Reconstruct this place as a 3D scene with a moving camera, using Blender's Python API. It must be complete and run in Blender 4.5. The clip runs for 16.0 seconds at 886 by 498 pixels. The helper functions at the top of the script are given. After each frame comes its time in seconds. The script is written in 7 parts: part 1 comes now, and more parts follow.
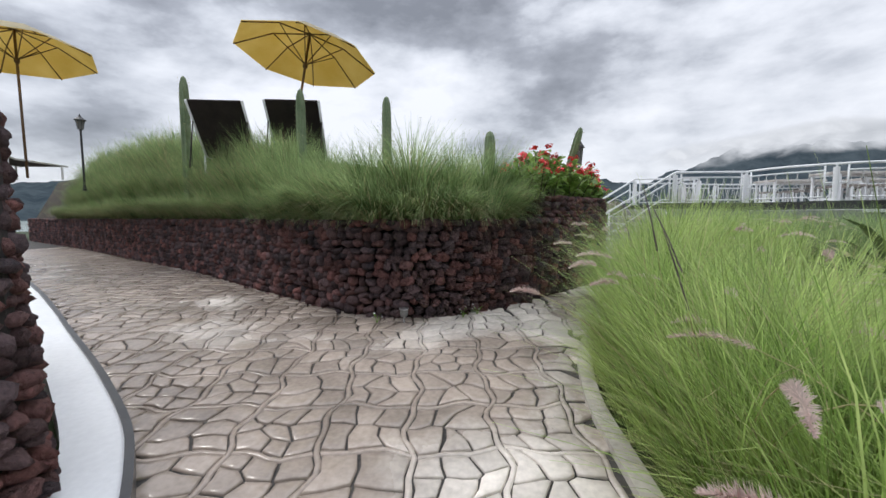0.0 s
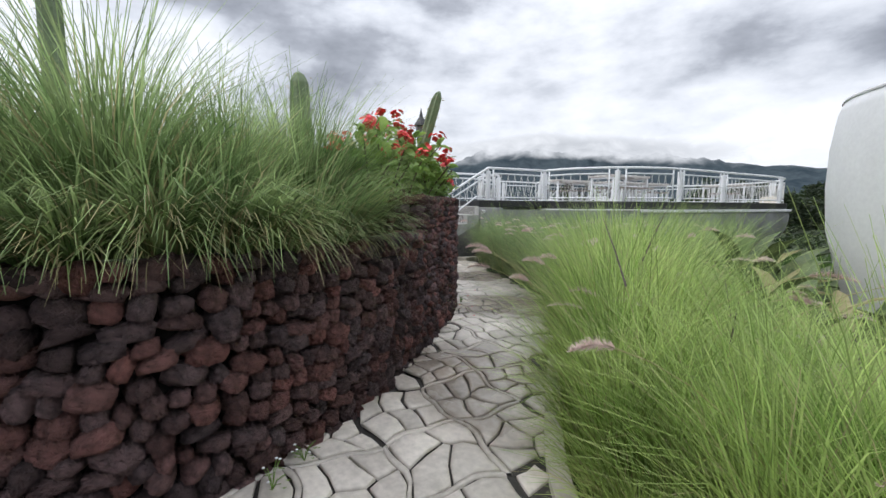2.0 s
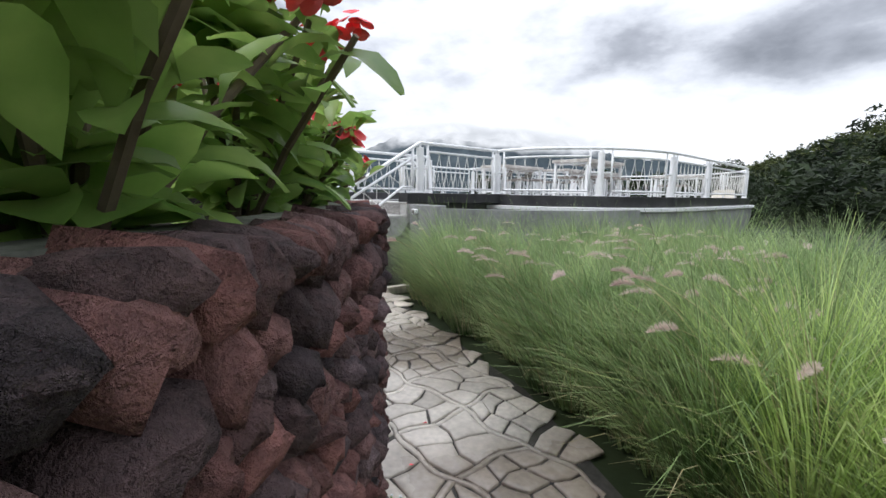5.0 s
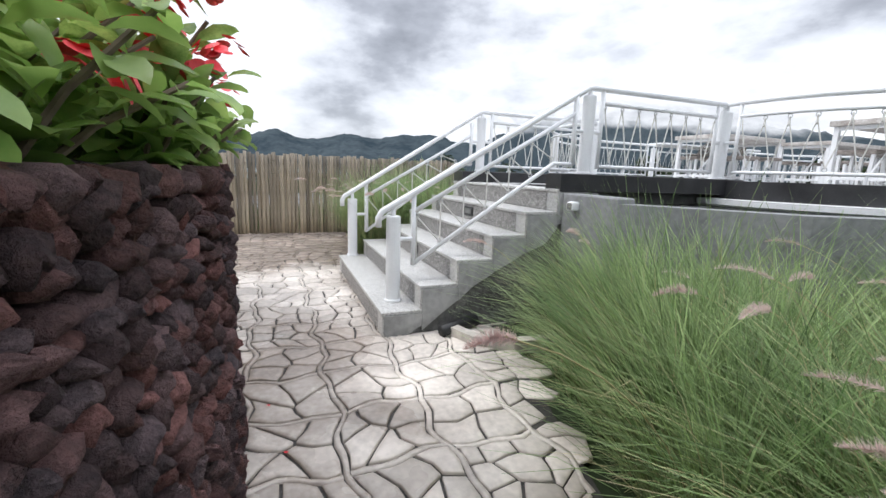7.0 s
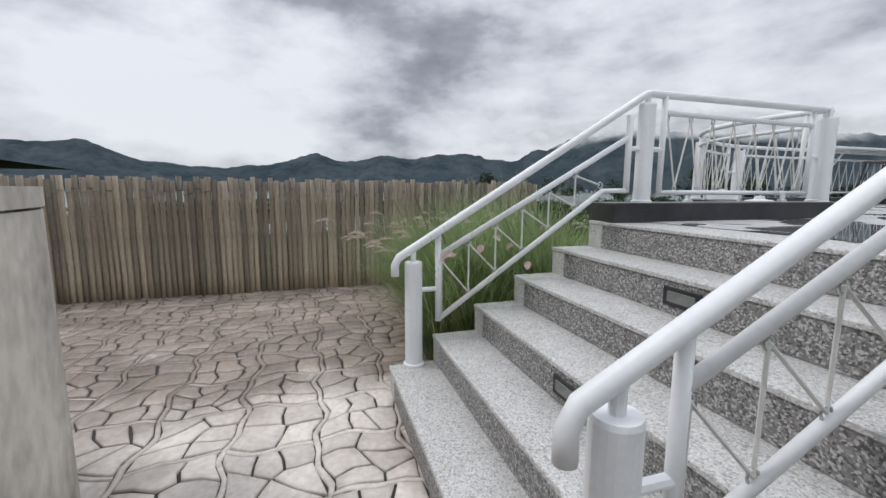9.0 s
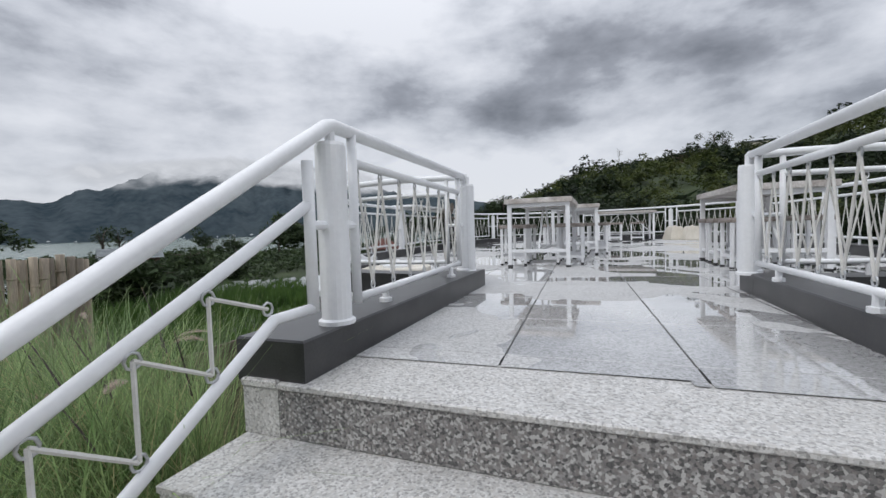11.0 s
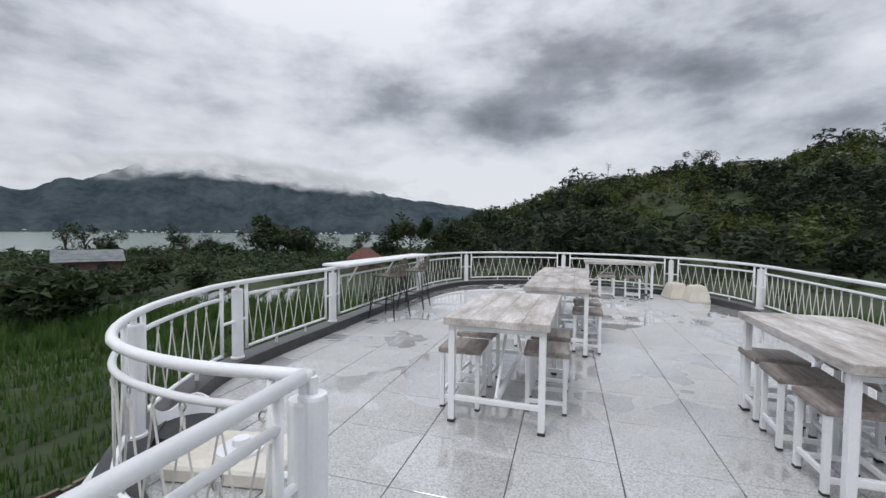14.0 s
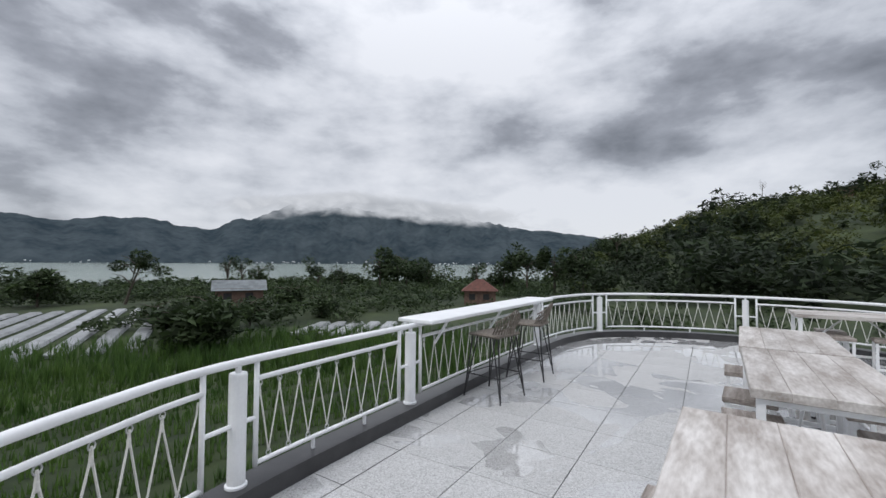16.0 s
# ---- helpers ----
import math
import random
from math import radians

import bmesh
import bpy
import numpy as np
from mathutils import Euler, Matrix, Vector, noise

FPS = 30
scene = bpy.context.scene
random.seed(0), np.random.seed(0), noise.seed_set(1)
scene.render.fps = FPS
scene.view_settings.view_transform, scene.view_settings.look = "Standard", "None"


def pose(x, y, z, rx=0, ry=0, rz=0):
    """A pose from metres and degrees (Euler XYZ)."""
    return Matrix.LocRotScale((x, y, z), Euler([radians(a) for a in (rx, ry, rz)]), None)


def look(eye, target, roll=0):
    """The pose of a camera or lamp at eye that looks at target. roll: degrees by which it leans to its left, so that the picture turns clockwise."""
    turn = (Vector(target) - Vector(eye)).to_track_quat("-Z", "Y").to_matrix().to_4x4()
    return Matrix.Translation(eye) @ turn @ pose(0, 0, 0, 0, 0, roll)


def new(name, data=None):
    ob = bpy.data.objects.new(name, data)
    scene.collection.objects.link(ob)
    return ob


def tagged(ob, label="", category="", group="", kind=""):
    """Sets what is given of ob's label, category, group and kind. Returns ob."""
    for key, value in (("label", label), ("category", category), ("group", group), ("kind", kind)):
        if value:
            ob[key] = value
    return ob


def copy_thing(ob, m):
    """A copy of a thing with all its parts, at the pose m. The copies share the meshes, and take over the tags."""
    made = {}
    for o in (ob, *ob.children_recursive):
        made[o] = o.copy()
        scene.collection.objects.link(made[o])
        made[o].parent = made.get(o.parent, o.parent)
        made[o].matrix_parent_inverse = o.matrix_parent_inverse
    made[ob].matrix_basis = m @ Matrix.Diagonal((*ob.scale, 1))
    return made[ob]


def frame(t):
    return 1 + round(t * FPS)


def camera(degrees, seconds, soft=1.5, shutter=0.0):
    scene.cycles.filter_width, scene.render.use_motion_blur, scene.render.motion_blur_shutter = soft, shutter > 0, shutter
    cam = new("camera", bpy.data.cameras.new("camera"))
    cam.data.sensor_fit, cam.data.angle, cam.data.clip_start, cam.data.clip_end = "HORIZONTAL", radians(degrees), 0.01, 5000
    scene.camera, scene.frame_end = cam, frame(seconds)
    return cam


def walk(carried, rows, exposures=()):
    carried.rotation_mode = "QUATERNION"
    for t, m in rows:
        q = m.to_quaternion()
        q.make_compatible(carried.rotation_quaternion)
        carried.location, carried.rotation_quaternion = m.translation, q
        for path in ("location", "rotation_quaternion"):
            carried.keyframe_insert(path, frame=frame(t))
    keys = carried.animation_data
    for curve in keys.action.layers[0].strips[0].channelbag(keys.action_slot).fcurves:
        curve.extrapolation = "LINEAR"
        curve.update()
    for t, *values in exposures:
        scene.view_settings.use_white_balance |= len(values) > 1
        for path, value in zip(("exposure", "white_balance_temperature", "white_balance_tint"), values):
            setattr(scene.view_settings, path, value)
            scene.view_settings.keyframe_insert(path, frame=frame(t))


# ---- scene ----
cam = camera(93.6, 16.0)
EXPOSURES = [(0.0, -0.02), (1.0, -0.13), (2.0, 0.12), (3.5, 0.29), (7.0, 0.36), (8.0, 0.24), (9.0, -0.25), (10.0, -0.34), (12.5, -0.36), (16.0, -0.34)]
PATH = [
    (0, (9.586, -3.723, 0.943), (7.592, -3.704, 0.783), -0.3),
    (0.5, (8.949, -3.808, 1.025), (6.981, -3.509, 0.837), 0.0),
    (1, (8.395, -3.893, 1.09), (6.489, -3.32, 0.889), 0.1),
    (1.5, (7.878, -3.836, 1.094), (6.064, -3.021, 0.886), 0.2),
    (2, (7.363, -3.69, 1.102), (5.641, -2.695, 0.891), 0.3),
    (2.5, (6.848, -3.441, 1.116), (5.225, -2.293, 0.902), 0.4),
    (3, (6.337, -3.185, 1.124), (4.804, -1.92, 0.905), 0.8),
    (3.5, (5.92, -2.97, 1.167), (4.45, -1.634, 0.935), 0.8),
    (3.7, (5.741, -2.83, 1.154), (4.291, -1.473, 0.916), 0.7),
    (5.8, (3.928, -1.369, 1.235), (2.376, -0.157, 0.885), 1.4),
    (6, (3.769, -1.186, 1.213), (2.157, -0.058, 0.857), 1.4),
    (6.5, (3.302, -0.915, 1.207), (1.58, 0.032, 0.836), 1.8),
    (7, (2.778, -0.67, 1.182), (0.955, 0.067, 0.819), 2.0),
    (7.5, (2.192, -0.499, 1.191), (0.295, 0.026, 0.832), 2.0),
    (8, (1.581, -0.444, 1.222), (-0.35, -0.059, 0.876), 1.7),
    (8.5, (0.971, -0.406, 1.246), (-0.97, -0.053, 0.919), 0.8),
    (9, (0.373, -0.411, 1.286), (-1.522, 0.165, 1.004), 0.3),
    (9.5, (-0.19, -0.303, 1.301), (-1.916, 0.686, 1.096), -0.5),
    (10, (-0.701, -0.102, 1.327), (-2.025, 1.39, 1.182), -1.3),
    (10.2, (-0.799, 0.002, 1.333), (-1.98, 1.612, 1.219), -1.5),
    (12.3, (-1.224, 1.141, 2.024), (-1.549, 3.111, 1.899), -0.6),
    (12.5, (-1.201, 1.258, 2.068), (-1.542, 3.225, 1.948), -0.7),
    (13, (-1.158, 1.536, 2.255), (-1.551, 3.493, 2.139), 0.1),
    (13.5, (-1.134, 1.903, 2.371), (-1.623, 3.839, 2.265), 0.4),
    (14, (-1.11, 2.292, 2.427), (-1.749, 4.186, 2.35), 0.6),
    (14.5, (-1.164, 2.732, 2.464), (-1.973, 4.56, 2.424), 0.6),
    (15, (-1.361, 3.22, 2.503), (-2.334, 4.967, 2.506), 0.6),
    (15.5, (-1.6, 3.703, 2.547), (-2.683, 5.384, 2.581), 0.8),
    (16, (-1.828, 4.068, 2.537), (-2.963, 5.713, 2.601), 0.4),
]
walk(cam, [(t, look(eye, target, roll)) for t, eye, target, roll in PATH], EXPOSURES)

# ---------------------------------------------------------------- light
SUN_EL, SUN_ROT = radians(52), radians(200)


def build_world():
    w = bpy.data.worlds.new("overcast_sky")
    scene.world = w
    w.use_nodes = True
    nt = w.node_tree
    nt.nodes.clear()
    n, l = nt.nodes.new, nt.links.new

    def math_node(op, a, b=None):
        m = n("ShaderNodeMath")
        m.operation = op
        for i, v in enumerate((a, b)):
            if v is None:
                continue
            if isinstance(v, (int, float)):
                m.inputs[i].default_value = v
            else:
                l(v, m.inputs[i])
        return m.outputs[0]

    tc = n("ShaderNodeTexCoord")
    sep = n("ShaderNodeSeparateXYZ")
    l(tc.outputs["Generated"], sep.inputs[0])
    comb = n("ShaderNodeCombineXYZ")
    l(sep.outputs[0], comb.inputs[0])
    l(sep.outputs[1], comb.inputs[1])
    l(math_node("MULTIPLY", sep.outputs[2], 2.2), comb.inputs[2])
    big, small = n("ShaderNodeTexNoise"), n("ShaderNodeTexNoise")
    big.inputs["Scale"].default_value, big.inputs["Detail"].default_value = 1.7, 8.0
    big.inputs["Distortion"].default_value, big.inputs["Roughness"].default_value = 0.12, 0.54
    small.inputs["Scale"].default_value, small.inputs["Detail"].default_value, small.inputs["Roughness"].default_value = 4.6, 8.0, 0.55
    turn = n("ShaderNodeMapping")
    turn.inputs["Location"].default_value, turn.inputs["Rotation"].default_value = (3.7, 1.3, 0.45), (0, 0, 0.6)
    l(comb.outputs[0], turn.inputs[0])
    l(turn.outputs[0], big.inputs["Vector"])
    l(turn.outputs[0], small.inputs["Vector"])
    mixed = math_node("ADD", math_node("MULTIPLY", big.outputs[0], 0.66), math_node("MULTIPLY", small.outputs[0], 0.34))
    # thin bright air under the cloud base along the horizon
    low = math_node("MULTIPLY", math_node("SUBTRACT", 0.34, math_node("MINIMUM", math_node("MAXIMUM", sep.outputs[2], 0.0), 0.34)), 0.17)
    mixed = math_node("ADD", mixed, low)
    ramp = n("ShaderNodeValToRGB")
    l(mixed, ramp.inputs[0])
    e = ramp.color_ramp.elements
    e[0].position, e[0].color = 0.35, (0.27, 0.285, 0.325, 1)
    e[1].position, e[1].color = 0.575, (1.10, 1.13, 1.21, 1)
    mid = e.new(0.425)
    mid.color = (0.47, 0.495, 0.56, 1)
    mid = e.new(0.465)
    mid.color = (0.70, 0.735, 0.815, 1)
    mid = e.new(0.52)
    mid.color = (0.93, 0.965, 1.05, 1)
    sky = n("ShaderNodeTexSky")
    sky.sky_type, sky.sun_disc = "NISHITA", False
    sky.sun_elevation, sky.sun_rotation = SUN_EL, SUN_ROT
    clear = n("ShaderNodeMixRGB")
    clear.blend_type, clear.inputs[0].default_value = "MULTIPLY", 1.0
    l(sky.outputs[0], clear.inputs[1])
    clear.inputs[2].default_value = (0.1, 0.1, 0.1, 1)
    cover = n("ShaderNodeMixRGB")
    cover.inputs[0].default_value = 0.88
    l(clear.outputs[0], cover.inputs[1])
    l(ramp.outputs[0], cover.inputs[2])
    bg, out = n("ShaderNodeBackground"), n("ShaderNodeOutputWorld")
    bg.inputs[1].default_value = 1.0
    # an overcast sky is brightest overhead
    dome = n("ShaderNodeVectorMath")
    dome.operation = "SCALE"
    l(cover.outputs[0], dome.inputs[0])
    l(math_node("ADD", math_node("MULTIPLY", math_node("POWER", math_node("MAXIMUM", sep.outputs[2], 0.0), 3.0), 1.7), 0.92), dome.inputs["Scale"])
    l(dome.outputs[0], bg.inputs[0])
    l(bg.outputs[0], out.inputs[0])


build_world()
sun_data = bpy.data.lights.new("sun", "SUN")
sun_data.energy, sun_data.angle, sun_data.color = 1.05, radians(14), (1.0, 0.98, 0.95)
sun = new("sun", sun_data)
sun.matrix_world = look((0, 0, 40), (0 - 20 * math.sin(SUN_ROT), 0 - 20 * math.cos(SUN_ROT), 40 - 20 * math.tan(SUN_EL)))


# ---------------------------------------------------------------- materials
def leafy(m, amount=0.45):
    """Lets light through thin leaves."""
    nt = m.node_tree
    n, l = nt.nodes.new, nt.links.new
    b, out = nt.nodes["Principled BSDF"], nt.nodes["Material Output"]
    tr, mix = n("ShaderNodeBsdfTranslucent"), n("ShaderNodeMixShader")
    l(b.inputs["Base Color"].links[0].from_socket, tr.inputs[0])
    mix.inputs[0].default_value = amount
    l(b.outputs[0], mix.inputs[1])
    l(tr.outputs[0], mix.inputs[2])
    l(mix.outputs[0], out.inputs[0])
    return m


def mat(name, c1, c2, scale=4.0, rough=0.7, bump=0.2, metal=0.0, fine=40.0, island=0.0, obj=0.0, dist=0.02, spec=0.5, stretch=None, spots=None):
    """A worn surface: two colours mixed by a coarse and a fine noise, a relief, and a value that differs piece by piece."""
    m = bpy.data.materials.new(name)
    m.use_nodes = True
    nt = m.node_tree
    n, l = nt.nodes.new, nt.links.new
    b = nt.nodes["Principled BSDF"]
    b.inputs["Roughness"].default_value, b.inputs["Metallic"].default_value = rough, metal
    b.inputs["Specular IOR Level"].default_value = spec
    tc = n("ShaderNodeTexCoord")
    vec = tc.outputs["Object"]
    if stretch:
        mp = n("ShaderNodeMapping")
        mp.inputs["Scale"].default_value = stretch
        l(vec, mp.inputs[0])
        vec = mp.outputs[0]
    n1, n2 = n("ShaderNodeTexNoise"), n("ShaderNodeTexNoise")
    for t, s in ((n1, scale), (n2, fine)):
        t.inputs["Scale"].default_value, t.inputs["Detail"].default_value = s, 5.0
        l(vec, t.inputs["Vector"])
    add = n("ShaderNodeMath")
    add.operation = "MULTIPLY_ADD"
    l(n1.outputs[0], add.inputs[0])
    add.inputs[1].default_value = 0.65
    half = n("ShaderNodeMath")
    half.operation = "MULTIPLY"
    l(n2.outputs[0], half.inputs[0])
    half.inputs[1].default_value = 0.35
    l(half.outputs[0], add.inputs[2])
    ramp = n("ShaderNodeValToRGB")
    ramp.color_ramp.elements[0].position, ramp.color_ramp.elements[1].position = 0.36, 0.64
    ramp.color_ramp.elements[0].color, ramp.color_ramp.elements[1].color = (*c1, 1), (*c2, 1)
    l(add.outputs[0], ramp.inputs[0])
    col = ramp.outputs[0]
    if spots:
        sc, dark, amount = spots
        v = n("ShaderNodeTexVoronoi")
        v.inputs["Scale"].default_value = sc
        l(vec, v.inputs["Vector"])
        r2 = n("ShaderNodeValToRGB")
        r2.color_ramp.elements[0].position, r2.color_ramp.elements[1].position = amount, amount + 0.08
        l(v.outputs["Distance"], r2.inputs[0])
        mx = n("ShaderNodeMixRGB")
        l(r2.outputs[0], mx.inputs[0])
        mx.inputs[1].default_value = (*dark, 1)
        l(col, mx.inputs[2])
        col = mx.outputs[0]
    if island or obj:
        src = n("ShaderNodeNewGeometry").outputs["Random Per Island"] if island else n("ShaderNodeObjectInfo").outputs["Random"]
        hsv = n("ShaderNodeHueSaturation")
        mr = n("ShaderNodeMapRange")
        k = island or obj
        mr.inputs["To Min"].default_value, mr.inputs["To Max"].default_value = 1 - k, 1 + k
        l(src, mr.inputs[0])
        l(mr.outputs[0], hsv.inputs["Value"])
        l(col, hsv.inputs["Color"])
        col = hsv.outputs[0]
    l(col, b.inputs["Base Color"])
    if bump:
        bp = n("ShaderNodeBump")
        bp.inputs["Strength"].default_value, bp.inputs["Distance"].default_value = bump, dist
        l(add.outputs[0], bp.inputs["Height"])
        l(bp.outputs[0], b.inputs["Normal"])
    return m


def wet_tile():
    """Speckled terrazzo, dry in parts and filmed with rain water in others."""
    m = mat("terrazzo_tile", (0.385, 0.385, 0.38), (0.565, 0.565, 0.56), 1.2, 0.35, 0.05, fine=120.0, obj=0.05, dist=0.002, spots=(110.0, (0.25, 0.245, 0.24), 0.22))
    nt = m.node_tree
    n, l = nt.nodes.new, nt.links.new
    geo = n("ShaderNodeNewGeometry")
    w = n("ShaderNodeTexNoise")
    w.inputs["Scale"].default_value, w.inputs["Detail"].default_value, w.inputs["Distortion"].default_value = 0.9, 3.0, 0.8
    l(geo.outputs["Position"], w.inputs["Vector"])
    r = n("ShaderNodeValToRGB")
    r.color_ramp.elements[0].position, r.color_ramp.elements[1].position = 0.486, 0.491
    r.color_ramp.elements[0].color, r.color_ramp.elements[1].color = (0.55, 0.55, 0.55, 1), (0.01, 0.01, 0.01, 1)
    l(w.outputs[0], r.inputs[0])
    l(r.outputs[0], nt.nodes["Principled BSDF"].inputs["Roughness"])
    sp = n("ShaderNodeMapRange")
    sp.inputs["From Min"].default_value, sp.inputs["From Max"].default_value = 0.486, 0.491
    sp.inputs["To Min"].default_value, sp.inputs["To Max"].default_value = 0.12, 1.0
    l(w.outputs[0], sp.inputs[0])
    l(sp.outputs[0], nt.nodes["Principled BSDF"].inputs["Specular IOR Level"])
    film = n("ShaderNodeMapRange")
    film.inputs["From Min"].default_value, film.inputs["From Max"].default_value = 0.486, 0.491
    l(w.outputs[0], film.inputs[0])
    l(film.outputs[0], nt.nodes["Principled BSDF"].inputs["Coat Weight"])
    nt.nodes["Principled BSDF"].inputs["Coat IOR"].default_value = 1.5
    nt.nodes["Principled BSDF"].inputs["Coat Roughness"].default_value = 0.01
    return m


M_WHITE = mat("white_paint", (0.77, 0.78, 0.79), (0.86, 0.87, 0.88), 3, 0.38, 0.06, fine=60, dist=0.002)
M_WHITEW = mat("white_wall_paint", (0.66, 0.67, 0.68), (0.78, 0.79, 0.80), 1.2, 0.6, 0.1, fine=30, dist=0.004)
M_ROPE = mat("white_rope", (0.60, 0.59, 0.55), (0.74, 0.73, 0.70), 20, 0.85, 0.3, fine=200, dist=0.002)
M_STEEL = mat("galvanised_steel", (0.45, 0.46, 0.47), (0.62, 0.63, 0.64), 20, 0.35, 0.05, metal=0.9, fine=90)
M_TILE = wet_tile()
M_GROUT = mat("tile_grout", (0.06, 0.06, 0.06), (0.11, 0.11, 0.108), 6, 0.6, 0.1)
M_GRANITE = mat("black_granite", (0.022, 0.022, 0.024), (0.05, 0.05, 0.052), 5, 0.28, 0.03, fine=150, dist=0.002)
M_TERR = mat("speckled_terrazzo_riser", (0.13, 0.127, 0.124), (0.38, 0.37, 0.36), 95, 0.5, 0.15, fine=230, dist=0.003, spots=(170.0, (0.06, 0.06, 0.062), 0.24))
M_TREAD = mat("terrazzo_tread", (0.37, 0.365, 0.35), (0.62, 0.615, 0.595), 9, 0.42, 0.06, fine=210, dist=0.002, spots=(190.0, (0.24, 0.235, 0.228), 0.24))


def chips(m, scale, tones, amount):
    """Stone chips of several tones set in the cement of a terrazzo."""
    nt = m.node_tree
    n, l = nt.nodes.new, nt.links.new
    b = nt.nodes["Principled BSDF"]
    tc, v, sep, ramp, mix = n("ShaderNodeTexCoord"), n("ShaderNodeTexVoronoi"), n("ShaderNodeSeparateColor"), n("ShaderNodeValToRGB"), n("ShaderNodeMixRGB")
    v.inputs["Scale"].default_value = scale
    l(tc.outputs["Object"], v.inputs["Vector"])
    l(v.outputs["Color"], sep.inputs[0])
    l(sep.outputs[0], ramp.inputs[0])
    ramp.color_ramp.interpolation = "CONSTANT"
    e = ramp.color_ramp.elements
    e[0].position, e[0].color = 0.0, (*tones[0], 1)
    e[1].position, e[1].color = 0.8, (*tones[-1], 1)
    for i, t in enumerate(tones[1:-1]):
        e.new(0.8 * (i + 1) / (len(tones) - 1)).color = (*t, 1)
    mix.inputs[0].default_value = amount
    l(b.inputs["Base Color"].links[0].from_socket, mix.inputs[1])
    l(ramp.outputs[0], mix.inputs[2])
    l(mix.outputs[0], b.inputs["Base Color"])


chips(M_TERR, 140.0, ((0.05, 0.05, 0.05), (0.16, 0.155, 0.15), (0.30, 0.29, 0.28), (0.22, 0.20, 0.19), (0.55, 0.54, 0.52)), 0.75)
chips(M_TREAD, 150.0, ((0.24, 0.235, 0.225), (0.46, 0.455, 0.44), (0.58, 0.575, 0.56), (0.52, 0.50, 0.47), (0.70, 0.69, 0.67)), 0.65)
chips(M_TILE, 115.0, ((0.27, 0.265, 0.26), (0.47, 0.47, 0.465), (0.55, 0.55, 0.545), (0.42, 0.415, 0.41), (0.64, 0.64, 0.635)), 0.5)
M_PLASTER = mat("grey_cement_render", (0.15, 0.153, 0.157), (0.30, 0.305, 0.31), 1.4, 0.75, 0.25, fine=25)
# rough cement, its colour darkened for the shaded recess below the steps
M_CORE = mat("shaded_cement_core", (0.075, 0.075, 0.073), (0.19, 0.185, 0.178), 3.0, 0.9, 0.8, fine=24, dist=0.03)
M_SKIM = mat("cement_skim", (0.21, 0.21, 0.205), (0.42, 0.42, 0.41), 3.2, 0.8, 0.5, fine=22, dist=0.012)
M_CONC = mat("weathered_concrete", (0.31, 0.285, 0.25), (0.68, 0.635, 0.565), 2.4, 0.85, 0.45, fine=16, stretch=(1.2, 1.2, 0.8))
M_MOSS = mat("mossy_stone", (0.03, 0.038, 0.028), (0.22, 0.22, 0.185), 3, 0.95, 0.8, fine=28, dist=0.03)
M_LAVAI = mat("lava_rock_far", (0.040, 0.033, 0.034), (0.20, 0.132, 0.126), 4, 0.95, 0.9, fine=55, island=0.4, dist=0.03, spec=0.25)
# near-black wall core: the shade in the gaps between stones, as colour
M_LAVACORE = mat("shaded_gap_core", (0.012, 0.010, 0.010), (0.03, 0.025, 0.024), 8, 1.0, 0.5)


def pitted(m):
    """Adds the holes of porous lava to a stone's relief."""
    nt = m.node_tree
    n, l = nt.nodes.new, nt.links.new
    b = nt.nodes["Principled BSDF"]
    v, tc, bp = n("ShaderNodeTexNoise"), n("ShaderNodeTexCoord"), n("ShaderNodeBump")
    v.inputs["Scale"].default_value, v.inputs["Detail"].default_value, v.inputs["Roughness"].default_value = 24.0, 6.0, 0.75
    l(tc.outputs["Object"], v.inputs["Vector"])
    l(v.outputs[0], bp.inputs["Height"])
    bp.inputs["Strength"].default_value, bp.inputs["Distance"].default_value = 1.0, 0.03
    l(b.inputs["Normal"].links[0].from_socket, bp.inputs["Normal"])
    l(bp.outputs[0], b.inputs["Normal"])
    return m


pitted(M_LAVAI)
# the single stones carry their own unit-sized coordinates
M_LAVA = pitted(mat("lava_rock_piece", (0.068, 0.057, 0.059), (0.30, 0.20, 0.19), 0.9, 0.95, 0.8, fine=5, obj=0.34, dist=0.25, spec=0.25))
M_LAVA.node_tree.nodes["Noise Texture.002"].inputs["Scale"].default_value = 3.2
M_LAVA.node_tree.nodes["Bump.001"].inputs["Distance"].default_value = 0.2


def mixed_lava(m, source):
    """Some stones are rusty red and some are grey-black, stone by stone."""
    nt = m.node_tree
    n, l = nt.nodes.new, nt.links.new
    b = nt.nodes["Principled BSDF"]
    src = n("ShaderNodeNewGeometry").outputs["Random Per Island"] if source == "island" else n("ShaderNodeObjectInfo").outputs["Random"]
    scr, fr, ramp, mix = n("ShaderNodeMath"), n("ShaderNodeMath"), n("ShaderNodeValToRGB"), n("ShaderNodeMixRGB")
    scr.operation, fr.operation = "MULTIPLY", "FRACT"
    scr.inputs[1].default_value = 7.31
    l(src, scr.inputs[0])
    l(scr.outputs[0], fr.inputs[0])
    l(fr.outputs[0], ramp.inputs[0])
    e = ramp.color_ramp.elements
    e[0].position, e[0].color = 0.0, (0.74, 0.82, 0.92, 1)
    e[1].position, e[1].color = 1.0, (1.42, 0.96, 0.90, 1)
    mid = e.new(0.45)
    mid.color = (0.95, 0.88, 0.92, 1)
    mix.blend_type, mix.inputs[0].default_value = "MULTIPLY", 1.0
    l(b.inputs["Base Color"].links[0].from_socket, mix.inputs[1])
    l(ramp.outputs[0], mix.inputs[2])
    l(mix.outputs[0], b.inputs["Base Color"])


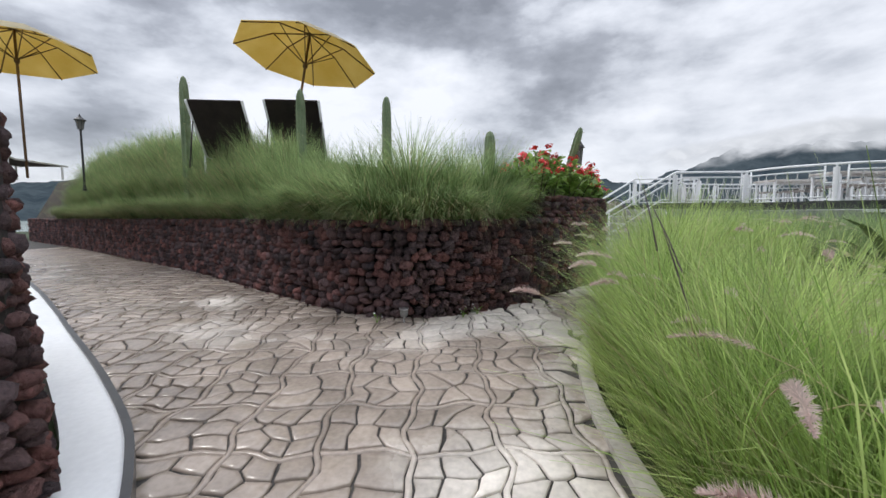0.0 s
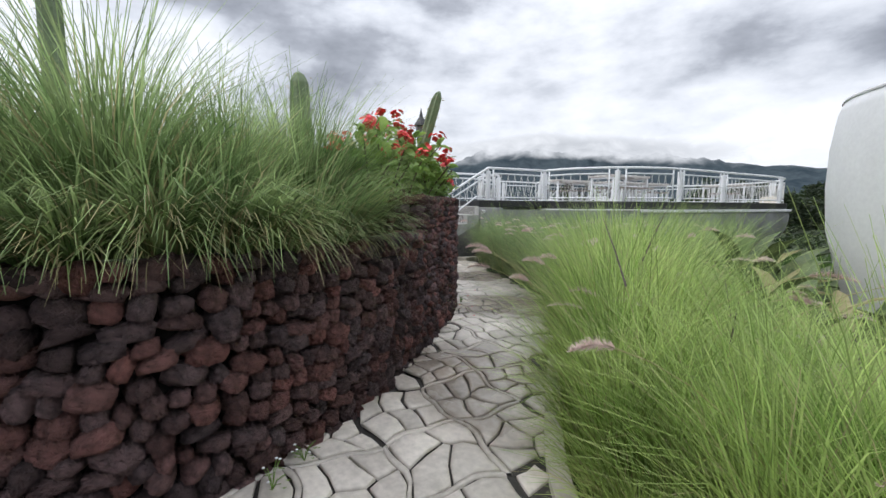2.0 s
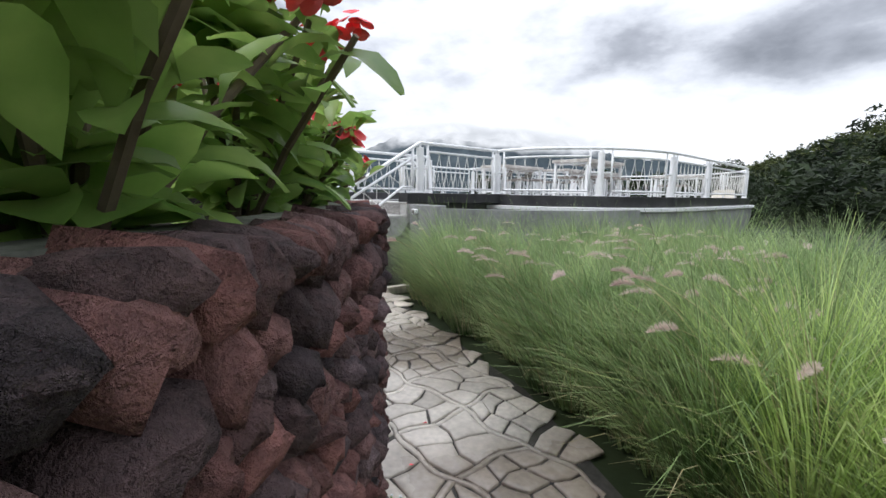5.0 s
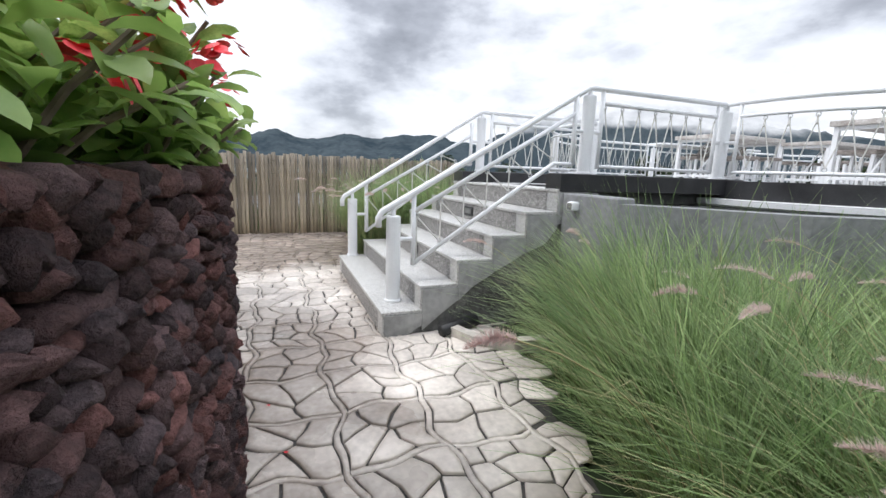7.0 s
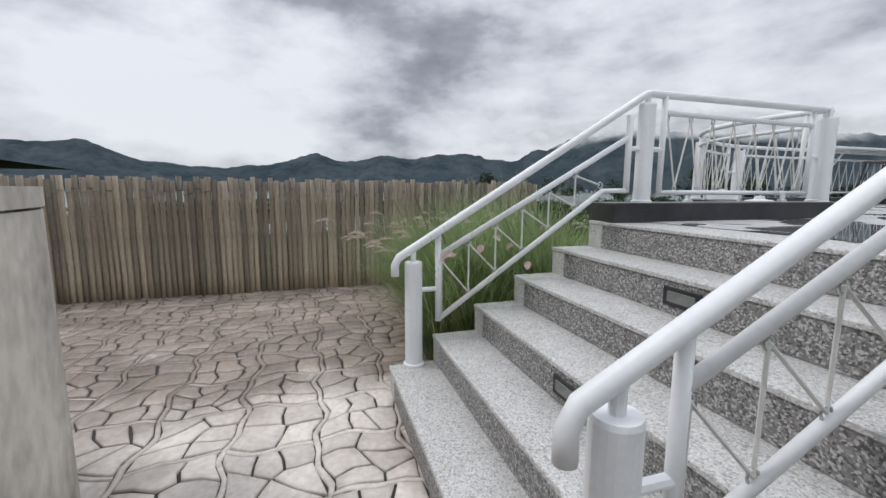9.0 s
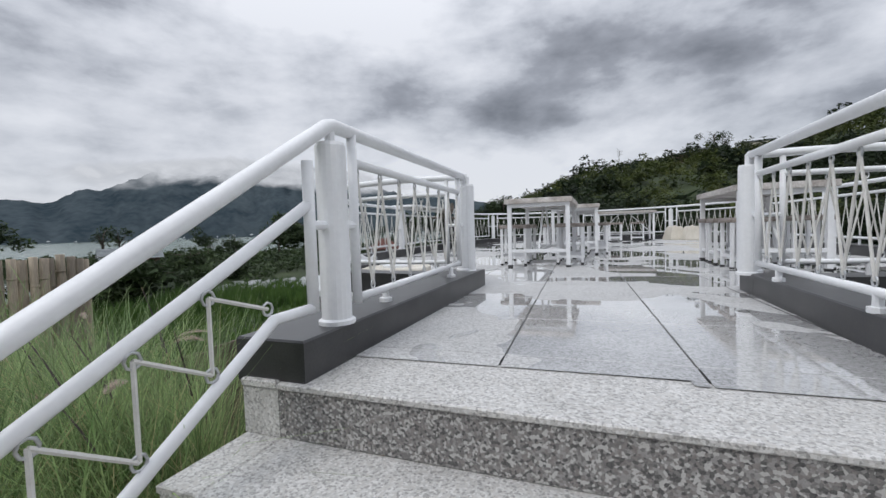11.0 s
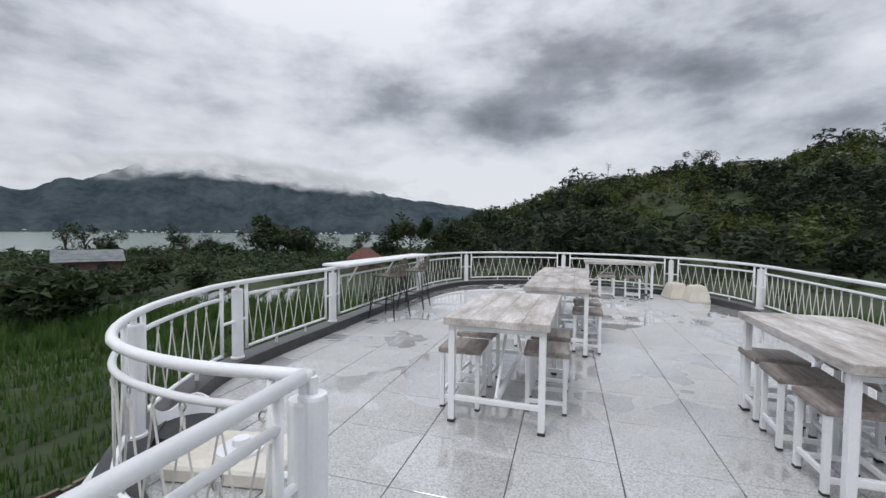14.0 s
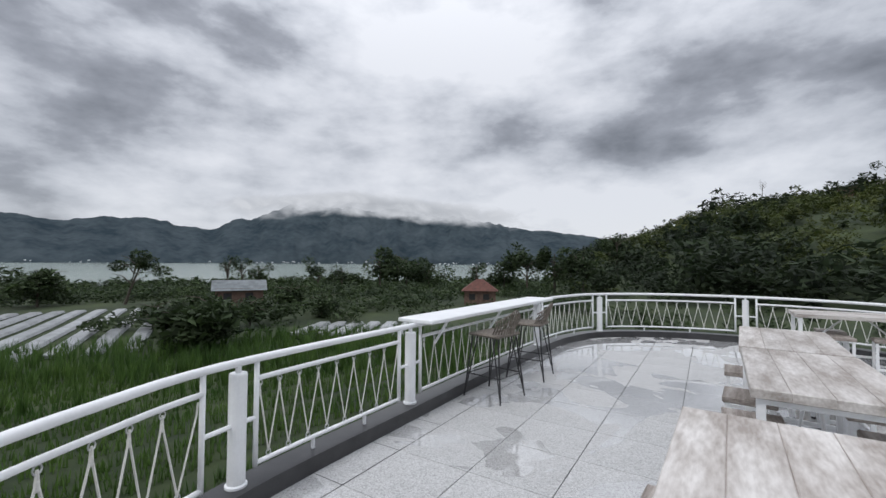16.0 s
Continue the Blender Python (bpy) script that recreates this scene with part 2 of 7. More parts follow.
mixed_lava(M_LAVA, "object")
mixed_lava(M_LAVAI, "island")
M_STONE = mat("paving_stone", (0.46, 0.415, 0.372), (0.80, 0.73, 0.66), 2.2, 0.5, 0.3, fine=30, obj=0.16, dist=0.012)
M_STONEI = mat("paving_stone_far", (0.46, 0.415, 0.372), (0.80, 0.73, 0.66), 2.2, 0.5, 0.3, fine=30, island=0.16, dist=0.012)
M_JOINT = mat("paving_joint", (0.028, 0.026, 0.024), (0.07, 0.064, 0.058), 5, 0.8, 0.4, fine=40)
M_BAMBOO = mat("dry_bamboo", (0.20, 0.168, 0.128), (0.50, 0.42, 0.31), 1.6, 0.65, 0.3, fine=24, obj=0.48, stretch=(6, 6, 0.6))
M_BAMBOOI = mat("dry_bamboo_far", (0.10, 0.075, 0.055), (0.20, 0.16, 0.12), 2.5, 0.7, 0.3, fine=30, island=0.3, stretch=(6, 6, 0.6))


def damp(m):
    """Patches still wet from the rain: darker, browner and glossier than the dry stone."""
    nt = m.node_tree
    n, l = nt.nodes.new, nt.links.new
    b = nt.nodes["Principled BSDF"]
    geo, w, r = n("ShaderNodeNewGeometry"), n("ShaderNodeTexNoise"), n("ShaderNodeMapRange")
    w.inputs["Scale"].default_value, w.inputs["Detail"].default_value = 0.75, 6.0
    l(geo.outputs["Position"], w.inputs["Vector"])
    r.inputs["From Min"].default_value, r.inputs["From Max"].default_value = 0.44, 0.60
    # the darker, glossier patches spread towards the court's west and the yard's south
    sep, low, more = n("ShaderNodeSeparateXYZ"), n("ShaderNodeMapRange"), n("ShaderNodeMath")
    l(geo.outputs["Position"], sep.inputs[0])
    low.inputs["From Min"].default_value, low.inputs["From Max"].default_value = -1.8, -3.4
    low.inputs["To Max"].default_value = 0.24
    l(sep.outputs[0], low.inputs[0])
    more.operation = "ADD"
    l(w.outputs[0], more.inputs[0])
    yard = n("ShaderNodeMapRange")
    yard.inputs["From Min"].default_value, yard.inputs["From Max"].default_value = -3.0, -4.6
    yard.inputs["To Max"].default_value = 0.17
    l(sep.outputs[1], yard.inputs[0])
    both = n("ShaderNodeMath")
    both.operation = "MAXIMUM"
    l(low.outputs[0], both.inputs[0])
    l(yard.outputs[0], both.inputs[1])
    l(both.outputs[0], more.inputs[1])
    l(more.outputs[0], r.inputs[0])
    dark = n("ShaderNodeMixRGB")
    dark.blend_type = "MULTIPLY"
    dark.inputs[2].default_value = (0.52, 0.475, 0.445, 1)
    l(r.outputs[0], dark.inputs[0])
    l(b.inputs["Base Color"].links[0].from_socket, dark.inputs[1])
    l(dark.outputs[0], b.inputs["Base Color"])
    gloss = n("ShaderNodeMapRange")
    gloss.inputs["To Min"].default_value, gloss.inputs["To Max"].default_value = 0.5, 0.16
    l(r.outputs[0], gloss.inputs[0])
    l(gloss.outputs[0], b.inputs["Roughness"])


damp(M_STONE)
damp(M_STONEI)
M_GRASS = leafy(mat("fountain_grass", (0.10, 0.185, 0.06), (0.43, 0.54, 0.25), 3.4, 0.5, 0, island=0.45, fine=8), 0.5)
M_GRASSY = leafy(mat("young_fountain_grass", (0.17, 0.29, 0.056), (0.56, 0.67, 0.25), 3.0, 0.5, 0, island=0.4, fine=8), 0.5)
M_DRY = leafy(mat("dry_grass", (0.34, 0.31, 0.15), (0.58, 0.52, 0.32), 2, 0.8, 0, island=0.35))
M_PLUME = leafy(mat("grass_plume", (0.60, 0.45, 0.42), (0.84, 0.73, 0.68), 6, 0.9, 0, island=0.2))
M_PLUMED = mat("dark_seed_head", (0.06, 0.045, 0.05), (0.16, 0.12, 0.13), 6, 0.9, 0, island=0.2)
M_CACTUS = mat("cactus_skin", (0.10, 0.15, 0.07), (0.22, 0.28, 0.16), 4, 0.6, 0.3, fine=40)
M_LEAF = leafy(mat("succulent_leaf", (0.15, 0.29, 0.06), (0.38, 0.52, 0.15), 3, 0.4, 0.1, fine=20, obj=0.3), 0.42)
M_LEAFI = leafy(mat("succulent_leaf_far", (0.15, 0.29, 0.06), (0.38, 0.52, 0.15), 3, 0.4, 0.1, fine=20, island=0.3), 0.42)
M_AGAVE = leafy(mat("agave_leaf", (0.05, 0.085, 0.03), (0.15, 0.19, 0.07), 3, 0.55, 0.1, fine=20, obj=0.3), 0.2)
M_STEM = mat("thorny_stem", (0.08, 0.06, 0.04), (0.18, 0.14, 0.10), 8, 0.9, 0.4)
M_RED = mat("red_petal", (0.72, 0.03, 0.045), (0.90, 0.10, 0.12), 8, 0.55, 0.0, island=0.25)
M_CANVAS = leafy(mat("yellow_canvas", (0.72, 0.50, 0.12), (0.82, 0.62, 0.22), 2, 0.85, 0.1, fine=80), 0.6)
M_CANVASTOP = leafy(mat("pale_canvas", (0.66, 0.62, 0.46), (0.80, 0.76, 0.60), 2, 0.85, 0.1, fine=80), 0.6)
M_POLE = mat("brown_wood_pole", (0.12, 0.07, 0.035), (0.22, 0.13, 0.07), 5, 0.55, 0.2)
M_SLING = mat("dark_brown_sling", (0.018, 0.012, 0.012), (0.04, 0.028, 0.026), 5, 0.8, 0.2, fine=120)
M_BLACK = mat("black_iron", (0.012, 0.012, 0.013), (0.03, 0.03, 0.032), 6, 0.5, 0.1)
M_GLASS = mat("lamp_glass", (0.13, 0.13, 0.125), (0.22, 0.22, 0.21), 6, 0.2, 0.0)
M_PINK = mat("faded_pink_plastic", (0.55, 0.10, 0.12), (0.72, 0.22, 0.24), 9, 0.5, 0.05)
M_SOIL = mat("dark_soil", (0.025, 0.02, 0.014), (0.07, 0.055, 0.04), 4, 1.0, 0.8, fine=30)
M_WOOD = mat("whitewashed_wood", (0.30, 0.26, 0.23), (0.66, 0.63, 0.60), 3.0, 0.5, 0.3, fine=18, stretch=(3.2, 0.7, 3.2), obj=0.1, dist=0.004)
M_WOODX = mat("greyed_wood_seat", (0.15, 0.12, 0.10), (0.40, 0.36, 0.33), 3.0, 0.55, 0.3, fine=18, stretch=(7, 0.8, 7), obj=0.15, dist=0.004)
M_WICKER = mat("grey_wicker", (0.10, 0.085, 0.07), (0.22, 0.19, 0.16), 30, 0.8, 0.5, fine=120)
M_CREAM = mat("cream_concrete", (0.58, 0.54, 0.46), (0.72, 0.68, 0.60), 3, 0.75, 0.2, fine=30)
M_FIELD = mat("field_ground", (0.012, 0.024, 0.007), (0.042, 0.06, 0.017), 0.16, 0.95, 0.6, fine=2.4, dist=0.12)
M_CROP = leafy(mat("crop_leaves", (0.036, 0.088, 0.016), (0.105, 0.18, 0.04), 0.5, 0.7, 0, island=0.3))
M_FOREST = leafy(mat("forest_leaves", (0.010, 0.022, 0.008), (0.10, 0.125, 0.03), 0.16, 0.8, 0, island=0.4, fine=0.6), 0.25)
M_FORESTD = leafy(mat("dark_forest_leaves", (0.006, 0.014, 0.006), (0.030, 0.048, 0.018), 0.2, 0.8, 0, island=0.4, fine=0.9), 0.25)
M_FORESTL = leafy(mat("light_forest_leaves", (0.045, 0.060, 0.014), (0.13, 0.15, 0.04), 0.12, 0.8, 0, island=0.35, fine=0.6), 0.25)
M_TREE = leafy(mat("tree_leaves", (0.014, 0.028, 0.011), (0.055, 0.085, 0.028), 0.3, 0.8, 0, island=0.45), 0.25)
M_BARK = mat("bark", (0.05, 0.04, 0.03), (0.13, 0.11, 0.09), 6, 0.95, 0.6)
# far forest; the blue-grey of the air haze is put into its colour
M_MOUNT = mat("hazed_far_mountain", (0.030, 0.044, 0.054), (0.072, 0.090, 0.100), 0.006, 1.0, 0.0, fine=0.03, spec=0.0)
M_MULCH = mat("silver_mulch_film", (0.20, 0.21, 0.215), (0.44, 0.45, 0.46), 1.2, 0.3, 0.5, fine=9, stretch=(1, 1, 1))
M_ROOFG = mat("grey_tin_roof", (0.12, 0.135, 0.14), (0.22, 0.24, 0.25), 2, 0.85, 0.2)
M_ROOFR = mat("red_tile_roof", (0.07, 0.028, 0.02), (0.14, 0.05, 0.035), 3, 0.8, 0.4)
M_BRICKW = mat("hut_wall", (0.10, 0.06, 0.05), (0.20, 0.13, 0.10), 3, 0.9, 0.3)


# grey-green water; the pale base stands in for part of the reflected sky
M_WATER = mat("sky_pale_water", (0.34, 0.40, 0.36), (0.42, 0.48, 0.43), 0.01, 0.16, 0.05, fine=0.3, dist=0.3)


# ---------------------------------------------------------------- mesh tools
class Mesh:
    """Collects vertices and faces of one piece."""

    def __init__(self):
        self.v, self.f = [], []

    def add(self, verts, faces):
        k = len(self.v)
        self.v += [tuple(p) for p in verts]
        self.f += [tuple(i + k for i in fc) for fc in faces]
        return self

    def box(self, a, b, bev=0.0):
        (x0, y0, z0), (x1, y1, z1) = a, b
        e = min(bev, (x1 - x0) * 0.45, (y1 - y0) * 0.45, (z1 - z0) * 0.45)
        if e <= 0:
            vs = [(x, y, z) for z in (z0, z1) for x, y in ((x0, y0), (x1, y0), (x1, y1), (x0, y1))]
            return self.add(vs, [(3, 2, 1, 0), (4, 5, 6, 7), (0, 1, 5, 4), (1, 2, 6, 5), (2, 3, 7, 6), (3, 0, 4, 7)])
        rings = []
        for z, o in ((z0, e), (z0 + e, 0), (z1 - e, 0), (z1, e)):
            rings.append([(x0 + o + (e if o == 0 else 0) * 0, y0 + o, z), (x1 - o, y0 + o, z), (x1 - o, y1 - o, z), (x0 + o, y1 - o, z)])
        vs = [p for r in rings for p in r]
        fs = [(3, 2, 1, 0), (12, 13, 14, 15)]
        for r in range(3):
            for i in range(4):
                j = (i + 1) % 4
                fs.append((r * 4 + i, r * 4 + j, r * 4 + 4 + j, r * 4 + 4 + i))
        return self.add(vs, fs)

    def tube(self, pts, r, n=8, r1=None, cap=True):
        pts = [Vector(p) for p in pts]
        k, N = len(self.v), len(pts)
        prev = None
        for i, p in enumerate(pts):
            d = (pts[min(i + 1, N - 1)] - pts[max(i - 1, 0)]).normalized()
            if prev is None:
                ref = Vector((0, 0, 1)) if abs(d.z) < 0.9 else Vector((1, 0, 0))
                u = d.cross(ref).normalized()
            else:
                u = (prev - d * prev.dot(d)).normalized()
            prev = u
            w = d.cross(u)
            rr = r if r1 is None else r + (r1 - r) * i / max(1, N - 1)
            for a in range(n):
                q = p + (u * math.cos(2 * math.pi * a / n) + w * math.sin(2 * math.pi * a / n)) * rr
                self.v.append(tuple(q))
        for i in range(N - 1):
            for a in range(n):
                b = (a + 1) % n
                self.f.append((k + i * n + a, k + i * n + b, k + i * n + n + b, k + i * n + n + a))
        if cap:
            self.f.append(tuple(k + a for a in range(n))[::-1])
            self.f.append(tuple(k + (N - 1) * n + a for a in range(n)))
        return self

    def lathe(self, prof, n=16, at=(0, 0, 0), wob=None):
        k = len(self.v)
        for r, z in prof:
            for a in range(n):
                t = 2 * math.pi * a / n
                rr = r * (wob(a) if wob else 1)
                self.v.append((at[0] + rr * math.cos(t), at[1] + rr * math.sin(t), at[2] + z))
        for i in range(len(prof) - 1):
            for a in range(n):
                b = (a + 1) % n
                self.f.append((k + i * n + a, k + i * n + b, k + i * n + n + b, k + i * n + n + a))
        self.f.append(tuple(k + a for a in range(n))[::-1])
        self.f.append(tuple(k + (len(prof) - 1) * n + a for a in range(n)))
        return self

    def wall(self, pts, t, z0, z1):
        """A wall along a line, t thick to the left of it; z0 and z1 are heights or functions of the place."""
        N = len(pts)
        h0 = z0 if callable(z0) else (lambda x, y: z0)
        h1 = z1 if callable(z1) else (lambda x, y: z1)
        k = len(self.v)
        for i in range(N):
            a, b = Vector(pts[max(i - 1, 0)]), Vector(pts[min(i + 1, N - 1)])
            d = (b - a).normalized()
            nrm = Vector((-d.y, d.x))
            p = Vector(pts[i])
            q = p + nrm * t
            self.v += [(p.x, p.y, h0(*p)), (q.x, q.y, h0(*p)), (q.x, q.y, h1(*p)), (p.x, p.y, h1(*p))]
        for i in range(N - 1):
            o = k + i * 4
            for a in range(4):
                b = (a + 1) % 4
                self.f.append((o + a, o + b, o + 4 + b, o + 4 + a))
        self.f += [(k + 3, k + 2, k + 1, k), (k + N * 4 - 4, k + N * 4 - 3, k + N * 4 - 2, k + N * 4 - 1)]
        return self

    def data(self, name, material, smooth=False):
        me = bpy.data.meshes.new(name)
        me.from_pydata(self.v, [], self.f)
        me.materials.append(material)
        if smooth:
            me.polygons.foreach_set("use_smooth", [True] * len(me.polygons))
        me.update()
        return me


def part(name, mesh, material, parent=None, label="", smooth=False):
    """One mesh object, under a thing or a part."""
    me = mesh if isinstance(mesh, bpy.types.Mesh) else mesh.data(name, material, smooth)
    ob = new(name, me)
    if parent is not None:
        ob.parent = parent
    return tagged(ob, label)


def thing(name, label, category, group="", at=None, kind=""):
    ob = new(name)
    ob.empty_display_size = 0.1
    if at is not None:
        ob.matrix_basis = at
    return tagged(ob, label, category, group, kind)


def fast_mesh(name, verts, faces, material, smooth=False):
    """A mesh out of arrays: verts n x 3, faces m x 3 or m x 4."""
    me = bpy.data.meshes.new(name)
    verts, faces = np.asarray(verts, dtype=np.float32), np.asarray(faces, dtype=np.int32)
    k = faces.shape[1]
    me.vertices.add(len(verts))
    me.vertices.foreach_set("co", verts.ravel())
    me.loops.add(faces.size)
    me.loops.foreach_set("vertex_index", faces.ravel())
    me.polygons.add(len(faces))
    me.polygons.foreach_set("loop_start", np.arange(0, faces.size, k, dtype=np.int32))
    me.polygons.foreach_set("loop_total", np.full(len(faces), k, dtype=np.int32))
    me.polygons.foreach_set("use_smooth", np.full(len(faces), smooth))
    me.materials.append(material)
    me.update(calc_edges=True)
    return me


def curve_points(ctrl, step=0.1, closed=False):
    """A Catmull-Rom line through the control points, with points at about even steps."""
    P = [np.array(p, float) for p in ctrl]
    P = [P[-1]] + P + [P[0], P[1]] if closed else [2 * P[0] - P[1]] + P + [2 * P[-1] - P[-2]]
    out = []
    for i in range(1, len(P) - 2):
        a, b, c, d = P[i - 1:i + 3]
        n = max(2, int(np.linalg.norm(c - b) / step))
        for j in range(n):
            t = j / n
            out.append(0.5 * (2 * b + (c - a) * t + (2 * a - 5 * b + 4 * c - d) * t * t + (3 * b - a - 3 * c + d) * t ** 3))
    if not closed:
        out.append(P[-2])
    return out


def inside(p, poly):
    x, y = p
    c = False
    for i in range(len(poly)):
        (x0, y0), (x1, y1) = poly[i - 1][:2], poly[i][:2]
        if (y0 > y) != (y1 > y) and x < (x1 - x0) * (y - y0) / (y1 - y0) + x0:
            c = not c
    return c


rng = np.random.default_rng(7)


# ---------------------------------------------------------------- ground, lake, mountains
RISER, TREAD, FLOOR = 0.18, 0.285, 1.08
EYE0 = (-1.2, 2.0)


def path_z(x, y=0.0):
    return -0.055 * max(0.0, x - 5.0)


def smooth_step(a, b, x):
    t = min(1.0, max(0.0, (x - a) / (b - a)))
    return t * t * (3 - 2 * t)


def table_value(rows, b):
    if b <= rows[0][0]:
        return rows[0][1]
    for (b0, v0), (b1, v1) in zip(rows, rows[1:]):
        if b <= b1:
            return v0 + (v1 - v0) * smooth_step(b0, b1, b)
    return rows[-1][1]


HILL = [(-150, 0), (-100, 7.0), (-60, 9.4), (-37, 9.1), (-25, 8.2), (-13, 7.6), (-4, 7.0), (3, 5.9), (9, 3.7), (13, 2.0), (19, 0.0)]
RIDGE = [(-180, 2.5), (-20, 2.2), (0, 2.5), (13, 3.3), (21, 4.3), (33, 6.1), (41, 7.1), (47, 7.1), (54, 7.4), (60, 5.2), (64, 3.8), (69, 4.6), (73, 4.8),
         (77, 4.1), (81, 4.5), (85, 3.6), (90, 4.4), (95, 3.2), (100, 2.5), (108, 3.0), (114, 4.9), (119, 4.3), (128, 4.0), (140, 3.0), (180, 2.5)]


def bearing(x, y):
    return math.degrees(math.atan2(-(x - EYE0[0]), y - EYE0[1]))


def ground_z(x, y):
    r = math.hypot(x - EYE0[0], y - EYE0[1])
    b = bearing(x, y)
    near = path_z(x) - 0.03
    low = -1.35 - 0.9 * smooth_step(8, 30, r) - 6.8 * smooth_step(40, 215, r) - 6 * smooth_step(215, 260, r)
    drop = max(smooth_step(-5.35, -6.2, x), smooth_step(2.6, 4.0, y) * smooth_step(-2.0, -2.8, x), smooth_step(3.5, 9.0, y), smooth_step(16, 40, r))
    drop *= 1 - smooth_step(-9, -14, y) * smooth_step(-30, -20, x)
    low += 0.25 * noise.noise((x * 0.08, y * 0.08, 0)) * min(1, r / 15)
    z = near * (1 - drop) + low * drop
    e = table_value(HILL, b)
    if e > 0:
        s = smooth_step(58, 205, r) * (1 - 0.5 * smooth_step(230, 420, r))
        z = z + (200 * math.tan(radians(e)) + 2.5 + 7) * s
        z += smooth_step(60, 90, r) * (noise.noise((x * 0.02, y * 0.02, 3)) * 3.0 + noise.noise((x * 0.06, y * 0.06, 5)) * 1.2)
    return z


def axis_steps():
    a = [i * 0.5 for i in range(-16, 33)]
    v, s = 16.0, 0.6
    while v < 700:
        v += s
        s *= 1.07
        a.append(v)
    v, s = -8.0, 0.6
    while v > -700:
        v -= s
        s *= 1.07
        a.append(v)
    return sorted(a)


AX = axis_steps()
gv = [(x, y, ground_z(x, y)) for y in AX for x in AX]
K = len(AX)
gf = [(j * K + i, j * K + i + 1, j * K + K + i + 1, j * K + K + i) for j in range(K - 1) for i in range(K - 1)]
ground = new("ground", fast_mesh("ground", gv, gf, M_FIELD, True))
tagged(ground, "green sloping farmland with grass and dark earth", "ground", kind="structure")

lake = Mesh().add([(-4500, -4500, -9.5), (4500, -4500, -9.5), (4500, 4500, -9.5), (-4500, 4500, -9.5)], [(0, 1, 2, 3)])
tagged(part("water", lake, M_WATER), "calm grey-green lake below the fields, paled for reflected sky", "lake", kind="structure")


def mountains():
    bs = np.arange(-180, 180, 0.35)
    rs = np.linspace(0, 1, 22)
    verts = []
    for b in bs:
        e = table_value(RIDGE, b)
        e *= 1 + 0.10 * noise.noise((b * 0.35, 0, 0)) + 0.045 * noise.noise((b * 1.4, 3, 0)) + 0.02 * noise.noise((b * 4.0, 5, 0))
        top = 2900 * math.tan(radians(e))
        for s in rs:
            r = 2250 + 650 * s + 80 * noise.noise((b * 0.5, 2, 0)) * (1 - s)
            gully = noise.noise((b * 0.9, s * 2.5, 1)) * 0.13 + noise.noise((b * 2.2, s * 5.0, 4)) * 0.07 + noise.noise((b * 5.0, s * 9.0, 6)) * 0.03
            z = -12 + (top + 12) * (s ** 0.85) * (1 + gully * 4 * s * (1 - s))
            a = radians(b)
            verts.append((-r * math.sin(a), r * math.cos(a), z))
    n, m = len(bs), len(rs)
    faces = [(i * m + j, ((i + 1) % n) * m + j, ((i + 1) % n) * m + j + 1, i * m + j + 1) for i in range(n) for j in range(m - 1)]
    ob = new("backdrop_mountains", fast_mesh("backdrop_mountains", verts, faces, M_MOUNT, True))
    tagged(ob, "dark mountain range across the lake, tinted blue for haze", "mountain", kind="structure")


mountains()


def far_village():
    """Tiny pale houses scattered along the far shore."""
    g = random.Random(44)
    m = Mesh()
    for _ in range(46):
        b = g.choice((g.gauss(54, 5), g.gauss(36, 5), g.uniform(22, 80)))
        r, w, h = g.uniform(2190, 2215), g.uniform(1.5, 4), g.uniform(2, 4)
        x, y, z = -r * math.sin(radians(b)), r * math.cos(radians(b)), -9.0 + g.uniform(0, 9)
        m.box((x - w, y - w, z), (x + w, y + w, z + h))
    tagged(part("far_village", m, M_WHITEW), "tiny pale houses along the far lake shore", "village", kind="stuff")


far_village()


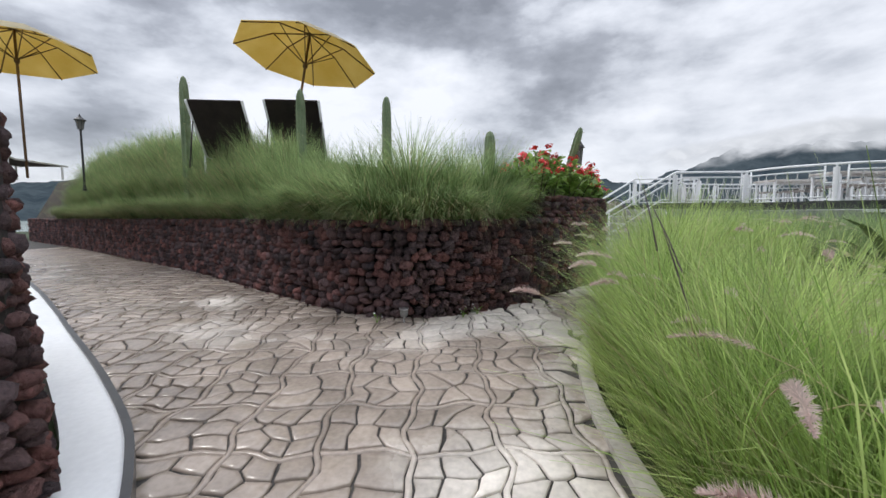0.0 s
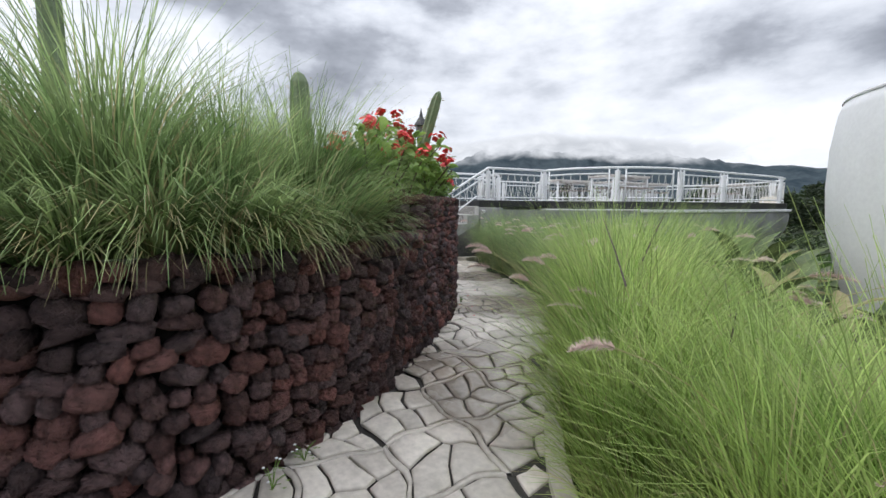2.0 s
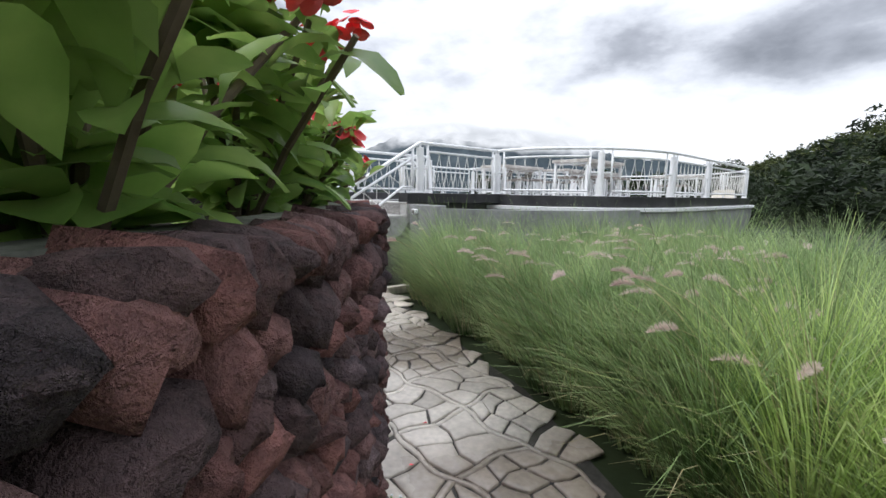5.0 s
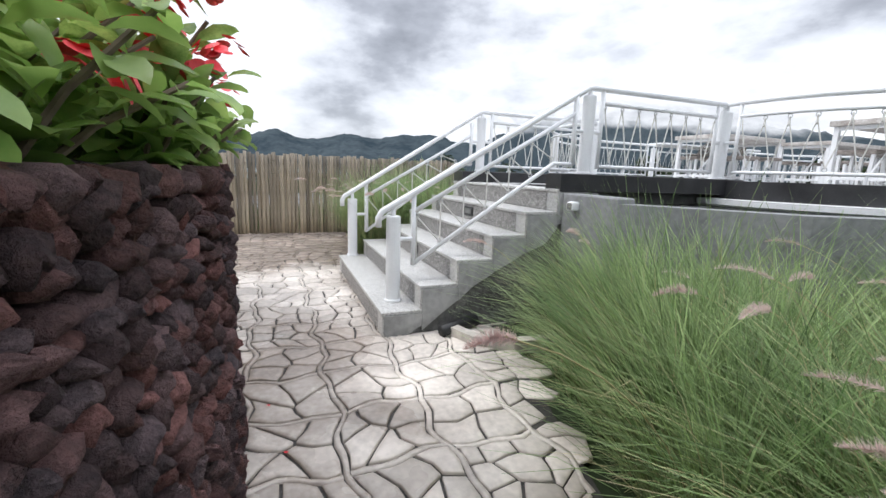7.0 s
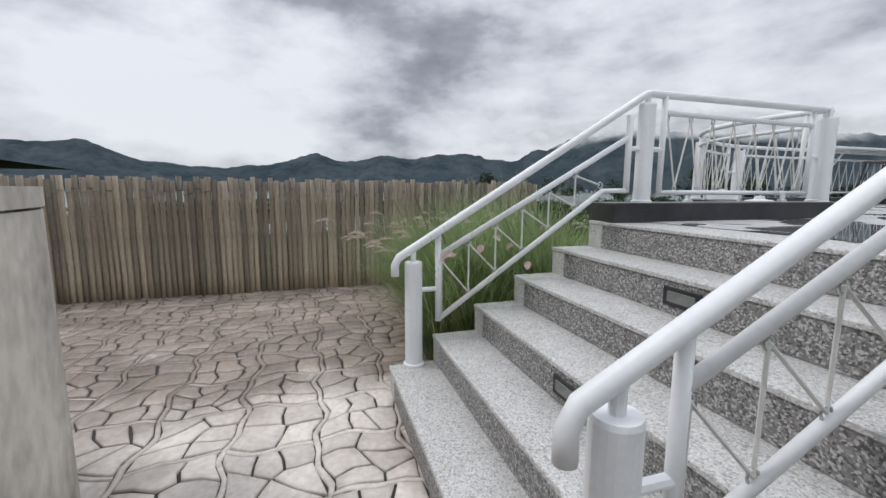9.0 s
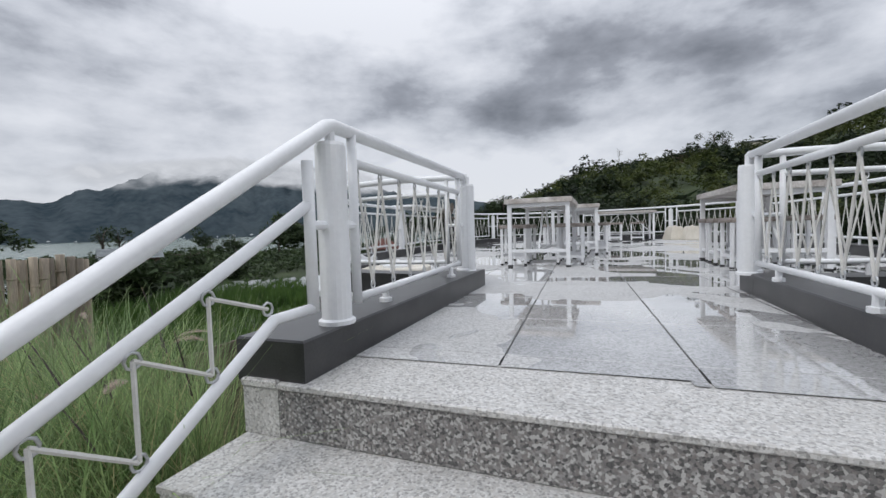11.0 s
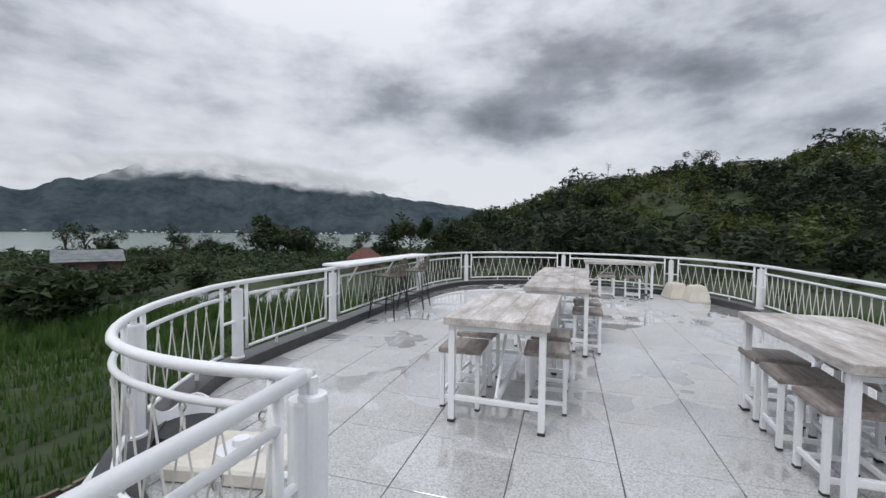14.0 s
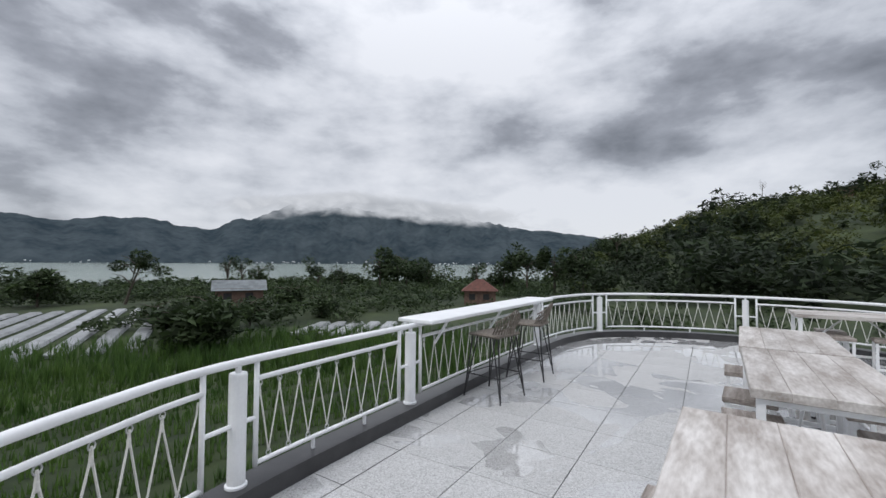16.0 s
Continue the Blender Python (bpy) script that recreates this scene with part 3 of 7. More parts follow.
def cloud_bank():
    """Low cloud lying along the highest ridge, thin and ragged at its edges."""
    m = bpy.data.materials.new("low_cloud")
    m.use_nodes = True
    nt = m.node_tree
    nt.nodes.clear()
    n, l = nt.nodes.new, nt.links.new
    uv, sep, mp = n("ShaderNodeUVMap"), n("ShaderNodeSeparateXYZ"), n("ShaderNodeMapping")
    l(uv.outputs[0], sep.inputs[0])
    mp.inputs["Scale"].default_value = (9.0, 1.5, 1.0)
    l(uv.outputs[0], mp.inputs[0])
    puff = n("ShaderNodeTexNoise")
    puff.inputs["Scale"].default_value, puff.inputs["Detail"].default_value, puff.inputs["Distortion"].default_value = 1.6, 7.0, 0.4
    l(mp.outputs[0], puff.inputs["Vector"])

    def calc(op, a, b):
        k = n("ShaderNodeMath")
        k.operation = op
        for i, v in enumerate((a, b)):
            if isinstance(v, float):
                k.inputs[i].default_value = v
            else:
                l(v, k.inputs[i])
        return k.outputs[0]

    def hump(x):
        return calc("MULTIPLY", calc("MULTIPLY", x, calc("SUBTRACT", 1.0, x)), 4.0)

    body = calc("MULTIPLY", hump(sep.outputs[1]), calc("POWER", hump(sep.outputs[0]), 0.6))
    fac = n("ShaderNodeMapRange")
    fac.interpolation_type = "SMOOTHSTEP"
    fac.inputs["From Min"].default_value, fac.inputs["From Max"].default_value = 0.62, 1.12
    fac.inputs["To Max"].default_value = 0.95
    l(calc("ADD", calc("MULTIPLY", body, 0.75), calc("MULTIPLY", puff.outputs[0], 0.85)), fac.inputs[0])
    tone = n("ShaderNodeValToRGB")
    tone.color_ramp.elements[0].position, tone.color_ramp.elements[1].position = 0.3, 0.7
    tone.color_ramp.elements[0].color, tone.color_ramp.elements[1].color = (0.48, 0.51, 0.56, 1), (0.80, 0.83, 0.89, 1)
    l(puff.outputs[0], tone.inputs[0])
    em, tr, mix, out = n("ShaderNodeEmission"), n("ShaderNodeBsdfTransparent"), n("ShaderNodeMixShader"), n("ShaderNodeOutputMaterial")
    l(tone.outputs[0], em.inputs[0])
    l(fac.outputs[0], mix.inputs[0])
    l(tr.outputs[0], mix.inputs[1])
    l(em.outputs[0], mix.inputs[2])
    l(mix.outputs[0], out.inputs[0])
    cols, rows, R = 60, 8, 2140
    verts, faces, uvs = [], [], []
    for i in range(cols + 1):
        u = i / cols
        b = 20 + 46 * u
        a = radians(b)
        crest = 7.0 - 2.6 * abs(b - 47) / 27
        for j in range(rows + 1):
            e = crest - 1.1 + 4.2 * j / rows
            verts.append((-R * math.sin(a), R * math.cos(a), R * math.tan(radians(e))))
            uvs.append((u, j / rows))
    faces = [(i * (rows + 1) + j, (i + 1) * (rows + 1) + j, (i + 1) * (rows + 1) + j + 1, i * (rows + 1) + j + 1) for i in range(cols) for j in range(rows)]
    me = fast_mesh("backdrop_cloud", verts, faces, m, True)
    lay = me.uv_layers.new(name="UVMap")
    for k, lp in enumerate(me.loops):
        lay.data[k].uv = uvs[lp.vertex_index]
    tagged(new("backdrop_cloud", me), "low grey-white cloud along the mountain crest", "cloud", kind="structure")


cloud_bank()


# ---------------------------------------------------------------- paved path base
def strip(name, poly, z0, z1, material, label, category):
    """A slab with an outline of any shape, following the slope of the path."""
    bm = bmesh.new()
    low = [bm.verts.new((x, y, path_z(x) + z0)) for x, y in poly]
    top = [bm.verts.new((x, y, path_z(x) + z1)) for x, y in poly]
    bm.faces.new(top)
    bm.faces.new(low[::-1])
    for i in range(len(poly)):
        j = (i + 1) % len(poly)
        bm.faces.new((low[i], low[j], top[j], top[i]))
    bmesh.ops.triangulate(bm, faces=bm.faces[:2])
    bmesh.ops.recalc_face_normals(bm, faces=bm.faces[:])
    me = bpy.data.meshes.new(name)
    bm.to_mesh(me)
    bm.free()
    me.materials.append(material)
    ob = new(name, me)
    return tagged(ob, label, category, kind="structure")


BED_FOOT = [(-7.9, -20.7), (-3.0, -14.4), (0.5, -10.2), (2.4, -7.9), (4.32, -5.92), (5.25, -4.85), (5.56, -4.30), (5.56, -3.72), (5.2, -3.02), (4.62, -2.36)]
PLANTER_FOOT = [(4.62, -2.36), (4.3, -2.05), (3.62, -1.45), (2.9, -1.16), (2.1, -1.0), (1.3, -0.90), (0.75, -0.98), (0.45, -1.12)]
GRASS_EDGE = [(12.0, -3.0), (10.0, -3.05), (8.0, -2.95), (7.1, -2.85), (6.2, -2.5), (5.2, -1.55), (4.2, -0.55), (3.1, 0.05), (1.6, 0.48), (0.5, 0.82), (0.05, 0.95)]
KERB_LEFT = [(12.0, -5.4), (10.0, -4.9), (8.6, -4.75), (7.9, -5.05), (7.2, -5.7), (6.2, -6.8), (5.3, -7.8), (2.5, -11.0), (-1.0, -15.0), (-6.0, -21.5)]
LAND = [(-5.3, -6.0), (-1.6, -6.0), (-1.55, -1.35), (0.45, -1.15)] + PLANTER_FOOT[::-1][1:] + BED_FOOT[::-1][1:] + KERB_LEFT[::-1] + GRASS_EDGE + [(0.0, 1.2), (-2.1, 1.2), (-2.1, 0.5), (-5.3, 0.9)]
strip("path_base", LAND, -0.02, -0.008, M_JOINT, "stamped stone path with dark joints", "path")

# ---------------------------------------------------------------- stairs
X0, X1 = -2.13, 0.0


def stairs():
    st = thing("staircase", "six wide speckled terrazzo steps with pale treads", "stairs", kind="structure")
    body = Mesh()
    prof = [(0.02, -0.1)]
    for i in range(6):
        prof += [(TREAD * i + 0.02, RISER * (i + 1) - 0.03), (TREAD * (i + 1) + 0.02 if i < 5 else 1.69, RISER * (i + 1) - 0.03)]
    prof.append((1.69, -0.1))
    n = len(prof)
    body.add([(x, y, z) for x in (X0 + 0.01, X1 - 0.01) for y, z in prof], [tuple(range(n))[::-1], tuple(range(n, 2 * n))] + [(i, (i + 1) % n, n + (i + 1) % n, n + i) for i in range(n)])
    part("stair_body", body, M_CORE, st, "rough cement side, coloured dark for the shade under the steps")
    # smoother cement skim under the step ends, broken off along a ragged slope over the rough core
    rs = random.Random(6)
    for xa, xb in ((X1 - 0.012, X1 + 0.012), (X0 - 0.012, X0 + 0.012)):
        for i in range(6):
            z, y = RISER * (i + 1), TREAD * i
            ya, yb = y + 0.018, y + TREAD + (0.016 if i < 5 else 0.12)
            za, zb = max(-0.06, z - 0.30 + rs.uniform(-0.04, 0.03)), max(-0.06, z - 0.13 + rs.uniform(-0.05, 0.03))
            mid = ((ya + yb) / 2 + rs.uniform(-0.05, 0.05), (za + zb) / 2 + rs.uniform(-0.05, 0.02))
            pr = [(ya, za), mid, (yb, zb), (yb, z - 0.027), (ya, z - 0.027)]
            k = len(pr)
            slab = Mesh().add([(x, p, q) for x in (xa, xb) for p, q in pr], [tuple(range(k))[::-1], tuple(range(k, 2 * k))] + [(a, (a + 1) % k, k + (a + 1) % k, k + a) for a in range(k)])
            part("cement_skim", slab, M_SKIM, st, "paler cracked cement skim")
    for i in range(6):
        z, y = RISER * (i + 1), TREAD * i
        y1 = y + TREAD + 0.02 if i < 5 else y + 0.34
        lip = 0.14
        part("riser", Mesh().box((X0 + lip, y + 0.006, z - RISER + 0.001), (X1 - lip, y + 0.024, z - 0.026), 0.002), M_TERR, st, "speckled grey terrazzo riser")
        for a, b in ((X0, X0 + lip - 0.002), (X1 - lip + 0.002, X1)):
            part("end_riser", Mesh().box((a, y + 0.004, z - RISER + 0.001), (b, y + 0.022, z - 0.026), 0.002), M_TREAD, st)
            part("end_tread", Mesh().box((a, y - 0.004, z - 0.025), (b, y1, z), 0.004), M_TREAD, st)
        part("tread", Mesh().box((X0 + lip, y - 0.004, z - 0.025), (X1 - lip, y1, z - (0.0005 if i < 5 else 0.004)), 0.004), M_TREAD, st)
    for i, x in ((2, -1.05), (4, -1.05)):
        z, y = RISER * (i + 1), TREAD * i
        lt = thing("step_light", "recessed step light with a grey metal frame", "step light", "lights in the steps", pose(x, y + 0.002, z - 0.095))
        part("frame", Mesh().box((-0.1, -0.008, -0.045), (0.1, 0.0, 0.045), 0.004), M_BLACK, lt)
        part("lens", Mesh().box((-0.075, -0.012, -0.026), (0.075, -0.006, 0.026), 0.003), M_GLASS, lt, "frosted grey lens")
    # drain pipe and its channel beside the stairs
    dp = thing("drain_pipe", "black pipe elbow emptying into a pale concrete channel", "pipe")
    part("pipe", Mesh().tube([(0.0, 0.75, 0.05), (0.06, 0.55, 0.05), (0.12, 0.42, 0.04)], 0.045, 10), M_BLACK, dp, smooth=True)
    part("channel", Mesh().wall([(0.10, 0.47), (0.34, 0.56), (0.50, 0.80), (0.55, 1.2)], 0.08, -0.02, 0.07), M_CONC, dp, "pale concrete channel")
    bx = thing("wall_lamp", "small white box lamp on the rendered terrace wall", "wall lamp", at=pose(0.18, 1.47, 0.96))
    part("housing", Mesh().box((-0.035, -0.06, -0.035), (0.035, 0.0, 0.035), 0.01), M_WHITE, bx)
    part("lens", Mesh().box((-0.025, -0.066, -0.025), (0.025, -0.058, 0.025), 0.003), M_GLASS, bx)


stairs()

# ---------------------------------------------------------------- terrace
LEFT = [(-1.99, 3.50), (-2.55, 3.44), (-3.12, 3.58), (-3.62, 4.02), (-4.0, 4.65), (-4.27, 5.45), (-4.36, 7.2), (-4.42, 9.0), (-4.44, 10.6), (-4.36, 11.7), (-3.98, 12.7), (-2.95, 13.45), (-1.6, 13.75)]
RIGHT = [(-0.3, 13.48), (0.76, 12.72), (1.42, 11.8), (1.76, 10.7), (1.84, 9.0), (1.86, 7.2), (1.86, 5.6), (1.68, 4.75), (1.35, 4.14), (0.75, 3.65), (0.25, 3.48), (-0.19, 3.47)]
RAIL = [Vector(p) for p in curve_points(LEFT + RIGHT, 0.08)]


def offset(line, d):
    out = []
    for i, p in enumerate(line):
        t = (line[min(i + 1, len(line) - 1)] - line[max(i - 1, 0)]).normalized()
        out.append(p + Vector((-t.y, t.x)) * d)
    return out


# running from the stairs round the west side, the inside of the terrace lies to the right
INNER, OUTER, LEDGE = offset(RAIL, -0.11), offset(RAIL, 0.10), offset(RAIL, 0.22)
CORR_L, CORR_R = -2.05, -0.10


def flat(name, poly, z, material, label, category, parent=None):
    bm = bmesh.new()
    f = bm.faces.new([bm.verts.new((p[0], p[1], z)) for p in poly])
    if f.normal.z < 0:
        f.normal_flip()
    bmesh.ops.triangulate(bm, faces=[f])
    low = bmesh.ops.extrude_face_region(bm, geom=bm.faces[:])
    for v in [g for g in low["geom"] if isinstance(g, bmesh.types.BMVert)]:
        v.co.z -= 0.12
    bmesh.ops.recalc_face_normals(bm, faces=bm.faces[:])
    me = bpy.data.meshes.new(name)
    bm.to_mesh(me)
    bm.free()
    me.materials.append(material)
    ob = new(name, me)
    return tagged(ob, label, category, kind="structure")


DECK = [tuple(p) for p in offset(RAIL, 0.05)]
DECK = [(CORR_L, 1.66)] + DECK + [(CORR_R, 1.66)]
floor = flat("floor", DECK, FLOOR - 0.008, M_GROUT, "wet pale terrazzo tile floor of the round terrace", "floor")


def loop_band(lines, closed=False):
    """Sheets between neighbouring lines of (points, height)."""
    m = Mesh()
    n = len(lines[0][0])
    for pts, z in lines:
        m.v += [(p[0], p[1], z) for p in pts]
    for r in range(len(lines) - 1):
        for i in range(n - 1):
            m.f.append((r * n + i, r * n + i + 1, r * n + n + i + 1, r * n + n + i))
    return m


KT = FLOOR + 0.115
terrace_wall = thing("terrace_wall", "grey rendered bowl-shaped wall carrying the round terrace", "wall", kind="structure")
part("kerb", loop_band([(INNER, FLOOR - 0.05), (INNER, KT), (OUTER, KT), (OUTER, FLOOR - 0.06)]), M_GRANITE, terrace_wall, "black granite kerb")
part("ledge", loop_band([(OUTER, FLOOR - 0.055), (LEDGE, FLOOR - 0.06), (LEDGE, FLOOR - 0.11), (offset(RAIL, 0.16), FLOOR - 0.13)]), M_WHITEW, terrace_wall, "white painted ledge")
part("bowl", loop_band([(offset(RAIL, 0.17), FLOOR - 0.10), (offset(RAIL, 0.17), 0.75), (offset(RAIL, 0.12), 0.45), (offset(RAIL, 0.0), 0.2), (offset(RAIL, -0.3), 0.02), (offset(RAIL, -0.5), -1.6)]),
     M_PLASTER, terrace_wall, "smooth grey cement bowl", smooth=True)
for xa, xb in ((CORR_L - 0.11, CORR_L + 0.155), (CORR_R - 0.09, CORR_R + 0.11)):
    ck = part("kerb", Mesh().box((xa, 1.44, FLOOR - 0.02), (xb, 3.62, KT + 0.012), 0.006), M_GRANITE, terrace_wall, "black granite kerb")
part("bridge_wall", Mesh().box((CORR_L - 0.06, 1.7, -1.5), (CORR_R + 0.06, 3.9, FLOOR - 0.14)), M_PLASTER, terrace_wall)
part("front_wall", Mesh().box((0.02, 1.47, -0.3), (0.6, 1.62, FLOOR - 0.03), 0.01), M_PLASTER, terrace_wall)
part("front_wall", Mesh().wall([(0.6, 1.47), (1.4, 2.1), (1.9, 3.0), (2.05, 4.0)], 0.15, -0.4, FLOOR - 0.07), M_PLASTER, terrace_wall, "smooth grey rendered wall")

# ---------------------------------------------------------------- railings
RAILZ, MIDZ, BOTZ = 1.925, 1.80, 1.275


def zigzag(rail, a, b, top_z, bot_z, up, n):
    """Ropes in a V pattern between two bars; a and b are ends in plan, heights from the functions."""
    for i in range(n):
        s0, s1, s2 = i / n, (i + 0.5) / n, (i + 1) / n
        if up:
            s1 = s2
        for u, w in ((s0, s1), (s0, s0)) if up else ((s0, s1), (s2, s1)):
            p = Vector((*(a + (b - a) * (u * 0.96 + 0.02)), 0))
            q = Vector((*(a + (b - a) * (w * 0.96 + 0.02)), 0))
            p.z, q.z = top_z(u) - 0.035, bot_z(w) + 0.035
            part("rope", Mesh().tube([p, q], 0.0058, 5), M_ROPE, rail)
        for s, z, k in ((s1, bot_z, 1), (s0, top_z, -1)):
            c = a + (b - a) * (s * 0.96 + 0.02)
            part("ring", ring_mesh(), M_STEEL, rail).matrix_basis = pose(c.x, c.y, z(s) + k * 0.035, 0, 0, math.degrees(math.atan2(b.y - a.y, b.x - a.x)))


RING, KNOT = [], []


def knot_mesh():
    if not KNOT:
        KNOT.append(Mesh().lathe([(0.006, -0.022), (0.0095, -0.012), (0.0095, 0.014), (0.006, 0.022)], 7).data("knot", M_ROPE, True))
    return KNOT[0]


def ring_mesh():
    if not RING:
        m = Mesh()
        pts = [(0.0165 * math.cos(t * math.pi / 4), 0, 0.019 * math.sin(t * math.pi / 4)) for t in range(9)]
        m.tube(pts, 0.004, 5, cap=False)
        RING.append(m.data("ring", M_STEEL, True))
    return RING[0]


def post(rail, p, z0, z1, r=0.052, upto=None):
    prof = [(r * 0.96, 0), (r, 0.012), (r, z1 - z0 - 0.012), (r * 0.93, z1 - z0)]
    po = part("post", Mesh().lathe(prof, 20, (p[0], p[1], z0)), M_WHITE, rail, smooth=False)
    part("foot_ring", Mesh().lathe([(r * 1.22, 0), (r * 1.22, 0.014), (r * 1.0, 0.02)], 20, (p[0], p[1], z0)), M_WHITE, po)
    if upto:
        part("stem", Mesh().tube([(p[0], p[1], z1 - 0.01), (p[0], p[1], upto)], 0.018, 8), M_WHITE, po)
    return po


def nearest_index(line, p):
    return min(range(len(line)), key=lambda i: (line[i] - Vector(p)).length)


POSTS_L = [(-1.99, 3.50), (-3.62, 4.02), (-4.27, 5.45), (-4.36, 7.2), (-4.44, 10.6), (-3.98, 12.7), (-1.6, 13.75)]
POSTS_R = [(0.76, 12.72), (1.76, 10.7), (1.86, 7.4), (1.86, 5.6), (1.35, 4.14), (-0.19, 3.47)]


def terrace_railing():
    rail = thing("terrace_railing", "white tubular railing with zigzag ropes round the terrace", "railing")
    ids = [nearest_index(RAIL, p) for p in POSTS_L + POSTS_R]
    part("top_rail", Mesh().tube([(p.x, p.y, RAILZ) for p in RAIL[::2] + [RAIL[-1]]], 0.0245, 10), M_WHITE, rail, smooth=True)
    for i in ids:
        post(rail, RAIL[i], KT, 1.865, upto=RAILZ)
    for i0, i1 in zip(ids, ids[1:]):
        seg = RAIL[i0:i1 + 1]
        seg = seg[2:len(seg) - 2]
        for nm, z, r in (("mid_rail", MIDZ, 0.017), ("bottom_rail", BOTZ, 0.016)):
            part(nm, Mesh().tube([(p.x, p.y, z) for p in seg], r, 8), M_WHITE, rail, smooth=True)
        for p, inner in ((seg[0], RAIL[i0]), (seg[-1], RAIL[i1])):
            part("upright", Mesh().tube([(p.x, p.y, BOTZ - 0.02), (p.x, p.y, RAILZ - 0.01)], 0.0165, 8), M_WHITE, rail, smooth=True)
            part("bracket", Mesh().tube([(inner.x, inner.y, 1.56), (p.x, p.y, 1.56)], 0.014, 6), M_WHITE, rail)
        for k in range(1, 3):
            q = seg[len(seg) * k // 3]
            part("spacer", Mesh().tube([(q.x, q.y, KT - 0.002), (q.x, q.y, BOTZ)], 0.014, 8), M_WHITE, rail)
        length = sum((seg[i + 1] - seg[i]).length for i in range(len(seg) - 1))
        n = max(3, round(length / 0.19))

        def at(q):
            u = (0.02 + 0.96 * q) * (len(seg) - 1)
            i = min(len(seg) - 2, int(u))
            return seg[i].lerp(seg[i + 1], u - i)

        # each V hangs between three places on the curve
        for k in range(n):
            a3, b3, c3 = at(k / n), at((k + 0.5) / n), at((k + 1) / n)
            for u in (a3, c3):
                w = u.lerp(b3, 0.06)
                part("rope", Mesh().tube([(u.x, u.y, MIDZ - 0.035), (w.x, w.y, MIDZ - 0.10), (b3.x, b3.y, BOTZ + 0.04)], 0.0056, 4), M_ROPE, rail)
            turn = math.degrees(math.atan2(c3.y - a3.y, c3.x - a3.x))
            part("ring", ring_mesh(), M_STEEL, rail).matrix_basis = pose(b3.x, b3.y, BOTZ + 0.034, 0, 0, turn)
            part("ring", ring_mesh(), M_STEEL, rail).matrix_basis = pose(a3.x, a3.y, MIDZ - 0.034, 0, 0, turn)
            part("knot", knot_mesh(), M_ROPE, rail).matrix_basis = pose(a3.x, a3.y, MIDZ - 0.095)


def side_railing(x, side):
    """The railing beside the stairs and on to the terrace's mouth."""
    rail = thing("stair_railing", "white tubular stair railing with zigzag ropes and round posts", "railing", "stair railings")
    ya, yb = (1.80, 3.49) if side > 0 else (1.69, 3.49)
    xa = x if side > 0 else x + 0.075
    low, high = 0.15, 1.80
    zlow = 0.93
    xt = x
    xl = -0.27 if side > 0 else -2.10
    # lower post stands on the first step
    post(rail, (xl, low, 0), RISER + 0.001, 0.845, 0.055, upto=0.93)
    post(rail, (xa, ya, 0), KT + 0.012, 1.85, 0.054, upto=RAILZ)
    post(rail, (xt, yb, 0), KT + 0.012, 1.85, 0.054, upto=RAILZ)
    sl = (RAILZ - zlow) / (high - low)
    zt = lambda y: zlow + sl * (y - low)
    part("hand_rail", Mesh().tube([(xl, 0.035, 0.76), (xl, 0.035, zt(0.035) - 0.03), (xl, 0.06, zt(0.06)), (xa, ya - 0.02, RAILZ - 0.02), (xa, ya + 0.02, RAILZ - 0.01), (xt, yb + 0.02, RAILZ)], 0.0255, 12), M_WHITE, rail, smooth=True)
    ys, ye = low + 0.16, ya - 0.13
    part("mid_rail", Mesh().tube([(xl, ys, zt(ys) - 0.15), (xa, ye, zt(ye) - 0.15)], 0.0185, 10), M_WHITE, rail, smooth=True)
    zb0, zb1 = zt(ys) - 0.56, KT + 0.09
    yk = ye - 0.18
    part("bottom_rail", Mesh().tube([(xl, ys, zb0), (xa, yk, zb1), (xa, ye, zb1)], 0.0175, 10), M_WHITE, rail, smooth=True)
    part("upright", Mesh().tube([(xl, ys, zb0 - 0.01), (xl, ys, zt(ys) - 0.01)], 0.0195, 10), M_WHITE, rail, smooth=True)
    part("upright", Mesh().tube([(xa, ye, zb1 - 0.01), (xa, ye, zt(ye) - 0.01)], 0.02, 10), M_WHITE, rail, smooth=True)
    part("bracket", Mesh().tube([(xl, low, zb0 + 0.2), (xl, ys, zb0 + 0.2)], 0.016, 8), M_WHITE, rail)
    part("bracket", Mesh().tube([(xa, ye, 1.56), (xa, ya, 1.56)], 0.016, 8), M_WHITE, rail)
    zigzag(rail, Vector((xl, ys)), Vector((xa, yk)), lambda s: zt(ys + (yk - ys) * s) - 0.15, lambda s: zb0 + (zb1 - zb0) * s, 1, 6)
    # level panel on the kerb
    y0, y1 = ya + 0.14, yb - 0.13
    for nm, z, r in (("mid_rail", MIDZ, 0.018), ("bottom_rail", BOTZ, 0.017)):
        part(nm, Mesh().tube([(xa, y0, z), (xt, y1, z)], r, 10), M_WHITE, rail, smooth=True)
    for y, py, xq in ((y0, ya, xa), (y1, yb, xt)):
        part("upright", Mesh().tube([(xq, y, BOTZ - 0.02), (xq, y, RAILZ - 0.01)], 0.019, 10), M_WHITE, rail, smooth=True)
        part("bracket", Mesh().tube([(xq, py, 1.56), (xq, y, 1.56)], 0.016, 8), M_WHITE, rail)
    for y in (y0 + 0.3, y1 - 0.3):
        part("spacer", Mesh().lathe([(0.03, 0), (0.03, 0.02), (0.016, 0.022), (0.016, BOTZ - KT - 0.012)], 10, ((xa + xt) / 2, y, KT + 0.01)), M_WHITE, rail)
    zigzag(rail, Vector((xa, y0)), Vector((xt, y1)), lambda s: MIDZ, lambda s: BOTZ, 0, 7)


terrace_railing()
side_railing(-2.02, -1)
side_railing(-0.17, 1)


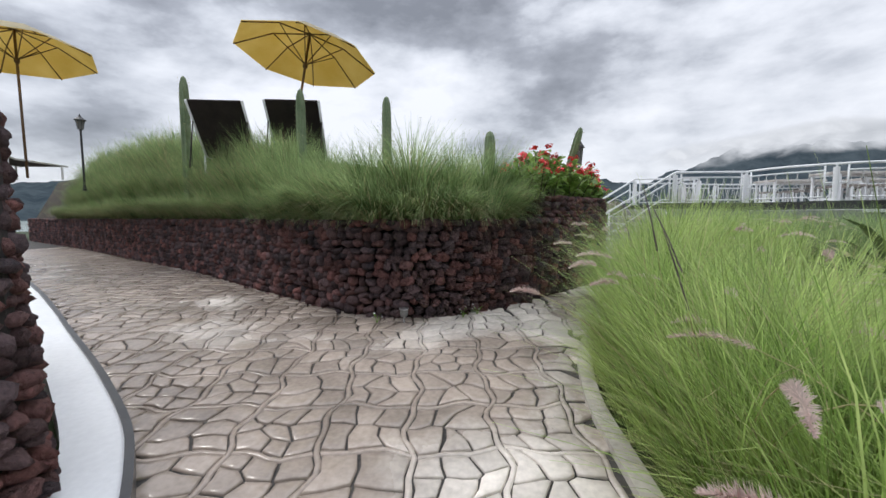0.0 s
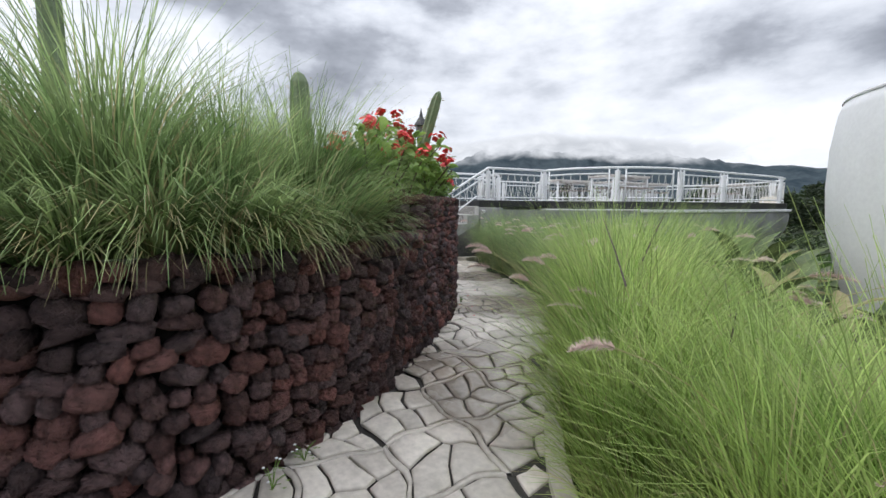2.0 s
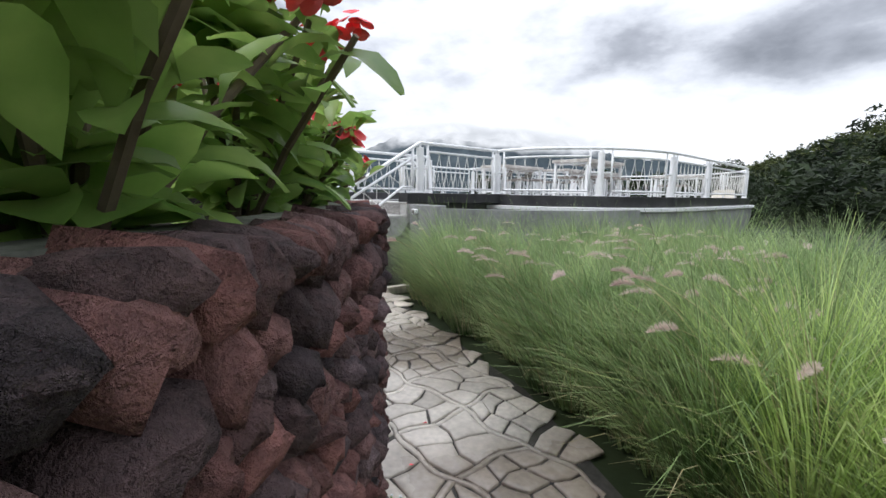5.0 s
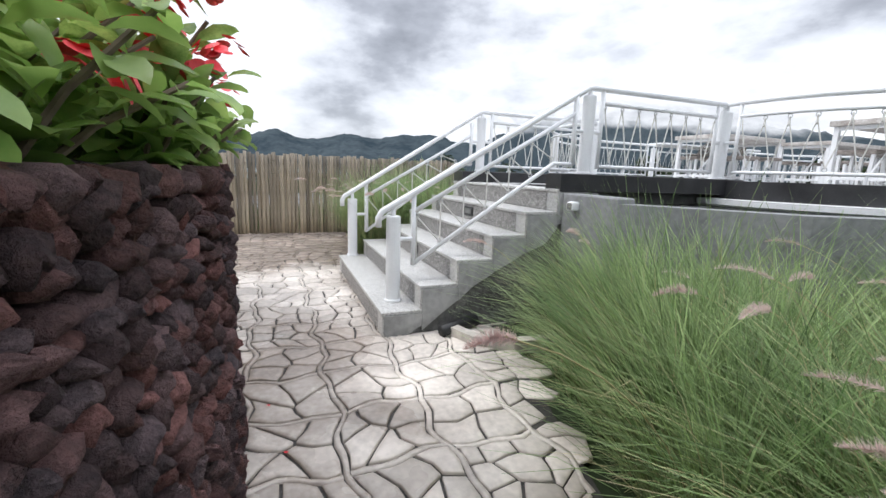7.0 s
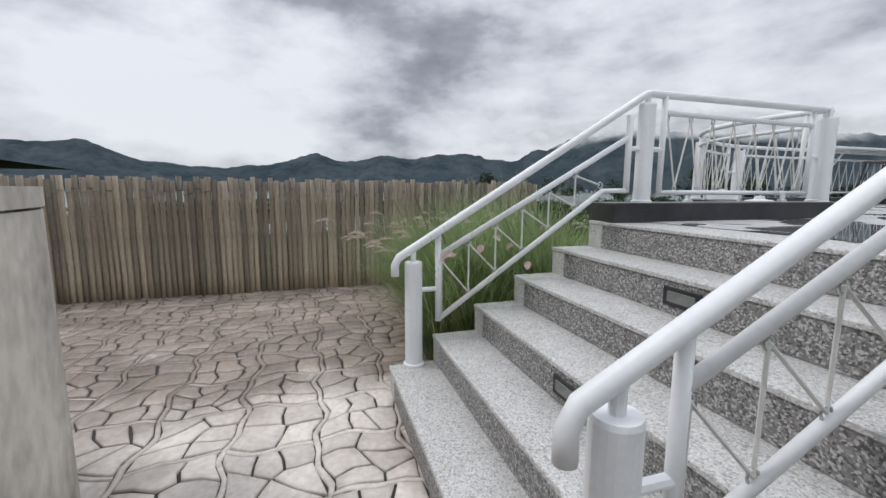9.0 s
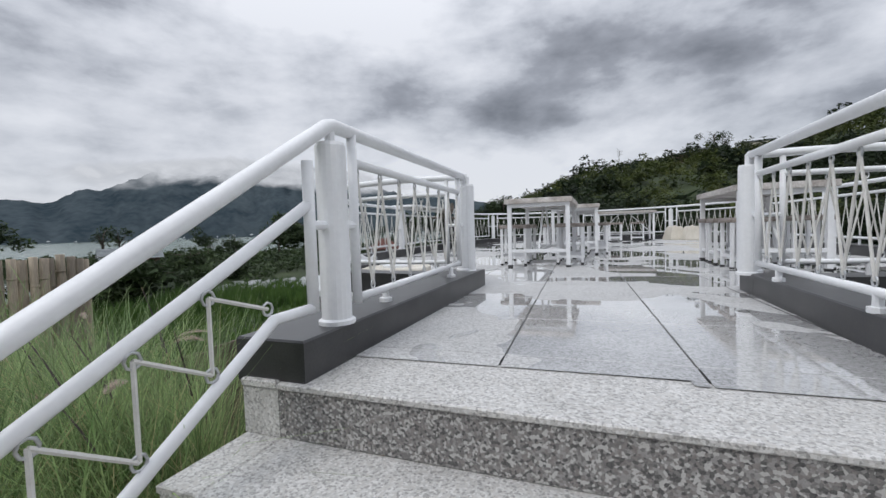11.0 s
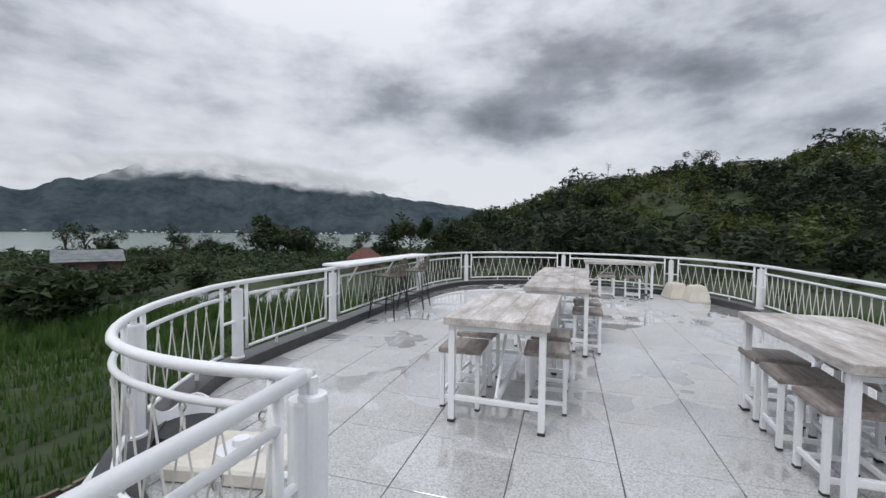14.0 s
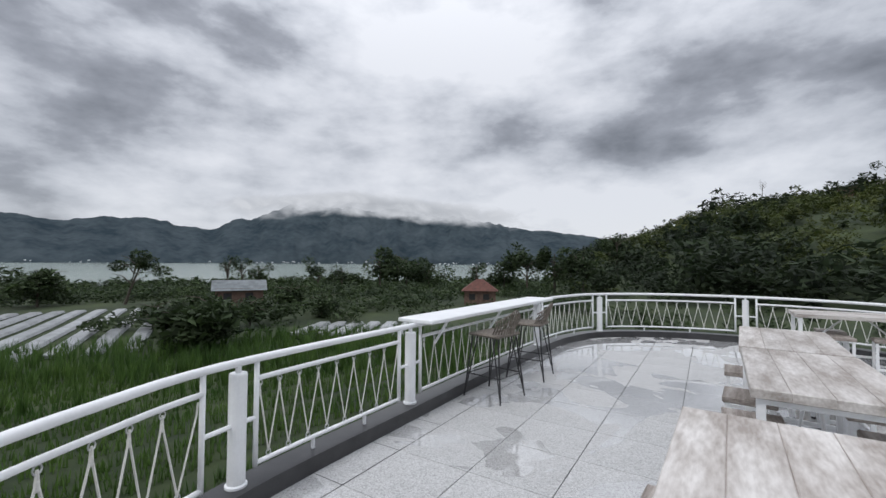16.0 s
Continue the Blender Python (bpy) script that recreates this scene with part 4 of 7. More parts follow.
# ---------------------------------------------------------------- walls of the beds
def strip_level(name, poly, z, label, material=None):
    bm = bmesh.new()
    f = bm.faces.new([bm.verts.new((p[0], p[1], z)) for p in poly])
    bmesh.ops.triangulate(bm, faces=[f])
    for fc in bm.faces:
        if fc.normal.z < 0:
            fc.normal_flip()
    me = bpy.data.meshes.new(name)
    bm.to_mesh(me)
    bm.free()
    me.materials.append(material or M_SOIL)
    return tagged(new(name, me), label, "soil", kind="structure")


BED_LINE = curve_points(BED_FOOT, 0.1)
PL_LINE = curve_points([(4.0, -2.86), (4.34, -2.6)], 0.08) + curve_points(PLANTER_FOOT, 0.08)
BED_TOP, PL_TOP = 0.90, 1.165


def lava_core(name, line, top, label):
    w = thing(name, label, "wall", kind="structure")
    part("wall_core", Mesh().wall([tuple(p) for p in offset([Vector(q) for q in line[::-1]], -0.04)], -0.2, lambda x, y: path_z(x) - 0.1, top - 0.02), M_LAVACORE, w)
    return w


wall_bed = lava_core("wall_lava_bed", BED_LINE, BED_TOP, "low retaining wall of dark red lava stones")
wall_planter = lava_core("wall_lava_planter", PL_LINE, PL_TOP, "curved planter wall of dark red lava stones")
strip_level("soil", [(p[0], p[1]) for p in BED_LINE] + [(4.4, -2.5), (1.5, -2.3), (-1.0, -3.0), (-14, -8), (-14, -20.7)], BED_TOP - 0.06, "dark soil of the raised grass bed")
strip_level("soil", [(p[0], p[1]) for p in PL_LINE] + [(0.45, -2.0), (2.0, -2.2), (4.2, -2.75)], PL_TOP - 0.07, "dark soil of the flower planter")

strip_level("soil", [(0.45, -2.0), (2.0, -2.2), (1.5, -2.3), (-1.0, -3.0), (-2.0, -5.2), (-1.78, -2.4)], BED_TOP - 0.055, "dark soil behind the old block wall")
conc = thing("wall_concrete", "weathered grey concrete wall beside the paved court", "wall", kind="structure")
cl = [tuple(p) for p in curve_points([(0.5, -1.14), (-0.2, -1.12), (-1.0, -1.22), (-1.42, -1.32), (-1.6, -1.55), (-1.7, -2.2), (-1.9, -4.0), (-2.2, -6.5)], 0.12)]
part("wall_body", Mesh().wall(cl[::-1], -0.16, -0.05, 1.215), M_CONC, conc, smooth=False)
part("wall_cap", Mesh().wall([tuple(p) for p in offset([Vector(q) for q in cl[::-1]], 0.006)], -0.172, 1.224, 1.29), M_CONC, conc, "cement cap with a crack under it", smooth=False)
part("crack", Mesh().wall([tuple(p) for p in offset([Vector(q) for q in cl[::-1]], -0.004)], -0.152, 1.213, 1.226), M_MOSS, conc, "dark crack under the cap")
moss = thing("wall_mossy_stone", "old dark mossy stone block wall with vines", "wall", kind="structure")


def rock_meshes(name, material, count, seed, n, rings):
    """Craggy stones about 1 across, to be scaled."""
    r = random.Random(seed)
    out = []
    for k in range(count):
        vs = []
        o = r.uniform(0, 50)
        planes = [Vector((a, b, c, 0.5)) for a, b, c in ((1, 0, 0), (-1, 0, 0), (0, 1, 0), (0, -1, 0), (0, 0, 1), (0, 0, -1))]
        for _ in range(8):
            d = Vector((r.gauss(0, 1), r.gauss(0, 1), r.gauss(0, 1))).normalized()
            planes.append(Vector((d.x, d.y, d.z, r.uniform(0.40, 0.58))))
        for i in range(rings):
            v = math.pi * (i + 0.5) / rings
            for a in range(n):
                t = 2 * math.pi * (a + 0.5 * (i % 2)) / n
                x, y, z = math.sin(v) * math.cos(t), math.cos(v), math.sin(v) * math.sin(t)
                # rounded meeting of the flat faces along which the stone broke
                q = sum((max(0.0, x * p.x + y * p.y + z * p.z) / p.w) ** 9 for p in planes) ** (-1 / 9)
                q *= 1 + 0.16 * noise.noise((x * 1.7 + o, y * 1.7, z * 1.7)) + 0.09 * noise.noise((x * 4.1 + o, y * 4.1, z * 4.1 + 7))
                vs.append((x * q, y * q, z * q))
        fs = [tuple(range(n)), tuple(range((rings - 1) * n, rings * n))[::-1]]
        for i in range(rings - 1):
            for a in range(n):
                b = (a + 1) % n
                fs.append((i * n + n + a, i * n + n + b, i * n + b, i * n + a))
        out.append((Mesh().add(vs, fs).data(name, material, True), np.array(vs), fs))
    return out


ROCKS = rock_meshes("lava_stone", M_LAVA, 14, 3, 11, 8)
ROCKS_FAR = rock_meshes("lava_stone_far", M_LAVAI, 9, 4, 7, 5)


def lava_face(wall, line, z0, z1, limit, near, size=1.0, batter=None):
    """Stones in uneven courses over the outer face of a wall; the ones in `near` are pieces of their own."""
    pts = [Vector(p) for p in line]
    L = [0.0]
    for a, b in zip(pts, pts[1:]):
        L.append(L[-1] + (b - a).length)
    z = -0.05
    rest_v, rest_f, made = [], [], 0
    r = random.Random(11)
    while z < z1 + 0.02:
        h = r.uniform(0.044, 0.070) * size
        s = r.uniform(0, 0.1)
        while s < L[-1]:
            w = r.choice((r.uniform(0.05, 0.085), r.uniform(0.075, 0.135))) * size
            i = max(1, min(len(L) - 1, next((k for k, q in enumerate(L) if q >= s + w / 2), len(L) - 1)))
            t = (s + w / 2 - L[i - 1]) / max(1e-6, L[i] - L[i - 1])
            p = pts[i - 1].lerp(pts[i], min(1, t))
            d = (pts[i] - pts[i - 1]).normalized()
            base = path_z(p.x)
            if batter:
                p = p + (Vector(batter[:2]) - p).normalized() * batter[2] * max(0.0, z)
            hh = h * r.uniform(0.85, 1.45)
            zc = base + (z + h / 2) * (z1 - base) / z1 + r.uniform(-0.2, 0.2) * h
            dep = r.uniform(0.10, 0.17)
            m = Matrix.Translation((p.x - d.y * 0.02 * -1, p.y - d.x * 0.02, min(zc, z1 - hh * 0.4))) @ pose(0, 0, 0, r.uniform(-12, 12), r.uniform(-20, 20), math.degrees(math.atan2(d.y, d.x)) + r.uniform(-6, 6)) @ Matrix.Diagonal((w * 1.04, dep, hh * 1.1, 1))
            single = made < limit and near(p)
            me, vs, fs = (ROCKS if single else ROCKS_FAR)[r.randrange(9)]
            if made < limit and near(p):
                ob = new("lava_stone", me)
                ob.parent, ob.matrix_basis = wall, m
                made += 1
            else:
                k = len(rest_v)
                A = np.array(m)
                q = vs @ A[:3, :3].T + A[:3, 3]
                rest_v += q.tolist()
                rest_f += [tuple(i2 + k for i2 in f) for f in fs]
            s += w
        z += h
    if rest_v:
        me = bpy.data.meshes.new("lava_stones")
        me.from_pydata(rest_v, [], rest_f)
        me.polygons.foreach_set("use_smooth", [True] * len(me.polygons))
        me.materials.append(M_LAVAI)
        ob = new("lava_stones", me)
        ob.parent = wall
        tagged(ob, "many small dark lava stones", kind="stuff")


# thin cement rims on the walls
for wl, ln, tz in ((wall_bed, BED_LINE, BED_TOP), (wall_planter, PL_LINE, PL_TOP)):
    part("rim", Mesh().wall([tuple(p) for p in offset([Vector(q) for q in ln[::-1]], -0.03)], -0.06, tz - 0.02, tz + 0.004), M_MOSS, wl)

# one old block, rough and mossy, with a broken coping on it
def rough_block(a, b, step, amount, seed):
    """A box with a grid on every side, its corners rounded and its faces uneven."""
    m = Mesh()
    lo, hi = Vector(a), Vector(b)
    for ax in range(3):
        u, w = (ax + 1) % 3, (ax + 2) % 3
        nu, nw = max(1, int((hi[u] - lo[u]) / step)), max(1, int((hi[w] - lo[w]) / step))
        for side in (0, 1):
            k = len(m.v)
            for i in range(nu + 1):
                for j in range(nw + 1):
                    p = Vector((0, 0, 0))
                    p[ax] = hi[ax] if side else lo[ax]
                    p[u], p[w] = lo[u] + (hi[u] - lo[u]) * i / nu, lo[w] + (hi[w] - lo[w]) * j / nw
                    q = noise.noise_vector((p.x * 3.1 + seed, p.y * 3.1, p.z * 3.1)) * amount + noise.noise_vector((p.x * 9 + seed, p.y * 9, p.z * 9)) * amount * 0.5
                    m.v.append(tuple(p + q))
            for i in range(nu):
                for j in range(nw):
                    c = k + i * (nw + 1) + j
                    f = (c, c + nw + 1, c + nw + 2, c + 1)
                    m.f.append(f if side else f[::-1])
    return m


part("block", rough_block((-2.08, -2.5, 0.85), (0.75, -1.88, 1.86), 0.07, 0.035, 2), M_MOSS, moss, smooth=True)
part("coping", rough_block((-2.12, -2.55, 1.865), (-0.62, -1.83, 1.93), 0.07, 0.018, 7), M_MOSS, moss, smooth=True)
part("coping", rough_block((-0.6, -2.55, 1.875), (0.8, -1.82, 1.96), 0.07, 0.018, 9), M_MOSS, moss, smooth=True)
tap = thing("water_pipe", "pale plastic water pipe with a faded pink tap", "pipe")
part("pipe", Mesh().tube([(-0.86, -1.80, 1.28), (-0.86, -1.80, 2.2)], 0.022, 10), M_CREAM, tap, smooth=True)
for z in (1.42, 1.62, 1.98):
    part("collar", Mesh().lathe([(0.024, -0.03), (0.029, -0.026), (0.029, 0.026), (0.024, 0.03)], 10, (-0.86, -1.80, z)), M_CREAM, tap)
part("tap_handle", Mesh().lathe([(0.02, 0), (0.026, 0.02), (0.03, 0.15), (0.018, 0.18)], 10, (-1.0, -1.79, 1.56)), M_PINK, tap, "faded pink plastic handle")
part("spout", Mesh().tube([(-0.86, -1.79, 1.53), (-1.04, -1.78, 1.53), (-1.13, -1.76, 1.49), (-1.14, -1.75, 1.36)], 0.013, 8), M_STEEL, tap, smooth=True)

# ---------------------------------------------------------------- lava planter and white kerb at the path's other side
pillar_line = [tuple(p) for p in curve_points([(9.7, -6.3), (8.8, -5.5), (8.3, -5.18), (8.03, -5.32), (7.6, -5.9), (6.8, -6.9)], 0.1)]
wall_pillar = thing("wall_lava_corner", "tall corner planter of dark red lava stones", "wall", kind="structure")
part("wall_core", Mesh().wall(pillar_line[::-1], -0.3, -0.5, 1.33), M_LAVACORE, wall_pillar)
kerb_w = thing("kerb_white", "white painted kerb with a dark edge band", "kerb", kind="structure")
kl = [tuple(p) for p in curve_points(KERB_LEFT, 0.15)]
part("kerb_body", Mesh().wall(kl, 0.22, -0.5, lambda x, y: path_z(x) + 0.10), M_WHITEW, kerb_w)
part("edge_band", Mesh().wall(kl, -0.035, -0.5, lambda x, y: path_z(x) + 0.115), M_GRANITE, kerb_w, "dark edge band")

# kerb of the grass bed
gk = [tuple(p) for p in curve_points(GRASS_EDGE[:6], 0.15)]
kerb_g = thing("kerb_grass", "narrow grey concrete kerb along the grass bed", "kerb", kind="structure")
part("kerb_body", Mesh().wall(gk[::-1], 0.09, -0.4, lambda x, y: path_z(x) + 0.035), M_CONC, kerb_g)


# ---------------------------------------------------------------- fence
def bamboo_fence():
    fe = thing("bamboo_fence", "tall fence of split dry bamboo canes", "fence", kind="structure")
    r = random.Random(4)
    canes = []
    for k in range(6):
        m = Mesh()
        pts = [(r.uniform(-0.006, 0.006), r.uniform(-0.004, 0.004), z) for z in (0, 0.35, 0.7, 1.05, 1.4)]
        m.tube(pts, 0.040, 7, 0.037)
        for q in range(4):
            zz = 0.2 + 0.34 * q + r.uniform(-0.08, 0.08)
            m.lathe([(0.040, -0.008), (0.0435, 0.0), (0.040, 0.008)], 7, (0, 0, zz))
        canes.append(m.data("cane", M_BAMBOO, True))
    far = Mesh()
    y = -6.0
    while y < 2.75:
        h = r.uniform(0.975, 1.02)
        if -3.6 < y:
            ob = new("cane", canes[r.randrange(6)])
            ob.parent = fe
            ob.matrix_basis = pose(-5.2 + r.uniform(-0.006, 0.006), y, 0, r.uniform(-0.9, 0.9), 0, 90) @ Matrix.Diagonal((r.uniform(0.70, 0.92), r.uniform(0.7, 0.95), h, 1))
        else:
            far.tube([(-5.2, y, 0), (-5.2, y, 1.4 * h)], 0.023, 6)
        y += r.uniform(0.054, 0.070)
    tagged(part("canes", far, M_BAMBOO, fe), kind="stuff")
    for z in (0.32, 1.05):
        part("cross_bar", Mesh().tube([(-5.25, -6, z), (-5.25, 2.75, z)], 0.02, 6), M_BAMBOO, fe)
    y = -6.0
    while y < 2.8:
        part("fence_post", Mesh().box((-5.33, y - 0.03, -0.3), (-5.27, y + 0.03, 1.36), 0.006), M_BAMBOO, fe)
        y += 1.7
    lo = thing("board_fence", "low dark weathered board fence below the terrace", "fence", kind="structure")
    y = 2.8
    while y < 10.5:
        w = r.uniform(0.09, 0.13)
        part("board", Mesh().box((-5.24 - 0.02, y, -1.7), (-5.22, y + w - 0.008, 0.24 + r.uniform(-0.02, 0.02)), 0.003), M_BAMBOOI, lo)
        y += w
    part("cross_bar", Mesh().box((-5.30, 2.8, -0.1), (-5.265, 10.5, -0.03)), M_BAMBOOI, lo)
    tr = part("cross_bar", Mesh().box((-5.4, -5.9, 0.0), (-5.35, 2.7, 0.04)), M_BAMBOO, fe)


bamboo_fence()


# ---------------------------------------------------------------- grasses
def blades(n, roots, length, lean, spread, width, seed, seg=4, droop=1.0, wind=(0, 0), up=0.75, curl=1.5):
    """Arching grass blades: roots n x 3, lean m x 2 gives the way a blade bends."""
    g = np.random.default_rng(seed)
    L = length * g.uniform(0.6, 1.12, n)
    a = g.uniform(0, 2 * np.pi, n)
    out = np.stack([np.cos(a), np.sin(a)], 1) * spread * g.uniform(0.2, 1.0, (n, 1)) + lean + np.array(wind)
    size = np.linalg.norm(out, axis=1, keepdims=True) + 1e-6
    side = np.stack([-out[:, 1], out[:, 0]], 1) / size
    verts = np.zeros((n, seg + 1, 2, 3))
    pos = roots.copy()
    soft = np.minimum(size[:, 0] / (spread + 0.3), 1.0)
    start = (0.04 + 0.55 * soft) * g.uniform(0.5, 1.1, n) * up
    end = start + (droop - start) * g.uniform(0.5, 1.0, n) * (0.35 + 0.65 * soft)
    way = out / size
    for k in range(seg + 1):
        t = k / seg
        w = width * (1 - t ** 1.6) * 0.5 + 0.0006
        verts[:, k, 0, :2] = pos[:, :2] - side * w
        verts[:, k, 1, :2] = pos[:, :2] + side * w
        verts[:, k, :, 2] = pos[:, 2:3]
        polar = start + (end - start) * t ** curl
        d = np.concatenate([way * np.sin(polar)[:, None], np.cos(polar)[:, None]], 1)
        pos = pos + d * (L / seg)[:, None]
    V = verts.reshape(-1, 3)
    base = (np.arange(n) * (seg + 1) * 2)[:, None, None]
    q = np.array([[2 * k, 2 * k + 1, 2 * k + 3, 2 * k + 2] for k in range(seg)])[None]
    F = (base + q).reshape(-1, 4)
    tips = pos
    return V, F, tips


def grass_bed(label, clumps, per, length, lean_fn, spread, seed, width=0.006, droop=1.0, dry=0.12, plumes=0, dark=0, up=0.75, clump_r=0.10, curl=1.5, material=None, tall_fn=lambda x, y: 1.0):
    g = np.random.default_rng(seed)
    C = np.array(clumps)
    n = len(C) * per
    idx = np.repeat(np.arange(len(C)), per)
    ang, rad = g.uniform(0, 2 * np.pi, n), clump_r * np.sqrt(g.uniform(0, 1, n))
    roots = C[idx].copy()
    off = np.stack([np.cos(ang) * rad, np.sin(ang) * rad], 1)
    roots[:, :2] += off
    lean = np.array([lean_fn(*c[:2]) for c in C])[idx] + off * (0.5 / clump_r)
    tall = (g.uniform(0.70, 1.14, len(C)) * np.array([tall_fn(*c[:2]) for c in C]))[idx]
    V, F, tips = blades(n, roots, length * tall, lean, spread, width, seed + 1, droop=droop, up=up, curl=curl)
    ob = tagged(new("ornamental_grass", fast_mesh("ornamental_grass", V, F, material or M_GRASS)), label, "grass", kind="stuff")
    nd = int(n * dry)
    if nd:
        pick = g.integers(0, n, nd)
        V, F, _ = blades(nd, roots[pick], length * 0.9 * tall[pick], lean[pick] * 1.3, spread * 1.2, width * 0.9, seed + 2, droop=droop * 1.1, up=up, curl=curl)
        o = new("dry_blades", fast_mesh("dry_blades", V, F, M_DRY))
        o.parent = ob
        tagged(o, "dry straw-coloured blades", kind="stuff")
    for count, head, nm, lb in ((plumes, M_PLUME, "flower_plume", "fuzzy pale pink-beige plume"), (dark, M_PLUMED, "seed_head", "thin dark seed head")):
        for k in range(count):
            c = C[g.integers(0, len(C))]
            a = g.uniform(0, 2 * np.pi)
            ln = np.array(lean_fn(*c[:2])) * 1.0 + np.array([math.cos(a), math.sin(a)]) * spread * 0.7
            p = Vector(c) + Vector((math.cos(a) * 0.05, math.sin(a) * 0.05, 0))
            pts = []
            total = length * tall_fn(*c[:2]) * (g.uniform(0.92, 1.16) if nm == "flower_plume" else g.uniform(0.85, 1.12))
            sz = math.hypot(ln[0], ln[1]) + 1e-6
            p0, p1 = (0.32, 1.35) if nm == "flower_plume" else (0.12, 0.5)
            for s in range(9):
                t = s / 8
                pts.append(tuple(p))
                polar = p0 + (p1 - p0) * t ** 1.3
                d = Vector((ln[0] / sz * math.sin(polar), ln[1] / sz * math.sin(polar), math.cos(polar)))
                p = p + d * total / 8
            m = Mesh()
            m.tube(pts, 0.0022, 4, 0.0016)
            stem = part("stalk", m, M_DRY, ob)
            tip = [Vector(q) for q in pts[6:]]
            dv = (tip[-1] - tip[-2]).normalized()
            if nm == "seed_head":
                mm = Mesh().tube([tip[0], tip[1], tip[2]], 0.0045, 5, 0.0015)
                part(nm, mm, head, ob, lb)
                continue
            # bottle-brush: many short hairs round the stalk
            hv, hf = [], []
            ll = g.uniform(0.12, 0.22)
            for h in range(300):
                t = h / 300
                q = tip[-1] + dv * ll * (t - 0.3) + Vector((0, 0, -0.10 * t * t * ll * 4))
                ref = Vector(g.normal(size=3)).normalized()
                nn = (ref - dv * ref.dot(dv)).normalized()
                hl = 0.021 * (math.sin(math.pi * min(1, t * 0.9 + 0.1)) ** 0.6 + 0.15)
                e = q + nn * hl + dv * 0.012
                w = dv.cross(nn) * 0.0018
                k2 = len(hv)
                hv += [tuple(q - w), tuple(q + w), tuple(e)]
                hf.append((k2, k2 + 1, k2 + 2))
            o = new(nm, fast_mesh(nm, hv, hf, head))
            o.parent = ob
            tagged(o, lb)
    return ob


def scatter(poly, n, zfn, seed, gap=0.0):
    g = np.random.default_rng(seed)
    xs, ys = [p[0] for p in poly], [p[1] for p in poly]
    out = []
    tries = 0
    while len(out) < n and tries < n * 40:
        tries += 1
        p = (g.uniform(min(xs), max(xs)), g.uniform(min(ys), max(ys)))
        if inside(p, poly) and all((p[0] - q[0]) ** 2 + (p[1] - q[1]) ** 2 > gap * gap for q in out[-400:]):
            out.append((p[0], p[1], zfn(*p)))
    return out


gz = lambda x, y: path_z(x)
# bed between the path and the open slope, leaning towards the path
FRONT = [(10.5, -2.7), (8.0, -2.76), (7.1, -2.56), (6.2, -2.18), (5.28, -1.22), (4.5, -0.42), (4.3, 0.7), (5.6, 0.3), (6.6, -0.6), (8.2, -1.0), (10.5, -1.2)]
EDGE_LINE = [Vector(p) for p in curve_points(GRASS_EDGE, 0.2)]


def front_height(x, y):
    """The bed is tallest by the path and sinks towards the slope."""
    return 1.03 - 0.48 * smooth_step(0.45, 1.3, min((p - Vector((x, y))).length for p in EDGE_LINE))


grass_bed("tall green fountain grass leaning over the path kerb", scatter(FRONT, 150, gz, 21, 0.2), 330, 1.12, lambda x, y: (-0.01, -0.03), 0.32, 31, plumes=170, dark=26, droop=2.0, dry=0.10, width=0.0056, up=0.8, material=M_GRASSY, tall_fn=front_height)
BACK = [(4.3, -0.42), (3.2, 0.12), (1.68, 0.60), (0.72, 0.94), (0.5, 1.42), (0.75, 1.55), (1.45, 2.15), (2.0, 3.0), (2.3, 4.2), (3.6, 4.2), (4.6, 2.5), (4.8, 0.6)]
grass_bed("green fountain grass below the terrace wall", scatter(BACK, 140, gz, 22, 0.2), 300, 1.03, lambda x, y: (-0.2, -0.2), 0.34, 32, plumes=100, dark=5, droop=2.15, dry=0.12, width=0.0056, up=0.85)
skirt = offset(EDGE_LINE, -0.22)
grass_bed("low fringe of young grass falling over the kerb", [(p.x, p.y, gz(p.x, p.y)) for p in skirt if 4.9 < p.x < 9.6], 150, 0.56, lambda x, y: (-0.16, -0.22), 0.36, 34, droop=2.4, dry=0.2, width=0.0056, material=M_GRASSY)
grass_bed("low fringe of grass falling over the edge of the paving", [(p.x, p.y, gz(p.x, p.y)) for p in skirt if 0.8 < p.x <= 4.9], 150, 0.54, lambda x, y: (-0.16, -0.22), 0.36, 35, droop=2.4, dry=0.25, width=0.0056)
SIDE = [(-3.6, 0.55), (-2.5, 0.42), (-2.45, 1.7), (-3.2, 2.0), (-4.4, 2.0), (-4.3, 1.2)]
grass_bed("bushy green grass beside the stairs with reddish plumes", scatter(SIDE, 60, gz, 23, 0.16), 300, 1.22, lambda x, y: (-0.12, -0.2), 0.4, 33, plumes=80, dark=40, droop=2.4, dry=0.2, width=0.004)
# raised bed: grass along the wall, hanging over its edge
edge, rim_row = [], []


def bank_rise(y):
    """How far the soil climbs behind the wall, more and more along it."""
    return smooth_step(-4.9, -6.6, y) * 0.80 + smooth_step(-6.4, -10.5, y) * 0.75


